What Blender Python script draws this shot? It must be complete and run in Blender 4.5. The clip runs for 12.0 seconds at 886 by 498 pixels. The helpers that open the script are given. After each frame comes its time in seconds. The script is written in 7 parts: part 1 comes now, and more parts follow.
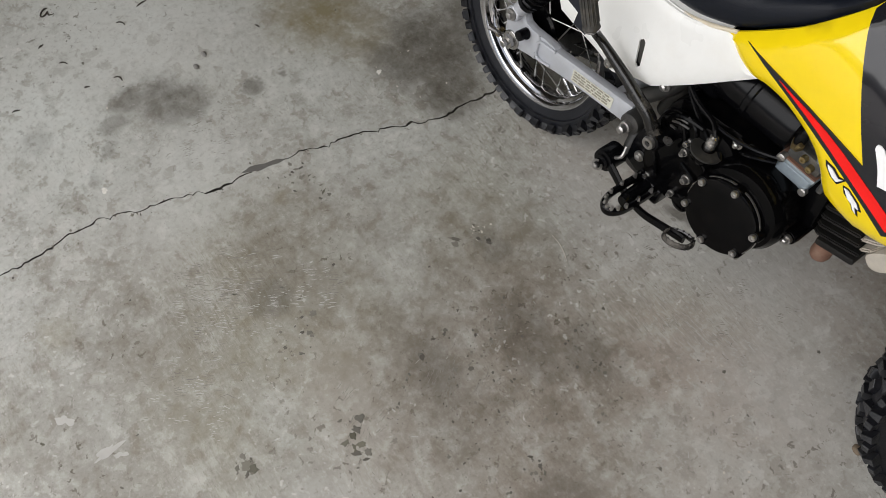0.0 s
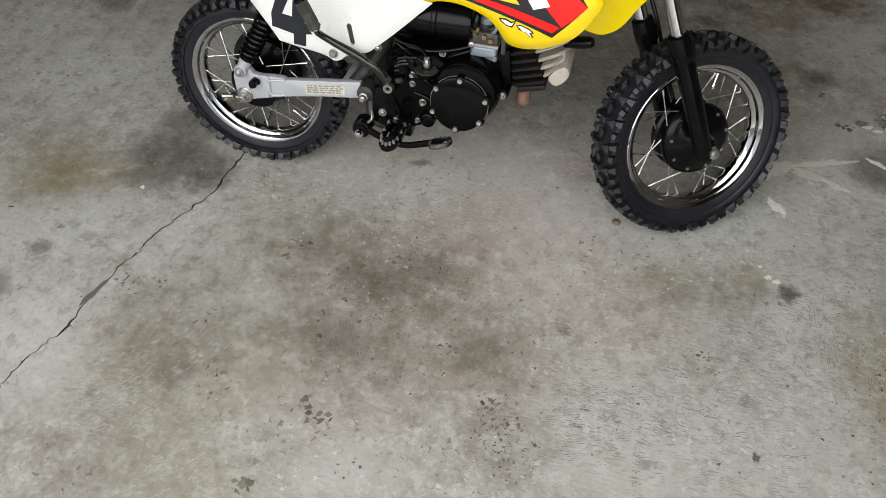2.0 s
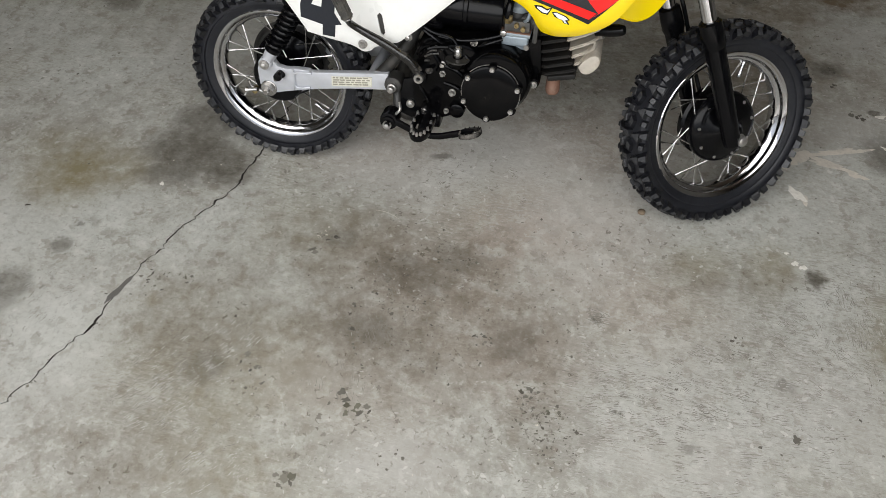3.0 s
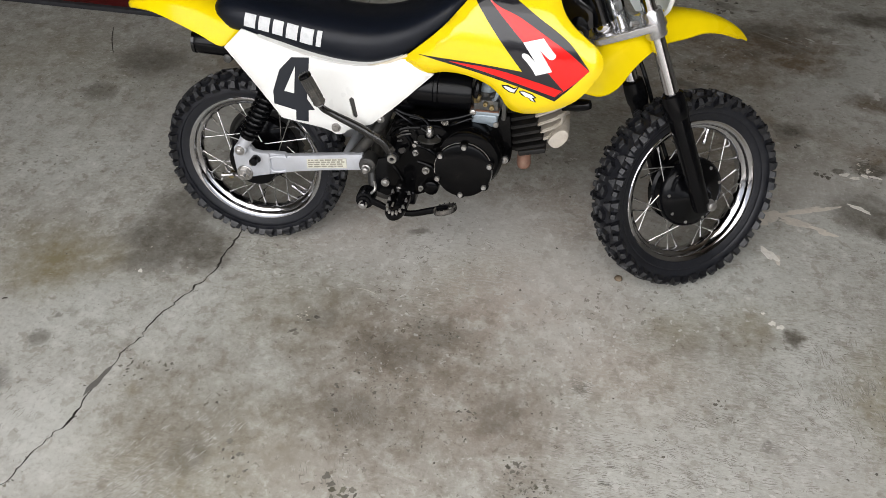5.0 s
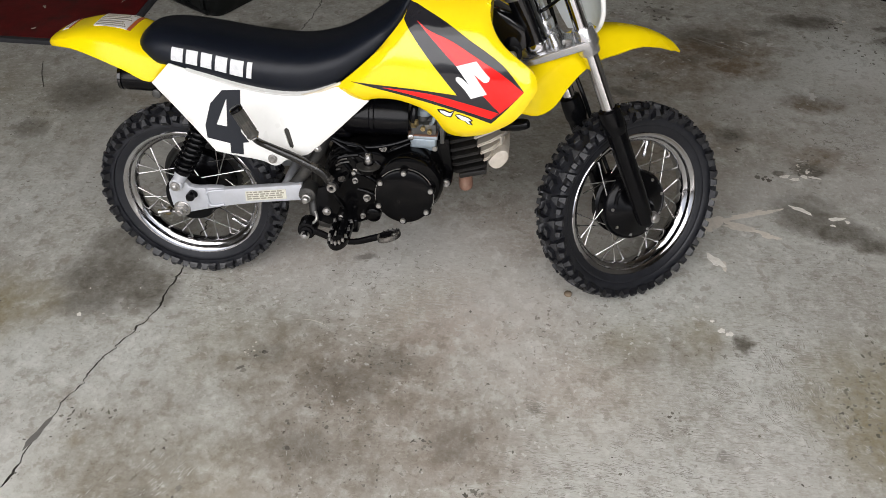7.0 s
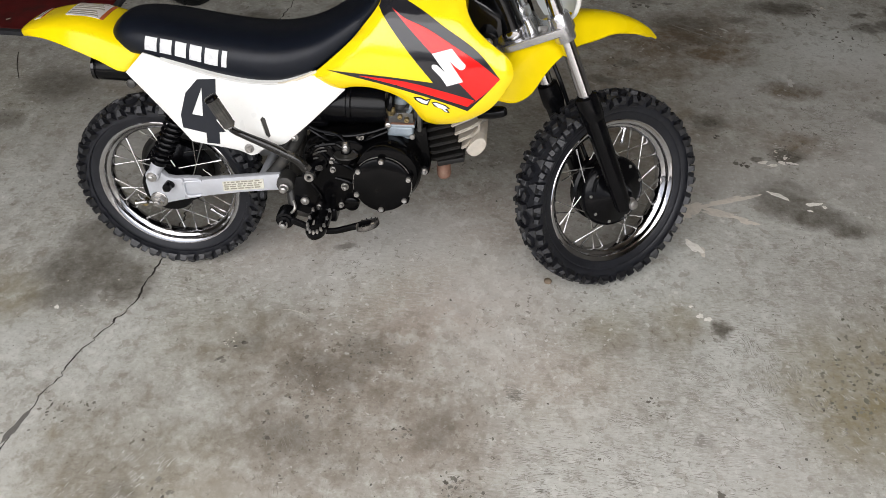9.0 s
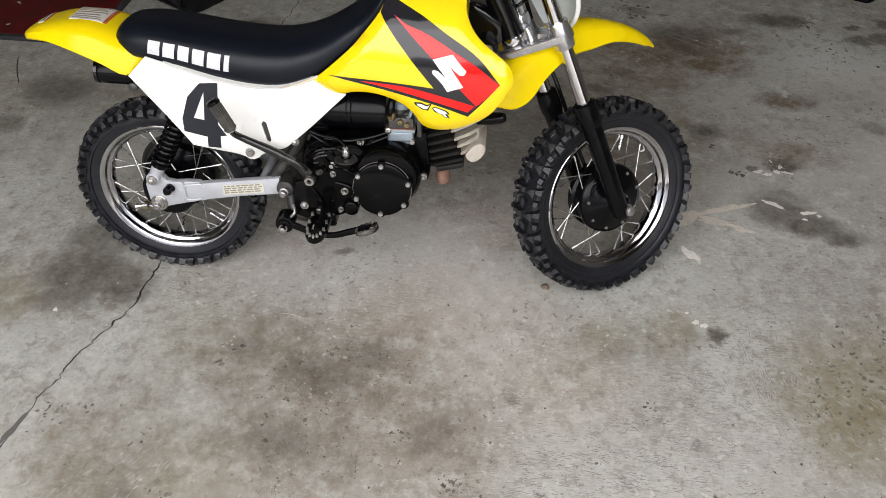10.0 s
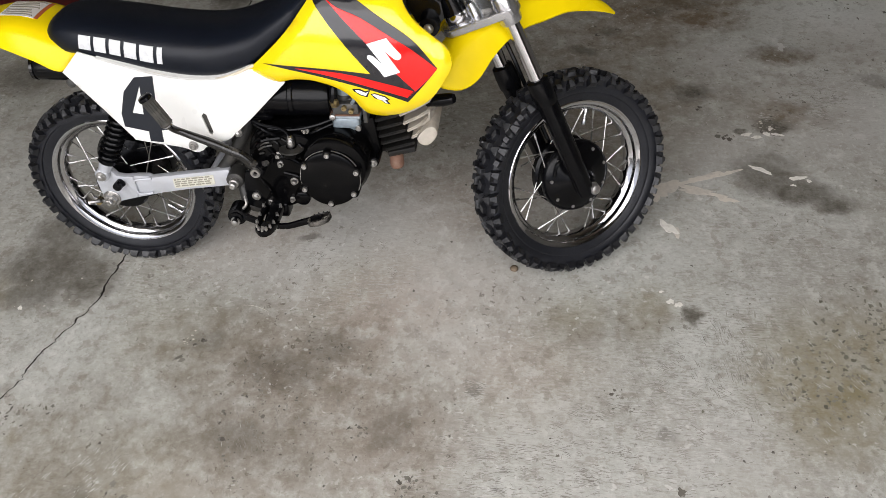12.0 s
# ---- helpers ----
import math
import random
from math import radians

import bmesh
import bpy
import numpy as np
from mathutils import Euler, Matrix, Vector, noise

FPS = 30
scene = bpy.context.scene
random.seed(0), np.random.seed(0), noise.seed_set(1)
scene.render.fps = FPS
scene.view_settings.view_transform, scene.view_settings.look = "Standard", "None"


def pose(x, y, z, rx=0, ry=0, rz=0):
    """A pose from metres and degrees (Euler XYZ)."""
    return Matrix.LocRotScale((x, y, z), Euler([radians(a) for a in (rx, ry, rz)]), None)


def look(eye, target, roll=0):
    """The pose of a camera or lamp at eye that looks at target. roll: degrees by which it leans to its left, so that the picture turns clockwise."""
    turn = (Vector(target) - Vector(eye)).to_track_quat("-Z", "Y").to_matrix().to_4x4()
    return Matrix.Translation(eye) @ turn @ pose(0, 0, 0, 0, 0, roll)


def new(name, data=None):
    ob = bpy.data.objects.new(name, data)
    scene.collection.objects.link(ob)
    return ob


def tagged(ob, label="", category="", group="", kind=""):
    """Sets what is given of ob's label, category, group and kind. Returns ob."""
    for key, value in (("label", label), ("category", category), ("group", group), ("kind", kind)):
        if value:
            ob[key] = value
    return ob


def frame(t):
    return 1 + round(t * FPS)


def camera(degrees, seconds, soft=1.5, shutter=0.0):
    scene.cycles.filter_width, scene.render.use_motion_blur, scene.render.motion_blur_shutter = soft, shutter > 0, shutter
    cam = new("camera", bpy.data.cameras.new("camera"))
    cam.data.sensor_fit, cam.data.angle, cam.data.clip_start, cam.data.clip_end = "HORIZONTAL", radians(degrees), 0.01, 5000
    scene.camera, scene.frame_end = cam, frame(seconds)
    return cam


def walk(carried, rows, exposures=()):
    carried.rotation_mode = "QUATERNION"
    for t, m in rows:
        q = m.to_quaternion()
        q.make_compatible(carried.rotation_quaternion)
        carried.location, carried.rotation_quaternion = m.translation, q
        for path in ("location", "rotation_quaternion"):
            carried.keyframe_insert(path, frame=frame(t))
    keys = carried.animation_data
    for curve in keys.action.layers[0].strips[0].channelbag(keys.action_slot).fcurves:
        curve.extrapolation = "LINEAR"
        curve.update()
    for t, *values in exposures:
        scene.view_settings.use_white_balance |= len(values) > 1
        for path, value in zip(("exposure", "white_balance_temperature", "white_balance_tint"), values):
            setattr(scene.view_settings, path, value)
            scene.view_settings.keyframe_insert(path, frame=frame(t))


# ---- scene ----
cam = camera(57.3, 12.0, soft=0.4)
PATH = [
    (0, (0.654, -0.634, 1.147), (-0.124, -0.146, -0.63), -3.6),
    (0.5, (0.464, -0.767, 1.116), (-0.235, -0.121, -0.643), -3.8),
    (0.7, (0.442, -0.856, 1.136), (-0.192, 0.029, -0.541), -2.7),
    (1, (0.508, -1.0, 1.109), (0.088, 0.096, -0.51), 5.3),
    (1.5, (0.631, -1.101, 1.177), (0.317, 0.155, -0.347), 4.7),
    (2, (0.72, -1.167, 1.201), (0.359, 0.071, -0.328), -0.2),
    (2.5, (0.668, -1.203, 1.198), (0.363, 0.078, -0.307), -0.6),
    (3, (0.627, -1.214, 1.173), (0.321, 0.057, -0.34), 1.0),
    (3.5, (0.633, -1.208, 1.196), (0.322, 0.136, -0.252), -0.2),
    (3.7, (0.635, -1.206, 1.198), (0.341, 0.161, -0.232), 0.1),
    (5.3, (0.633, -1.202, 1.192), (0.337, 0.192, -0.211), -0.4),
    (5.5, (0.634, -1.191, 1.188), (0.329, 0.207, -0.209), -0.7),
    (6, (0.647, -1.176, 1.19), (0.393, 0.267, -0.171), 0.2),
    (6.5, (0.648, -1.16, 1.193), (0.404, 0.264, -0.191), -0.7),
    (6.7, (0.651, -1.164, 1.202), (0.44, 0.257, -0.189), -0.4),
    (8.3, (0.668, -1.141, 1.209), (0.488, 0.278, -0.189), -1.3),
    (8.5, (0.674, -1.146, 1.205), (0.559, 0.277, -0.196), -0.1),
    (9, (0.669, -1.163, 1.202), (0.504, 0.245, -0.209), -0.4),
    (9.5, (0.661, -1.171, 1.199), (0.49, 0.25, -0.198), 0.1),
    (10, (0.662, -1.179, 1.201), (0.51, 0.249, -0.19), 0.4),
    (10.5, (0.652, -1.181, 1.198), (0.493, 0.261, -0.178), 0.7),
    (11, (0.664, -1.176, 1.207), (0.491, 0.284, -0.148), -1.5),
    (11.5, (0.687, -1.158, 1.212), (0.561, 0.278, -0.175), -0.7),
    (12, (0.799, -1.078, 1.207), (0.559, 0.251, -0.269), -4.6),
]
EXPOSURES = [(t, 1.50 + stops, 6500, tint) for t, stops, tint in (
    (0.0, -0.38, 11), (0.6, -0.44, 9), (1.0, -0.44, 10), (1.5, -0.16, 9), (3.0, -0.06, 9.5), (5.5, 0.0, 12), (8.5, 0.12, 12.5), (12.0, 0.12, 13))]
walk(cam, [(t, look(eye, target, roll)) for t, eye, target, roll in PATH], EXPOSURES)

from mathutils.geometry import delaunay_2d_cdt

# ---- light ----
world = bpy.data.worlds.new("overcast_sky")
scene.world = world
world.use_nodes = True
wn = world.node_tree.nodes
sky = wn.new("ShaderNodeTexSky")
sky.sky_type = "NISHITA"
sky.sun_disc = False
sky.sun_elevation, sky.sun_rotation = radians(65), radians(275)
sky.dust_density, sky.air_density = 7.0, 0.8
cloud_veil = wn.new("ShaderNodeHueSaturation")
cloud_veil.inputs["Saturation"].default_value = 0.4
world.node_tree.links.new(sky.outputs[0], cloud_veil.inputs["Color"])
world.node_tree.links.new(cloud_veil.outputs[0], wn["Background"].inputs[0])
wn["Background"].inputs[1].default_value = 0.15

sun = new("sun", bpy.data.lights.new("sun", "SUN"))
sun.data.energy, sun.data.angle, sun.data.color = 1.5, radians(25), (1.0, 0.97, 0.92)
sun.matrix_world = look((0, 0, 0), (0.45, 0.04, -1.0))

# daylight that comes in through the wide open garage door
DOOR_X, DOOR_Y, DOOR_W, DOOR_H = 0.45, -1.38, 3.2, 2.25
daylight = new("daylight", bpy.data.lights.new("daylight", "AREA"))
daylight.data.shape, daylight.data.size, daylight.data.size_y = "RECTANGLE", DOOR_W - 0.1, 1.50
daylight.data.energy, daylight.data.color = 16.5, (1.0, 0.985, 0.95)
daylight.matrix_world = look((DOOR_X, DOOR_Y + 0.06, 1.46), (DOOR_X, 1.8, 0.2))


# ---- materials ----
def nodes_of(name):
    m = bpy.data.materials.new(name)
    m.use_nodes = True
    nt = m.node_tree
    return m, nt, nt.nodes["Principled BSDF"]


def surface(name, colour, rough, metal=0.0, vary=0.12, grain=60.0, patch=7.0, bump=0.0, bump_scale=400.0, coat=0.0, spec=0.5, wear=None, wear_amount=0.0, rough_vary=0.12, pieces=0.0):
    """A worn surface: two scales of colour change, changing gloss, fine relief, and an optional dust or wear colour."""
    m, nt, b = nodes_of(name)
    N, L = nt.nodes.new, nt.links.new
    geo = N("ShaderNodeTexCoord")
    coarse, fine = N("ShaderNodeTexNoise"), N("ShaderNodeTexNoise")
    coarse.inputs["Scale"].default_value, fine.inputs["Scale"].default_value = patch, grain
    coarse.inputs["Detail"].default_value, fine.inputs["Detail"].default_value = 4, 3
    for n in (coarse, fine):
        L(geo.outputs["Object"], n.inputs["Vector"])
    add = N("ShaderNodeMath")
    add.operation = "ADD"
    L(coarse.outputs["Fac"], add.inputs[0])
    L(fine.outputs["Fac"], add.inputs[1])
    ramp = N("ShaderNodeMapRange")
    ramp.inputs["From Min"].default_value, ramp.inputs["From Max"].default_value = 0.6, 1.4
    L(add.outputs[0], ramp.inputs["Value"])
    mix = N("ShaderNodeMix")
    mix.data_type = "RGBA"
    mix.inputs["A"].default_value = (*[c * (1 - vary) for c in colour], 1)
    mix.inputs["B"].default_value = (*[min(1, c * (1 + vary)) for c in colour], 1)
    L(ramp.outputs[0], mix.inputs["Factor"])
    out = mix.outputs["Result"]
    if wear:
        spots = N("ShaderNodeTexNoise")
        spots.inputs["Scale"].default_value, spots.inputs["Detail"].default_value = grain * 0.35, 6
        spots.inputs["Roughness"].default_value = 0.7
        L(geo.outputs["Object"], spots.inputs["Vector"])
        r2 = N("ShaderNodeMapRange")
        r2.inputs["From Min"].default_value, r2.inputs["From Max"].default_value = 0.5, 0.75
        r2.inputs["To Max"].default_value = wear_amount
        L(spots.outputs["Fac"], r2.inputs["Value"])
        m2 = N("ShaderNodeMix")
        m2.data_type = "RGBA"
        m2.inputs["B"].default_value = (*wear, 1)
        L(out, m2.inputs["A"])
        L(r2.outputs[0], m2.inputs["Factor"])
        out = m2.outputs["Result"]
    if pieces:
        # each loose piece a little lighter or darker than the next
        island, spread, tone = N("ShaderNodeNewGeometry"), N("ShaderNodeMapRange"), N("ShaderNodeMix")
        spread.inputs["To Min"].default_value, spread.inputs["To Max"].default_value = 0.0, pieces
        L(island.outputs["Random Per Island"], spread.inputs["Value"])
        tone.data_type = "RGBA"
        tone.inputs["B"].default_value = (0.30, 0.285, 0.245, 1)
        L(out, tone.inputs["A"])
        L(spread.outputs[0], tone.inputs["Factor"])
        out = tone.outputs["Result"]
    L(out, b.inputs["Base Color"])
    rr = N("ShaderNodeMapRange")
    rr.inputs["From Min"].default_value, rr.inputs["From Max"].default_value = 0.3, 0.7
    rr.inputs["To Min"].default_value, rr.inputs["To Max"].default_value = max(0.02, rough - rough_vary), min(1, rough + rough_vary)
    L(coarse.outputs["Fac"], rr.inputs["Value"])
    L(rr.outputs[0], b.inputs["Roughness"])
    b.inputs["Metallic"].default_value = metal
    b.inputs["Specular IOR Level"].default_value = spec
    b.inputs["Coat Weight"].default_value = coat
    b.inputs["Coat Roughness"].default_value = 0.08
    if bump:
        bt, bp = N("ShaderNodeTexNoise"), N("ShaderNodeBump")
        bt.inputs["Scale"].default_value, bt.inputs["Detail"].default_value = bump_scale, 4
        bp.inputs["Strength"].default_value, bp.inputs["Distance"].default_value = bump, 0.001
        L(geo.outputs["Object"], bt.inputs["Vector"])
        L(bt.outputs["Fac"], bp.inputs["Height"])
        L(bp.outputs[0], b.inputs["Normal"])
    return m


YELLOW = surface("yellow_plastic", (0.82, 0.605, 0.006), 0.10, vary=0.04, grain=30, rough_vary=0.04, coat=0.28, spec=0.5, bump=0.04, bump_scale=60)
FENDER = surface("yellow_mudguard_plastic", (0.76, 0.570, 0.002), 0.28, vary=0.05, grain=30, spec=0.07, rough_vary=0.08, bump=0.05, bump_scale=60)
GUARD = surface("yellow_tail_plastic", (0.80, 0.600, 0.002), 0.16, vary=0.05, grain=30, spec=0.22, rough_vary=0.06, bump=0.05, bump_scale=60)
WHITE = surface("white_plastic", (0.74, 0.74, 0.715), 0.34, vary=0.04, grain=40, wear=(0.52, 0.48, 0.41), wear_amount=0.25, bump=0.08, bump_scale=120)
PLATE = surface("translucent_white_plastic", (0.62, 0.66, 0.66), 0.35, vary=0.06, wear=(0.5, 0.52, 0.5), wear_amount=0.3)
VINYL = surface("black_vinyl", (0.0040, 0.0058, 0.0105), 0.36, spec=0.26, vary=0.25, grain=90, bump=0.35, bump_scale=900, rough_vary=0.07)
PIPING = surface("cream_edge_trim", (0.62, 0.55, 0.42), 0.6, vary=0.2)
DECAL_BLACK = surface("black_decal", (0.010, 0.010, 0.012), 0.08, vary=0.1, spec=0.42, coat=0.12, rough_vary=0.03)
DECAL_GREY = surface("dark_grey_decal", (0.013, 0.013, 0.016), 0.08, vary=0.1, spec=0.42, coat=0.12, rough_vary=0.03)
DECAL_RED = surface("red_decal", (0.80, 0.008, 0.006), 0.08, vary=0.05, spec=0.42, coat=0.12, rough_vary=0.03)
DECAL_WHITE = surface("white_decal", (0.82, 0.82, 0.82), 0.25, vary=0.03, wear=(0.3, 0.3, 0.3), wear_amount=0.15)
NUMBER = surface("number_decal", (0.012, 0.014, 0.019), 0.4, vary=0.15, grain=150, spec=0.25)
PRINT = surface("white_print", (0.60, 0.61, 0.62), 0.5, vary=0.08, grain=300, wear=(0.03, 0.03, 0.035), wear_amount=0.25)
RUBBER = surface("tyre_rubber", (0.0095, 0.0102, 0.0135), 0.42, vary=0.3, grain=120, bump=0.3, bump_scale=500, spec=0.38, wear=(0.040, 0.040, 0.043), wear_amount=0.25)
TREAD = surface("tread_rubber", (0.0068, 0.0072, 0.0092), 0.30, vary=0.4, grain=160, bump=0.25, bump_scale=600, spec=0.42, wear=(0.06, 0.059, 0.058), wear_amount=0.25)
TREAD_TOP = surface("dusty_tread_face", (0.027, 0.028, 0.031), 0.45, vary=0.6, grain=240, bump=0.5, bump_scale=700, spec=0.35, wear=(0.085, 0.083, 0.080), wear_amount=0.5)
CHROME = surface("chrome", (0.52, 0.52, 0.535), 0.10, metal=1.0, vary=0.06, rough_vary=0.06, wear=(0.33, 0.25, 0.19), wear_amount=0.35, grain=220, bump=0.05, bump_scale=40)
POLISHED = surface("polished_chrome", (0.62, 0.62, 0.635), 0.04, metal=1.0, vary=0.03, rough_vary=0.03)
SPOKE = surface("bright_spoke_steel", (0.42, 0.415, 0.40), 0.28, metal=0.9, vary=0.12, wear=(0.26, 0.21, 0.16), wear_amount=0.35, grain=300)
SILVER = surface("silver_paint", (0.53, 0.545, 0.58), 0.40, metal=0.35, vary=0.08, wear=(0.33, 0.31, 0.28), wear_amount=0.3, bump=0.1)
CAST = surface("cast_aluminium", (0.50, 0.50, 0.51), 0.22, metal=0.9, vary=0.10, bump=0.12, bump_scale=350, rough_vary=0.06)
BLACK = surface("black_engine_paint", (0.0014, 0.0014, 0.0017), 0.15, vary=0.3, bump=0.10, bump_scale=250, spec=0.12, wear=(0.020, 0.017, 0.014), wear_amount=0.22, rough_vary=0.08, grain=90)
GLOSS = surface("glossy_black_paint", (0.0025, 0.0025, 0.003), 0.07, vary=0.2, rough_vary=0.03, spec=0.5)
SATIN = surface("black_satin_paint", (0.0022, 0.0022, 0.0028), 0.20, vary=0.25, rough_vary=0.08, spec=0.17, wear=(0.022, 0.026, 0.026), wear_amount=0.15)
FRAME = surface("dull_frame_paint", (0.020, 0.0195, 0.018), 0.5, vary=0.3, wear=(0.16, 0.14, 0.12), wear_amount=0.4, bump=0.15)
STEEL = surface("plated_steel", (0.41, 0.40, 0.385), 0.33, metal=0.9, vary=0.15, wear=(0.20, 0.15, 0.11), wear_amount=0.45, grain=300)
BRASS = surface("brass", (0.36, 0.28, 0.14), 0.35, metal=0.9, vary=0.15)
CARB = surface("carburettor_alloy", (0.27, 0.32, 0.36), 0.42, metal=0.4, vary=0.15, wear=(0.30, 0.28, 0.22), wear_amount=0.4, grain=200)
CARB_BODY = surface("dirty_carburettor_alloy", (0.060, 0.060, 0.058), 0.45, metal=0.4, vary=0.3, wear=(0.25, 0.22, 0.16), wear_amount=0.5, grain=160)
HEAD = surface("dusty_bare_alloy", (0.46, 0.42, 0.36), 0.6, metal=0.3, vary=0.2, wear=(0.22, 0.17, 0.12), wear_amount=0.5, bump=0.3, bump_scale=300)
FIN = surface("dusty_black_fin", (0.008, 0.0075, 0.007), 0.5, vary=0.3, spec=0.3, wear=(0.05, 0.04, 0.03), wear_amount=0.5)
RUST = surface("rusty_pipe", (0.19, 0.10, 0.068), 0.65, metal=0.2, vary=0.3, wear=(0.34, 0.24, 0.18), wear_amount=0.5, bump=0.4, bump_scale=350)
PAPER = surface("faded_label", (0.62, 0.61, 0.52), 0.55, vary=0.12, grain=400, wear=(0.35, 0.33, 0.27), wear_amount=0.6)
LABEL = surface("silver_label", (0.62, 0.60, 0.57), 0.4, vary=0.06)
INK = surface("grey_ink", (0.26, 0.24, 0.19), 0.5)
ORANGE = surface("orange_ink", (0.42, 0.10, 0.03), 0.5)
GRIP = surface("dusty_pedal_rubber", (0.036, 0.034, 0.030), 0.7, vary=0.3, wear=(0.17, 0.15, 0.12), wear_amount=0.6)
MAT_RED = surface("worn_red_paint", (0.088, 0.008, 0.008), 0.40, vary=0.45, grain=45, patch=3.5, wear=(0.022, 0.014, 0.012), wear_amount=1.0, bump=0.2, bump_scale=80)
MAT_EDGE = surface("grey_edge", (0.032, 0.032, 0.036), 0.7, vary=0.25)
BIN = surface("black_bin_plastic", (0.005, 0.006, 0.006), 0.45, spec=0.2, vary=0.3, bump=0.15, bump_scale=200, wear=(0.05, 0.05, 0.05), wear_amount=0.25)
PAINT_DROP = surface("dried_cream_paint", (0.70, 0.68, 0.62), 0.6, vary=0.15, grain=200, wear=(0.36, 0.33, 0.28), wear_amount=0.5)
TAN_DROP = surface("worn_tan_paint", (0.56, 0.52, 0.45), 0.65, vary=0.15, grain=90, wear=(0.33, 0.31, 0.27), wear_amount=0.9)
CRACK_DIRT = surface("dirt_in_crack", (0.050, 0.045, 0.037), 0.95, vary=0.4, grain=90)
GRIT = surface("dark_grit", (0.080, 0.072, 0.058), 0.8, vary=0.5, grain=25, patch=3, pieces=0.55)
MOSS = surface("oily_grit", (0.095, 0.090, 0.062), 0.7, vary=0.4, grain=40, pieces=0.5)
TWIG = surface("dry_twig", (0.06, 0.05, 0.04), 0.8, vary=0.4, grain=60)
SCUFF_DARK = surface("dark_scuff", (0.205, 0.190, 0.165), 0.75, vary=0.35, grain=40, pieces=0.45)
SCUFF_PALE = surface("pale_scuff", (0.45, 0.44, 0.41), 0.75, vary=0.15, grain=40)
FILLER = surface("grey_crack_filler", (0.115, 0.11, 0.10), 0.8, vary=0.15, grain=120, bump=0.3)
LEVER = surface("worn_black_lever", (0.010, 0.0095, 0.009), 0.24, vary=0.25, spec=0.5, wear=(0.36, 0.33, 0.29), wear_amount=0.55, grain=60, bump=0.1)
DRY_LEAF = surface("dry_leaf", (0.30, 0.26, 0.20), 0.8, vary=0.4, grain=120, wear=(0.10, 0.08, 0.06), wear_amount=0.8)
DEBRIS = surface("dry_debris", (0.16, 0.12, 0.08), 0.8, vary=0.4, grain=80)
PLASTER = surface("garage_plaster", (0.24, 0.23, 0.21), 0.85, vary=0.1, grain=20, patch=1.5, bump=0.2, bump_scale=60)
TIMBER = surface("ceiling_boards", (0.17, 0.14, 0.11), 0.8, vary=0.2, grain=12, patch=1.0)
DRIVEWAY = surface("concrete_driveway", (0.27, 0.26, 0.245), 0.9, vary=0.2, grain=90, patch=1.0, bump=0.5, bump_scale=150)


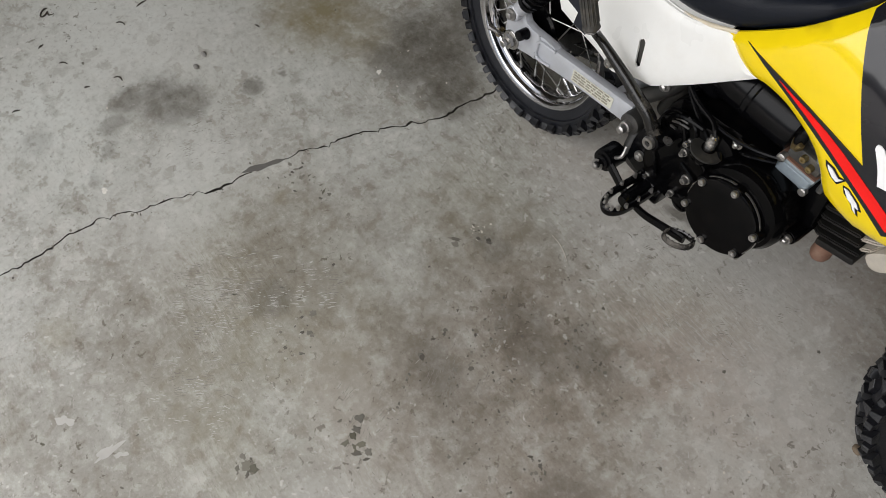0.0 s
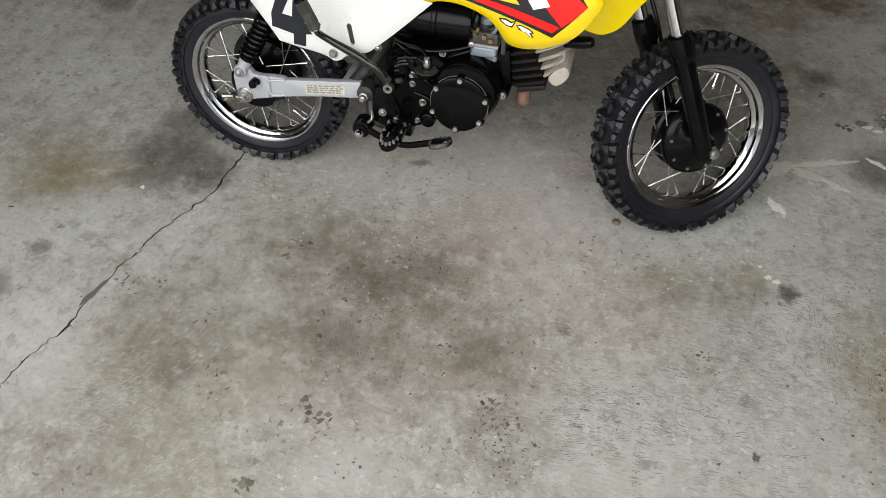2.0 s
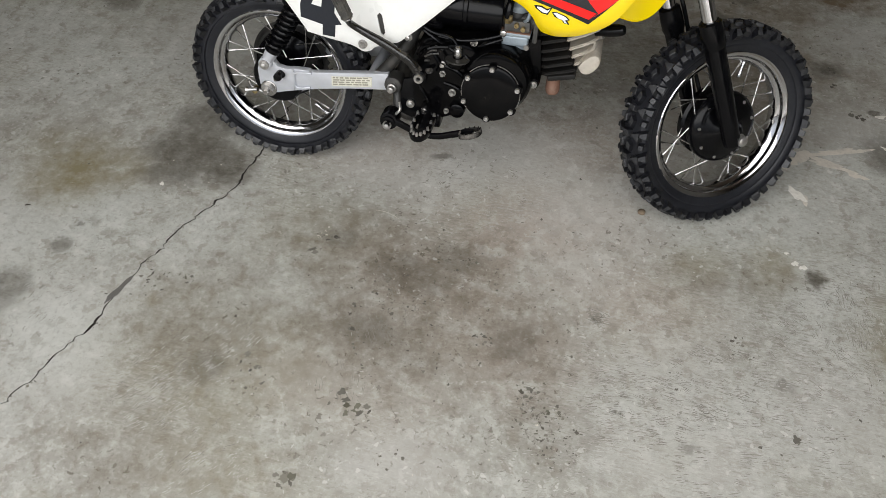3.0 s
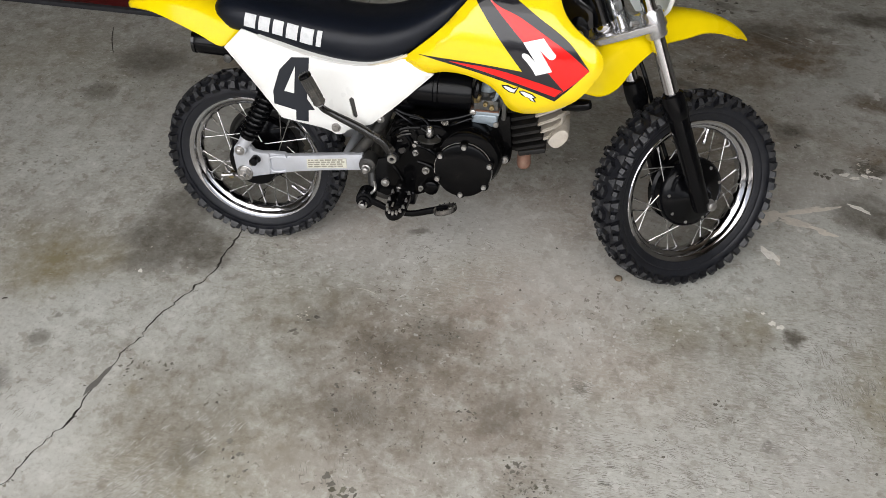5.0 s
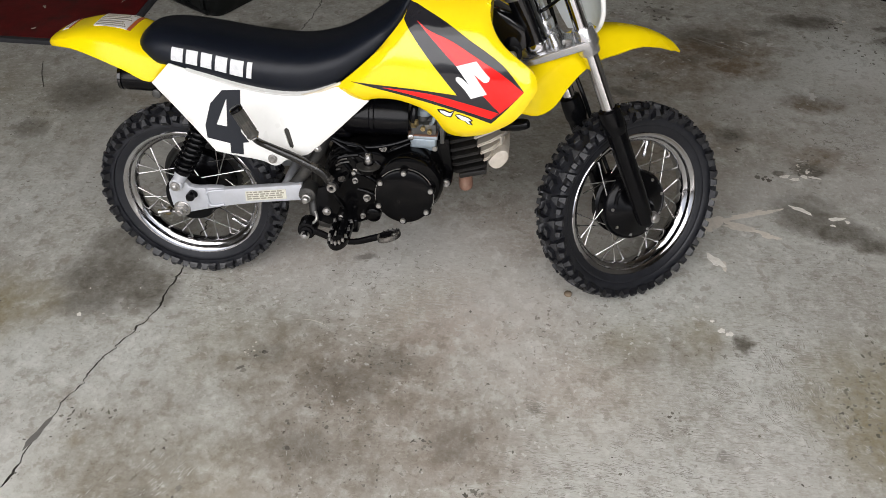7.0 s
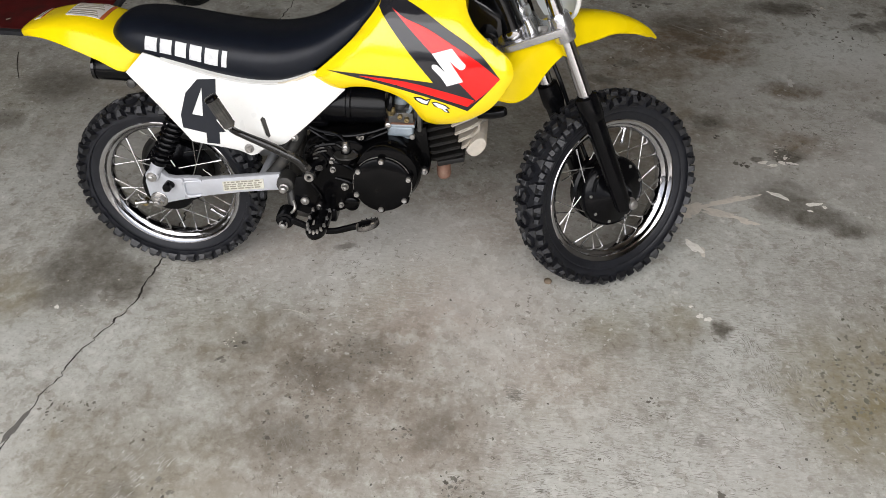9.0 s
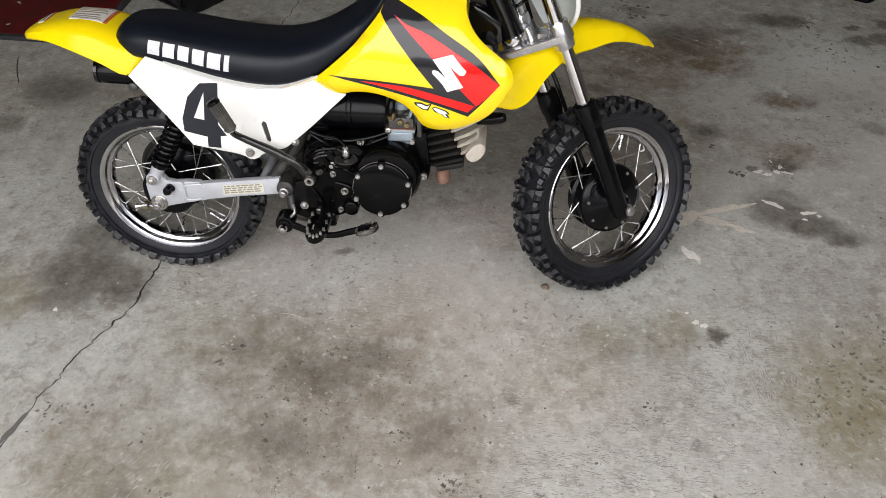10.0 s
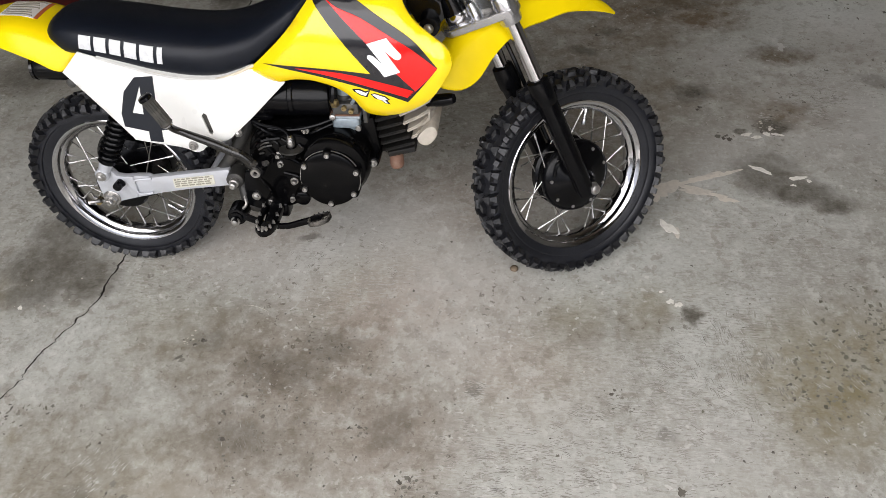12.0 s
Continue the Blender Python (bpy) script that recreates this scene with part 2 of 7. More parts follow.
def concrete():
    """Old trowelled garage concrete with soaked-in oil, brown dirt and scratches, and some daylight painted in as pale
    zones.
    """
    m, nt, b = nodes_of("garage_concrete")
    N, L = nt.nodes.new, nt.links.new
    pos = N("ShaderNodeTexCoord").outputs["Object"]

    def noise_of(scale, detail=4, rough=0.55, vec=pos, stretch=None):
        if stretch:
            mp = N("ShaderNodeMapping")
            mp.inputs["Rotation"].default_value = (0, 0, radians(stretch[0]))
            mp.inputs["Scale"].default_value = (stretch[1], stretch[2], 1)
            L(vec, mp.inputs["Vector"])
            vec = mp.outputs[0]
        n = N("ShaderNodeTexNoise")
        n.inputs["Scale"].default_value, n.inputs["Detail"].default_value, n.inputs["Roughness"].default_value = scale, detail, rough
        L(vec, n.inputs["Vector"])
        return n

    def ranged(value, a, z, lo=0.0, hi=1.0, smooth=False):
        r = N("ShaderNodeMapRange")
        if smooth:
            r.interpolation_type = "SMOOTHSTEP"
        for k, v in (("From Min", a), ("From Max", z), ("To Min", lo), ("To Max", hi)):
            r.inputs[k].default_value = v
        L(value, r.inputs["Value"])
        return r.outputs[0]

    def blend(a, colour, fac, mode="MIX"):
        x = N("ShaderNodeMix")
        x.data_type, x.blend_type = "RGBA", mode
        if isinstance(a, tuple):
            x.inputs["A"].default_value = (*a, 1)
        else:
            L(a, x.inputs["A"])
        x.inputs["B"].default_value = (*colour, 1)
        L(fac, x.inputs["Factor"])
        return x.outputs["Result"]

    def maths(op, a, c):
        x = N("ShaderNodeMath")
        x.operation = op
        x.use_clamp = op in ("ADD",)
        for i, v in enumerate((a, c)):
            if isinstance(v, float):
                x.inputs[i].default_value = v
            else:
                L(v, x.inputs[i])
        return x.outputs[0]

    warp, warp_fine = noise_of(9, 5, 0.6), noise_of(55, 4, 0.6)

    def shifted(vec, source, amount):
        off, moved = N("ShaderNodeVectorMath"), N("ShaderNodeVectorMath")
        off.operation = "MULTIPLY_ADD"
        off.inputs[1].default_value, off.inputs[2].default_value = (amount, amount, 0), (-amount / 2, -amount / 2, 0)
        L(source.outputs["Color"], off.inputs[0])
        L(vec, moved.inputs[0])
        L(off.outputs[0], moved.inputs[1])
        return moved.outputs[0]

    wpos = shifted(shifted(pos, warp, 0.07), warp_fine, 0.034)

    def stains(rows, start, full):
        """Blots soaked into the slab, and light painted on it: x, y, half width, half depth, strength."""
        total = None
        for x, y, rx, ry, s in rows:
            sub, div, length = (N("ShaderNodeVectorMath") for _ in range(3))
            sub.operation, div.operation, length.operation = "SUBTRACT", "MULTIPLY", "LENGTH"
            sub.inputs[1].default_value, div.inputs[1].default_value = (x, y, 0), (1 / rx, 1 / ry, 0)
            L(wpos, sub.inputs[0])
            L(sub.outputs[0], div.inputs[0])
            L(div.outputs[0], length.inputs[0])
            v = ranged(length.outputs["Value"], start, full, 0, s, True)
            total = v if total is None else maths("MAXIMUM", total, v)
        return total

    big, cloud, mid, fine = noise_of(1.7, 4), noise_of(5.5, 6, 0.62), noise_of(19, 6, 0.66), noise_of(110, 5, 0.65)
    small, blot = noise_of(46, 6, 0.72), noise_of(31, 2, 0.4, vec=shifted(pos, warp_fine, 0.05))
    col = blend((0.318, 0.304, 0.268), (0.378, 0.380, 0.344), ranged(big.outputs["Fac"], 0.3, 0.7))
    # broad zones: painted door light and pale concrete, reddish brown where dirt is trodden in
    soft = maths("MULTIPLY", ranged(cloud.outputs["Fac"], 0.32, 0.62, 0.65, 1.25), ranged(mid.outputs["Fac"], 0.35, 0.62, 0.75, 1.2))
    col = blend(col, (0.555, 0.572, 0.535), maths("MULTIPLY", stains(LIT_AND_PALE_ZONES, 1.6, 0.1), soft))
    col = blend(col, (0.400, 0.342, 0.292), maths("MULTIPLY", stains(TRODDEN, 1.6, 0.2), soft))
    col = blend(col, (0.228, 0.212, 0.176), ranged(cloud.outputs["Fac"], 0.52, 0.68, 0, 0.36))
    col = blend(col, (0.505, 0.515, 0.476), ranged(cloud.outputs["Fac"], 0.46, 0.32, 0, 0.38))
    col = blend(col, (0.195, 0.176, 0.140), ranged(mid.outputs["Fac"], 0.53, 0.64, 0, 0.44))
    col = blend(col, (0.560, 0.562, 0.522), ranged(mid.outputs["Fac"], 0.46, 0.34, 0, 0.46))
    col = blend(col, (0.215, 0.190, 0.150), ranged(blot.outputs["Fac"], 0.60, 0.65, 0, 0.46))
    col = blend(col, (0.540, 0.538, 0.500), ranged(blot.outputs["Fac"], 0.40, 0.35, 0, 0.40))
    col = blend(col, (0.161, 0.146, 0.116), ranged(small.outputs["Fac"], 0.55, 0.68, 0, 0.36))
    col = blend(col, (0.570, 0.572, 0.535), ranged(small.outputs["Fac"], 0.45, 0.32, 0, 0.40))
    col = blend(col, (0.156, 0.142, 0.113), ranged(fine.outputs["Fac"], 0.54, 0.68, 0, 0.36))
    col = blend(col, (0.580, 0.582, 0.548), ranged(fine.outputs["Fac"], 0.45, 0.33, 0, 0.36))
    pits = noise_of(260, 3, 0.5)
    col = blend(col, (0.088, 0.080, 0.065), ranged(pits.outputs["Fac"], 0.69, 0.74, 0, 0.6))
    # short drag scratches, in places
    for turn, seed_scale in ((57, 6.0), (14, 5.0), (-38, 7.0)):
        lines = noise_of(seed_scale, 4, 0.65, stretch=(-turn, 8.0, 42.0))
        where = maths("MAXIMUM", ranged(noise_of(2.6 + seed_scale * 0.11, 3).outputs["Fac"], 0.50, 0.64, 0, 0.75), maths("MULTIPLY", stains(DRAGGED, 1.5, 0.3), ranged(cloud.outputs["Fac"], 0.38, 0.58, 0.5, 1.2)))
        col = blend(col, (0.52, 0.51, 0.485), maths("MULTIPLY", ranged(lines.outputs["Fac"], 0.58, 0.65, 0, 0.60), where))
        col = blend(col, (0.19, 0.172, 0.145), maths("MULTIPLY", ranged(lines.outputs["Fac"], 0.42, 0.35, 0, 0.66), where))
    tint = noise_of(3.3, 3)
    col = blend(col, (0.302, 0.285, 0.212), ranged(tint.outputs["Fac"], 0.52, 0.70, 0, 0.20))
    grain = maths("MULTIPLY", ranged(mid.outputs["Fac"], 0.36, 0.62, 0.72, 1.22), ranged(small.outputs["Fac"], 0.36, 0.60, 0.72, 1.22))
    uneven = maths("MULTIPLY", ranged(cloud.outputs["Fac"], 0.3, 0.6, 0.80, 1.25), grain)
    # pale concrete, plus painted light under the bike and at the back
    col = blend(col, (0.510, 0.500, 0.468), maths("MULTIPLY", stains(PALE_AND_LIT_PATCHES, 1.8, 0.1), maths("MULTIPLY", uneven, 0.72)))
    brown = stains(BROWN_STAINS, 1.9, 0.0)
    col = blend(col, (0.212, 0.182, 0.108), maths("MULTIPLY", stains(RUSTY_AND_DARKER_PATCHES, 1.8, 0.0), maths("MULTIPLY", uneven, 0.92)))
    col = blend(col, (0.150, 0.126, 0.096), maths("MULTIPLY", brown, maths("MULTIPLY", uneven, 0.80)))
    umber = stains(UMBER_STAINS, 1.8, 0.1)
    col = blend(col, (0.150, 0.112, 0.072), maths("MULTIPLY", umber, maths("MULTIPLY", uneven, 0.85)))
    # small dark flecks, thick in the dirty parts, and pale worn points
    fleck, flake = noise_of(82, 2, 0.5, vec=shifted(pos, warp_fine, 0.03)), noise_of(67, 2, 0.5, vec=shifted(pos, warp, 0.05))
    dirty = maths("ADD", ranged(noise_of(4.1, 4).outputs["Fac"], 0.46, 0.64, 0.10, 0.75), maths("MULTIPLY", maths("MAXIMUM", brown, umber), 0.6))
    col = blend(col, (0.105, 0.090, 0.066), maths("MULTIPLY", ranged(fleck.outputs["Fac"], 0.635, 0.675, 0, 0.85), dirty))
    col = blend(col, (0.600, 0.590, 0.555), maths("MULTIPLY", ranged(flake.outputs["Fac"], 0.645, 0.69, 0, 0.6), ranged(noise_of(3.7, 3).outputs["Fac"], 0.46, 0.60)))
    oil = stains(OIL_STAINS, 1.40, 0.50)
    mottled = maths("MULTIPLY", oil, maths("MULTIPLY", ranged(mid.outputs["Fac"], 0.30, 0.62, 1.10, 0.78), ranged(small.outputs["Fac"], 0.36, 0.62, 0.78, 1.12)))
    col = blend(col, (0.072, 0.062, 0.046), mottled)
    L(col, b.inputs["Base Color"])
    L(maths("SUBTRACT", ranged(mid.outputs["Fac"], 0.3, 0.7, 0.60, 0.80), maths("MULTIPLY", oil, 0.15)), b.inputs["Roughness"])
    b.inputs["Specular IOR Level"].default_value = 0.4
    height = maths("ADD", maths("MULTIPLY", mid.outputs["Fac"], 0.6), maths("MULTIPLY", fine.outputs["Fac"], 0.30))
    bp = N("ShaderNodeBump")
    bp.inputs["Strength"].default_value, bp.inputs["Distance"].default_value = 0.30, 0.0012
    L(height, bp.inputs["Height"])
    L(bp.outputs[0], b.inputs["Normal"])
    return m


OIL_BY_THE_CRACK = [
    (-0.385, -0.550, 0.062, 0.052, 0.640), (-0.397, -0.559, 0.042, 0.042, 0.660), (-0.362, -0.512, 0.040, 0.040, 0.660), (-0.425, -0.596, 0.036, 0.036, 0.620),
    (-0.385, -0.642, 0.026, 0.034, 0.460), (-0.345, -0.675, 0.014, 0.016, 0.360), (-0.319, -0.412, 0.018, 0.017, 0.600), (-0.300, -0.351, 0.0070, 0.0070, 0.600),
    (-0.435, -0.774, 0.030, 0.026, 0.270), (-0.308, -0.719, 0.020, 0.016, 0.300), (-0.195, -0.100, 0.105, 0.072, 0.860), (-0.200, -0.165, 0.070, 0.050, 0.700),
    (-0.105, -0.120, 0.062, 0.060, 0.820), (-0.205, -0.010, 0.075, 0.060, 0.680), (0.062, -0.592, 0.034, 0.040, 0.440),
]
OIL_BEFORE_THE_BIKE = [
    (0.194, -0.248, 0.040, 0.026, 0.380), (0.345, -0.300, 0.075, 0.045, 0.440), (0.423, -0.241, 0.050, 0.036, 0.410), (0.563, -0.399, 0.045, 0.040, 0.370),
    (0.310, -0.440, 0.050, 0.030, 0.370), (1.080, -0.127, 0.020, 0.028, 0.920), (1.255, 0.270, 0.070, 0.062, 0.780), (1.325, 0.225, 0.075, 0.040, 0.850), (1.275, 0.315, 0.060, 0.040, 0.550),
    (1.395, 0.188, 0.046, 0.028, 0.850), (0.322, 0.029, 0.022, 0.012, 0.730), (1.025, -0.382, 0.016, 0.012, 0.550), (0.870, -0.530, 0.014, 0.011, 0.490),
]
OIL_BEYOND_THE_BIKE = [
    (1.273, 1.069, 0.035, 0.015, 0.600), (0.881, 0.714, 0.030, 0.020, 0.700), (0.945, 0.807, 0.030, 0.020, 0.550), (1.136, 0.544, 0.042, 0.034, 0.660),
    (1.088, 1.155, 0.020, 0.010, 0.750), (1.075, 0.911, 0.040, 0.024, 0.420), (1.150, 0.960, 0.070, 0.040, 0.420), (1.120, 1.035, 0.100, 0.055, 0.700),
    (1.135, 0.540, 0.026, 0.022, 0.950), (1.232, 0.416, 0.016, 0.010, 0.950), (-0.550, 0.545, 0.100, 0.075, 0.720), (0.990, 1.170, 0.040, 0.020, 0.630),
    (-0.120, 0.930, 0.060, 0.050, 0.770), (-0.620, 0.380, 0.050, 0.040, 0.560),
]
OIL_IN_THE_FAR_CORNER = [
    (1.635, 1.141, 0.024, 0.014, 0.900), (1.740, 1.166, 0.024, 0.030, 0.850), (1.710, 1.070, 0.045, 0.032, 0.800), (1.280, 1.076, 0.036, 0.012, 0.600), (1.378, 0.729, 0.075, 0.040, 0.300),
    (1.455, 1.165, 0.065, 0.036, 0.850), (1.400, 1.188, 0.020, 0.014, 0.750), (1.628, 1.135, 0.022, 0.012, 0.850), (1.310, 0.440, 0.036, 0.026, 0.700),
    (1.569, 0.613, 0.040, 0.026, 0.500), (1.417, 1.157, 0.085, 0.045, 0.870), (1.306, 0.430, 0.030, 0.026, 0.950), (1.640, 1.060, 0.045, 0.030, 0.770),
    (1.760, 0.950, 0.060, 0.040, 0.910),
]
OIL_STAINS = OIL_BY_THE_CRACK + OIL_BEFORE_THE_BIKE + OIL_BEYOND_THE_BIKE + OIL_IN_THE_FAR_CORNER
BROWN_BY_THE_CRACK = [
    (0.060, -0.980, 0.100, 0.060, 0.350), (0.034, -0.515, 0.130, 0.080, 0.520), (0.040, -0.430, 0.130, 0.090, 0.400),
    (0.0070, -0.800, 0.070, 0.060, 0.400), (-0.056, -0.769, 0.025, 0.022, 0.350),
]
BROWN_BEFORE_THE_BIKE = [
    (0.140, -0.940, 0.110, 0.060, 0.400), (0.340, -0.305, 0.200, 0.120, 0.720), (0.330, -0.440, 0.150, 0.120, 0.640), (0.170, -0.290, 0.110, 0.070, 0.460),
    (0.555, -0.415, 0.120, 0.090, 0.620), (0.230, -0.245, 0.110, 0.080, 0.550), (0.420, -0.360, 0.130, 0.100, 0.420), (0.640, -0.540, 0.060, 0.060, 0.450), (0.864, -0.184, 0.060, 0.040, 0.420),
    (0.984, -0.149, 0.050, 0.036, 0.460), 
]
BROWN_BEYOND_THE_BIKE = [
    (1.126, 0.975, 0.110, 0.070, 0.975), (1.189, 0.881, 0.110, 0.060, 0.936), (1.040, 0.900, 0.120, 0.070, 0.806), (0.900, 0.950, 0.150, 0.120, 0.650),
    (1.190, 1.000, 0.160, 0.100, 0.650), (0.900, 0.400, 0.220, 0.180, 0.390), (0.300, 0.360, 0.260, 0.150, 0.325), (1.250, 0.560, 0.200, 0.110, 0.338),
    (0.900, 0.700, 0.200, 0.120, 0.390), (-0.250, 0.550, 0.160, 0.120, 0.546),
]
BROWN_IN_THE_FAR_CORNER = [
    (1.373, 0.711, 0.080, 0.040, 0.812), (1.356, 0.486, 0.110, 0.050, 0.700), (1.500, 0.720, 0.180, 0.080, 0.280),
]
BROWN_STAINS = BROWN_BY_THE_CRACK + BROWN_BEFORE_THE_BIKE
UMBER_STAINS = BROWN_BEYOND_THE_BIKE + BROWN_IN_THE_FAR_CORNER + [(0.950, 0.550, 0.180, 0.180, 0.60), (1.000, 0.800, 0.180, 0.130, 0.60), (0.860, 0.330, 0.130, 0.130, 0.40), (1.219, 0.949, 0.090, 0.070, 0.70), (1.112, 0.963, 0.100, 0.080, 0.60)]
RUSTY_AND_DARKER_PATCHES = [
    (-0.600, 0.430, 0.240, 0.180, 0.18), (-0.350, 0.650, 0.200, 0.140, 0.20), (-0.920, 0.480, 0.260, 0.200, 0.25),
    # two broad patches that only make the slab darker and greener here
    (0.080, -0.580, 0.190, 0.140, 0.40), (0.160, -0.740, 0.140, 0.090, 0.30),
    (-0.399, -0.213, 0.095, 0.085, 0.85), (-0.320, -0.180, 0.080, 0.060, 0.55), (-0.470, -0.170, 0.080, 0.060, 0.45), (1.309, -0.250, 0.120, 0.120, 0.80), (1.400, -0.190, 0.120, 0.100, 0.70),
    (1.280, -0.340, 0.080, 0.060, 0.55), (-0.090, -0.480, 0.022, 0.018, 0.45), (0.150, -0.250, 0.120, 0.090, 0.30), (-0.080, -0.880, 0.030, 0.022, 0.40), (1.000, -0.120, 0.030, 0.060, 0.45), (0.866, -0.142, 0.050, 0.040, 0.45),
]
DRAGGED = [
    (1.050, -0.330, 0.260, 0.180, 0.9), (0.800, -0.500, 0.240, 0.120, 1.0), (1.150, -0.150, 0.140, 0.200, 0.9), (0.020, -0.630, 0.120, 0.120, 0.8),
    (1.420, 0.520, 0.180, 0.120, 0.8), (1.250, 0.050, 0.200, 0.120, 0.7), (0.360, -0.010, 0.090, 0.060, 0.7),
]
LIT_AND_PALE_ZONES = [
    (-0.550, 0.120, 0.220, 0.140, 0.35), (-0.330, 0.350, 0.180, 0.120, 0.30), (-0.850, 0.250, 0.250, 0.200, 0.30),
    # left of the crack: the doorway's stronger light, put into the colour
    (-0.643, -0.519, 0.340, 0.240, 0.85), (-0.460, -0.740, 0.260, 0.170, 0.80), (-0.190, -0.590, 0.150, 0.130, 0.65), (-0.300, -0.330, 0.140, 0.090, 0.50), (-0.330, -0.950, 0.300, 0.120, 0.60),
    (0.340, -0.015, 0.080, 0.060, 0.70), (0.750, -0.460, 0.120, 0.080, 0.20), (0.930, -0.430, 0.150, 0.090, 0.30), (1.120, -0.180, 0.120, 0.160, 0.45), (-0.030, -0.330, 0.070, 0.070, 0.20),
    # far rows also paint in brightness that the daylight lamp leaves out there
    (1.020, 0.000, 0.140, 0.110, 0.35), (1.350, 0.620, 0.220, 0.160, 0.35), (-0.080, -0.330, 0.070, 0.070, 0.40), (0.090, -0.420, 0.090, 0.060, 0.35), (1.520, 0.930, 0.240, 0.180, 0.85), (1.420, 0.720, 0.200, 0.160, 0.50), (1.250, 0.180, 0.200, 0.120, 0.35), (1.700, 0.700, 0.250, 0.250, 0.55), (1.250, 0.760, 0.160, 0.080, 0.30),
]
TRODDEN = [
    (0.550, -0.140, 0.230, 0.170, 0.75), (0.420, -0.300, 0.200, 0.150, 0.55), (0.760, -0.260, 0.150, 0.120, 0.55), (0.200, 0.020, 0.220, 0.110, 0.45), (0.560, -0.420, 0.150, 0.110, 0.55),
    (0.620, 0.140, 0.200, 0.140, 0.50), (0.330, -0.560, 0.170, 0.080, 0.35),
]
PALE_AND_LIT_PATCHES = [
    # under the bike: bounced light painted as a paler floor
    (0.450, 0.060, 0.160, 0.110, 0.55), (0.640, -0.060, 0.140, 0.110, 0.50), (0.250, -0.060, 0.140, 0.070, 0.40),
    (1.338, 0.560, 0.040, 0.022, 0.75), (1.367, 0.754, 0.014, 0.014, 0.70), (1.532, 0.849, 0.110, 0.080, 0.45), (1.301, 1.001, 0.030, 0.014, 0.60), (1.253, 0.470, 0.014, 0.010, 0.75),
    (-0.232, -0.560, 0.100, 0.100, 0.28), (-0.170, -0.640, 0.100, 0.090, 0.22), (0.425, -0.680, 0.090, 0.060, 0.5), (0.850, -0.540, 0.150, 0.080, 0.45), (0.432, 0.016, 0.060, 0.045, 0.4),
    (0.150, 0.000, 0.070, 0.050, 0.35), (0.640, -0.200, 0.090, 0.090, 0.35), (0.800, -0.420, 0.120, 0.060, 0.35), (-0.560, -0.500, 0.200, 0.180, 0.4), (0.260, -0.570, 0.090, 0.050, 0.35), (1.100, -0.420, 0.120, 0.090, 0.35),
]
# paler colour in place of light that the narrow doorway keeps from the back
PALE_AND_LIT_PATCHES += [(1.450, 0.480, 0.220, 0.140, 0.50), (1.180, 0.330, 0.140, 0.090, 0.40), (1.600, 0.800, 0.200, 0.140, 0.50), (1.220, 0.690, 0.120, 0.060, 0.40), (0.780, 0.250, 0.120, 0.100, 0.40), (-0.300, 0.300, 0.160, 0.120, 0.35)]
CONCRETE = concrete()


# ---- building blocks ----
def finish(bm, name, material, smooth=True):
    bmesh.ops.recalc_face_normals(bm, faces=bm.faces)
    me = bpy.data.meshes.new(name)
    bm.to_mesh(me)
    bm.free()
    me.materials.append(material)
    if smooth:
        me.polygons.foreach_set("use_smooth", [True] * len(me.polygons))
        me.set_sharp_from_angle(angle=radians(38))
    return me


def thing(name, label, category, m=None, group="", kind=""):
    ob = new(name)
    if m is not None:
        ob.matrix_world = m
    return tagged(ob, label, category, group, kind)


def solid(name, bm, material, label, category, group="", kind="", m=None, smooth=True):
    """A thing that is one mesh."""
    ob = new(name, finish(bm, name, material, smooth))
    if m is not None:
        ob.matrix_world = m
    return tagged(ob, label, category, group, kind)


def part(name, bm, material, parent, label="", m=None, smooth=True):
    if m is not None:
        bmesh.ops.transform(bm, matrix=m, verts=bm.verts)
    ob = new(name, finish(bm, name, material, smooth))
    ob.parent = parent
    return tagged(ob, label)


def repeat(ob, m):
    """A further piece on the same mesh under the same parent."""
    o = new(ob.name.split(".")[0], ob.data)
    o.parent = ob.parent
    o.matrix_basis = m
    return o


def merge(*bms):
    out = bmesh.new()
    for bm in bms:
        me = bpy.data.meshes.new("tmp")
        bm.to_mesh(me)
        bm.free()
        out.from_mesh(me)
        bpy.data.meshes.remove(me)
    return out


def curve_through(pts, n=6, closed=False, sharp=()):
    """Points on a smooth curve through pts; corners named in sharp stay sharp."""
    P = [np.array(p, float) for p in pts]
    k, out = len(P), []
    for i in range(k if closed else k - 1):
        a, b = P[i], P[(i + 1) % k]
        before = P[i - 1] if (closed or i > 0) else a
        after = P[(i + 2) % k] if (closed or i + 2 < k) else b
        ta = (b - a) if i in sharp else (b - before) / 2
        tb = (b - a) if (i + 1) % k in sharp else (after - a) / 2
        for j in range(n):
            s = j / n
            out.append((2 * s**3 - 3 * s**2 + 1) * a + (s**3 - 2 * s**2 + s) * ta + (-2 * s**3 + 3 * s**2) * b + (s**3 - s**2) * tb)
    if not closed:
        out.append(P[-1])
    return out


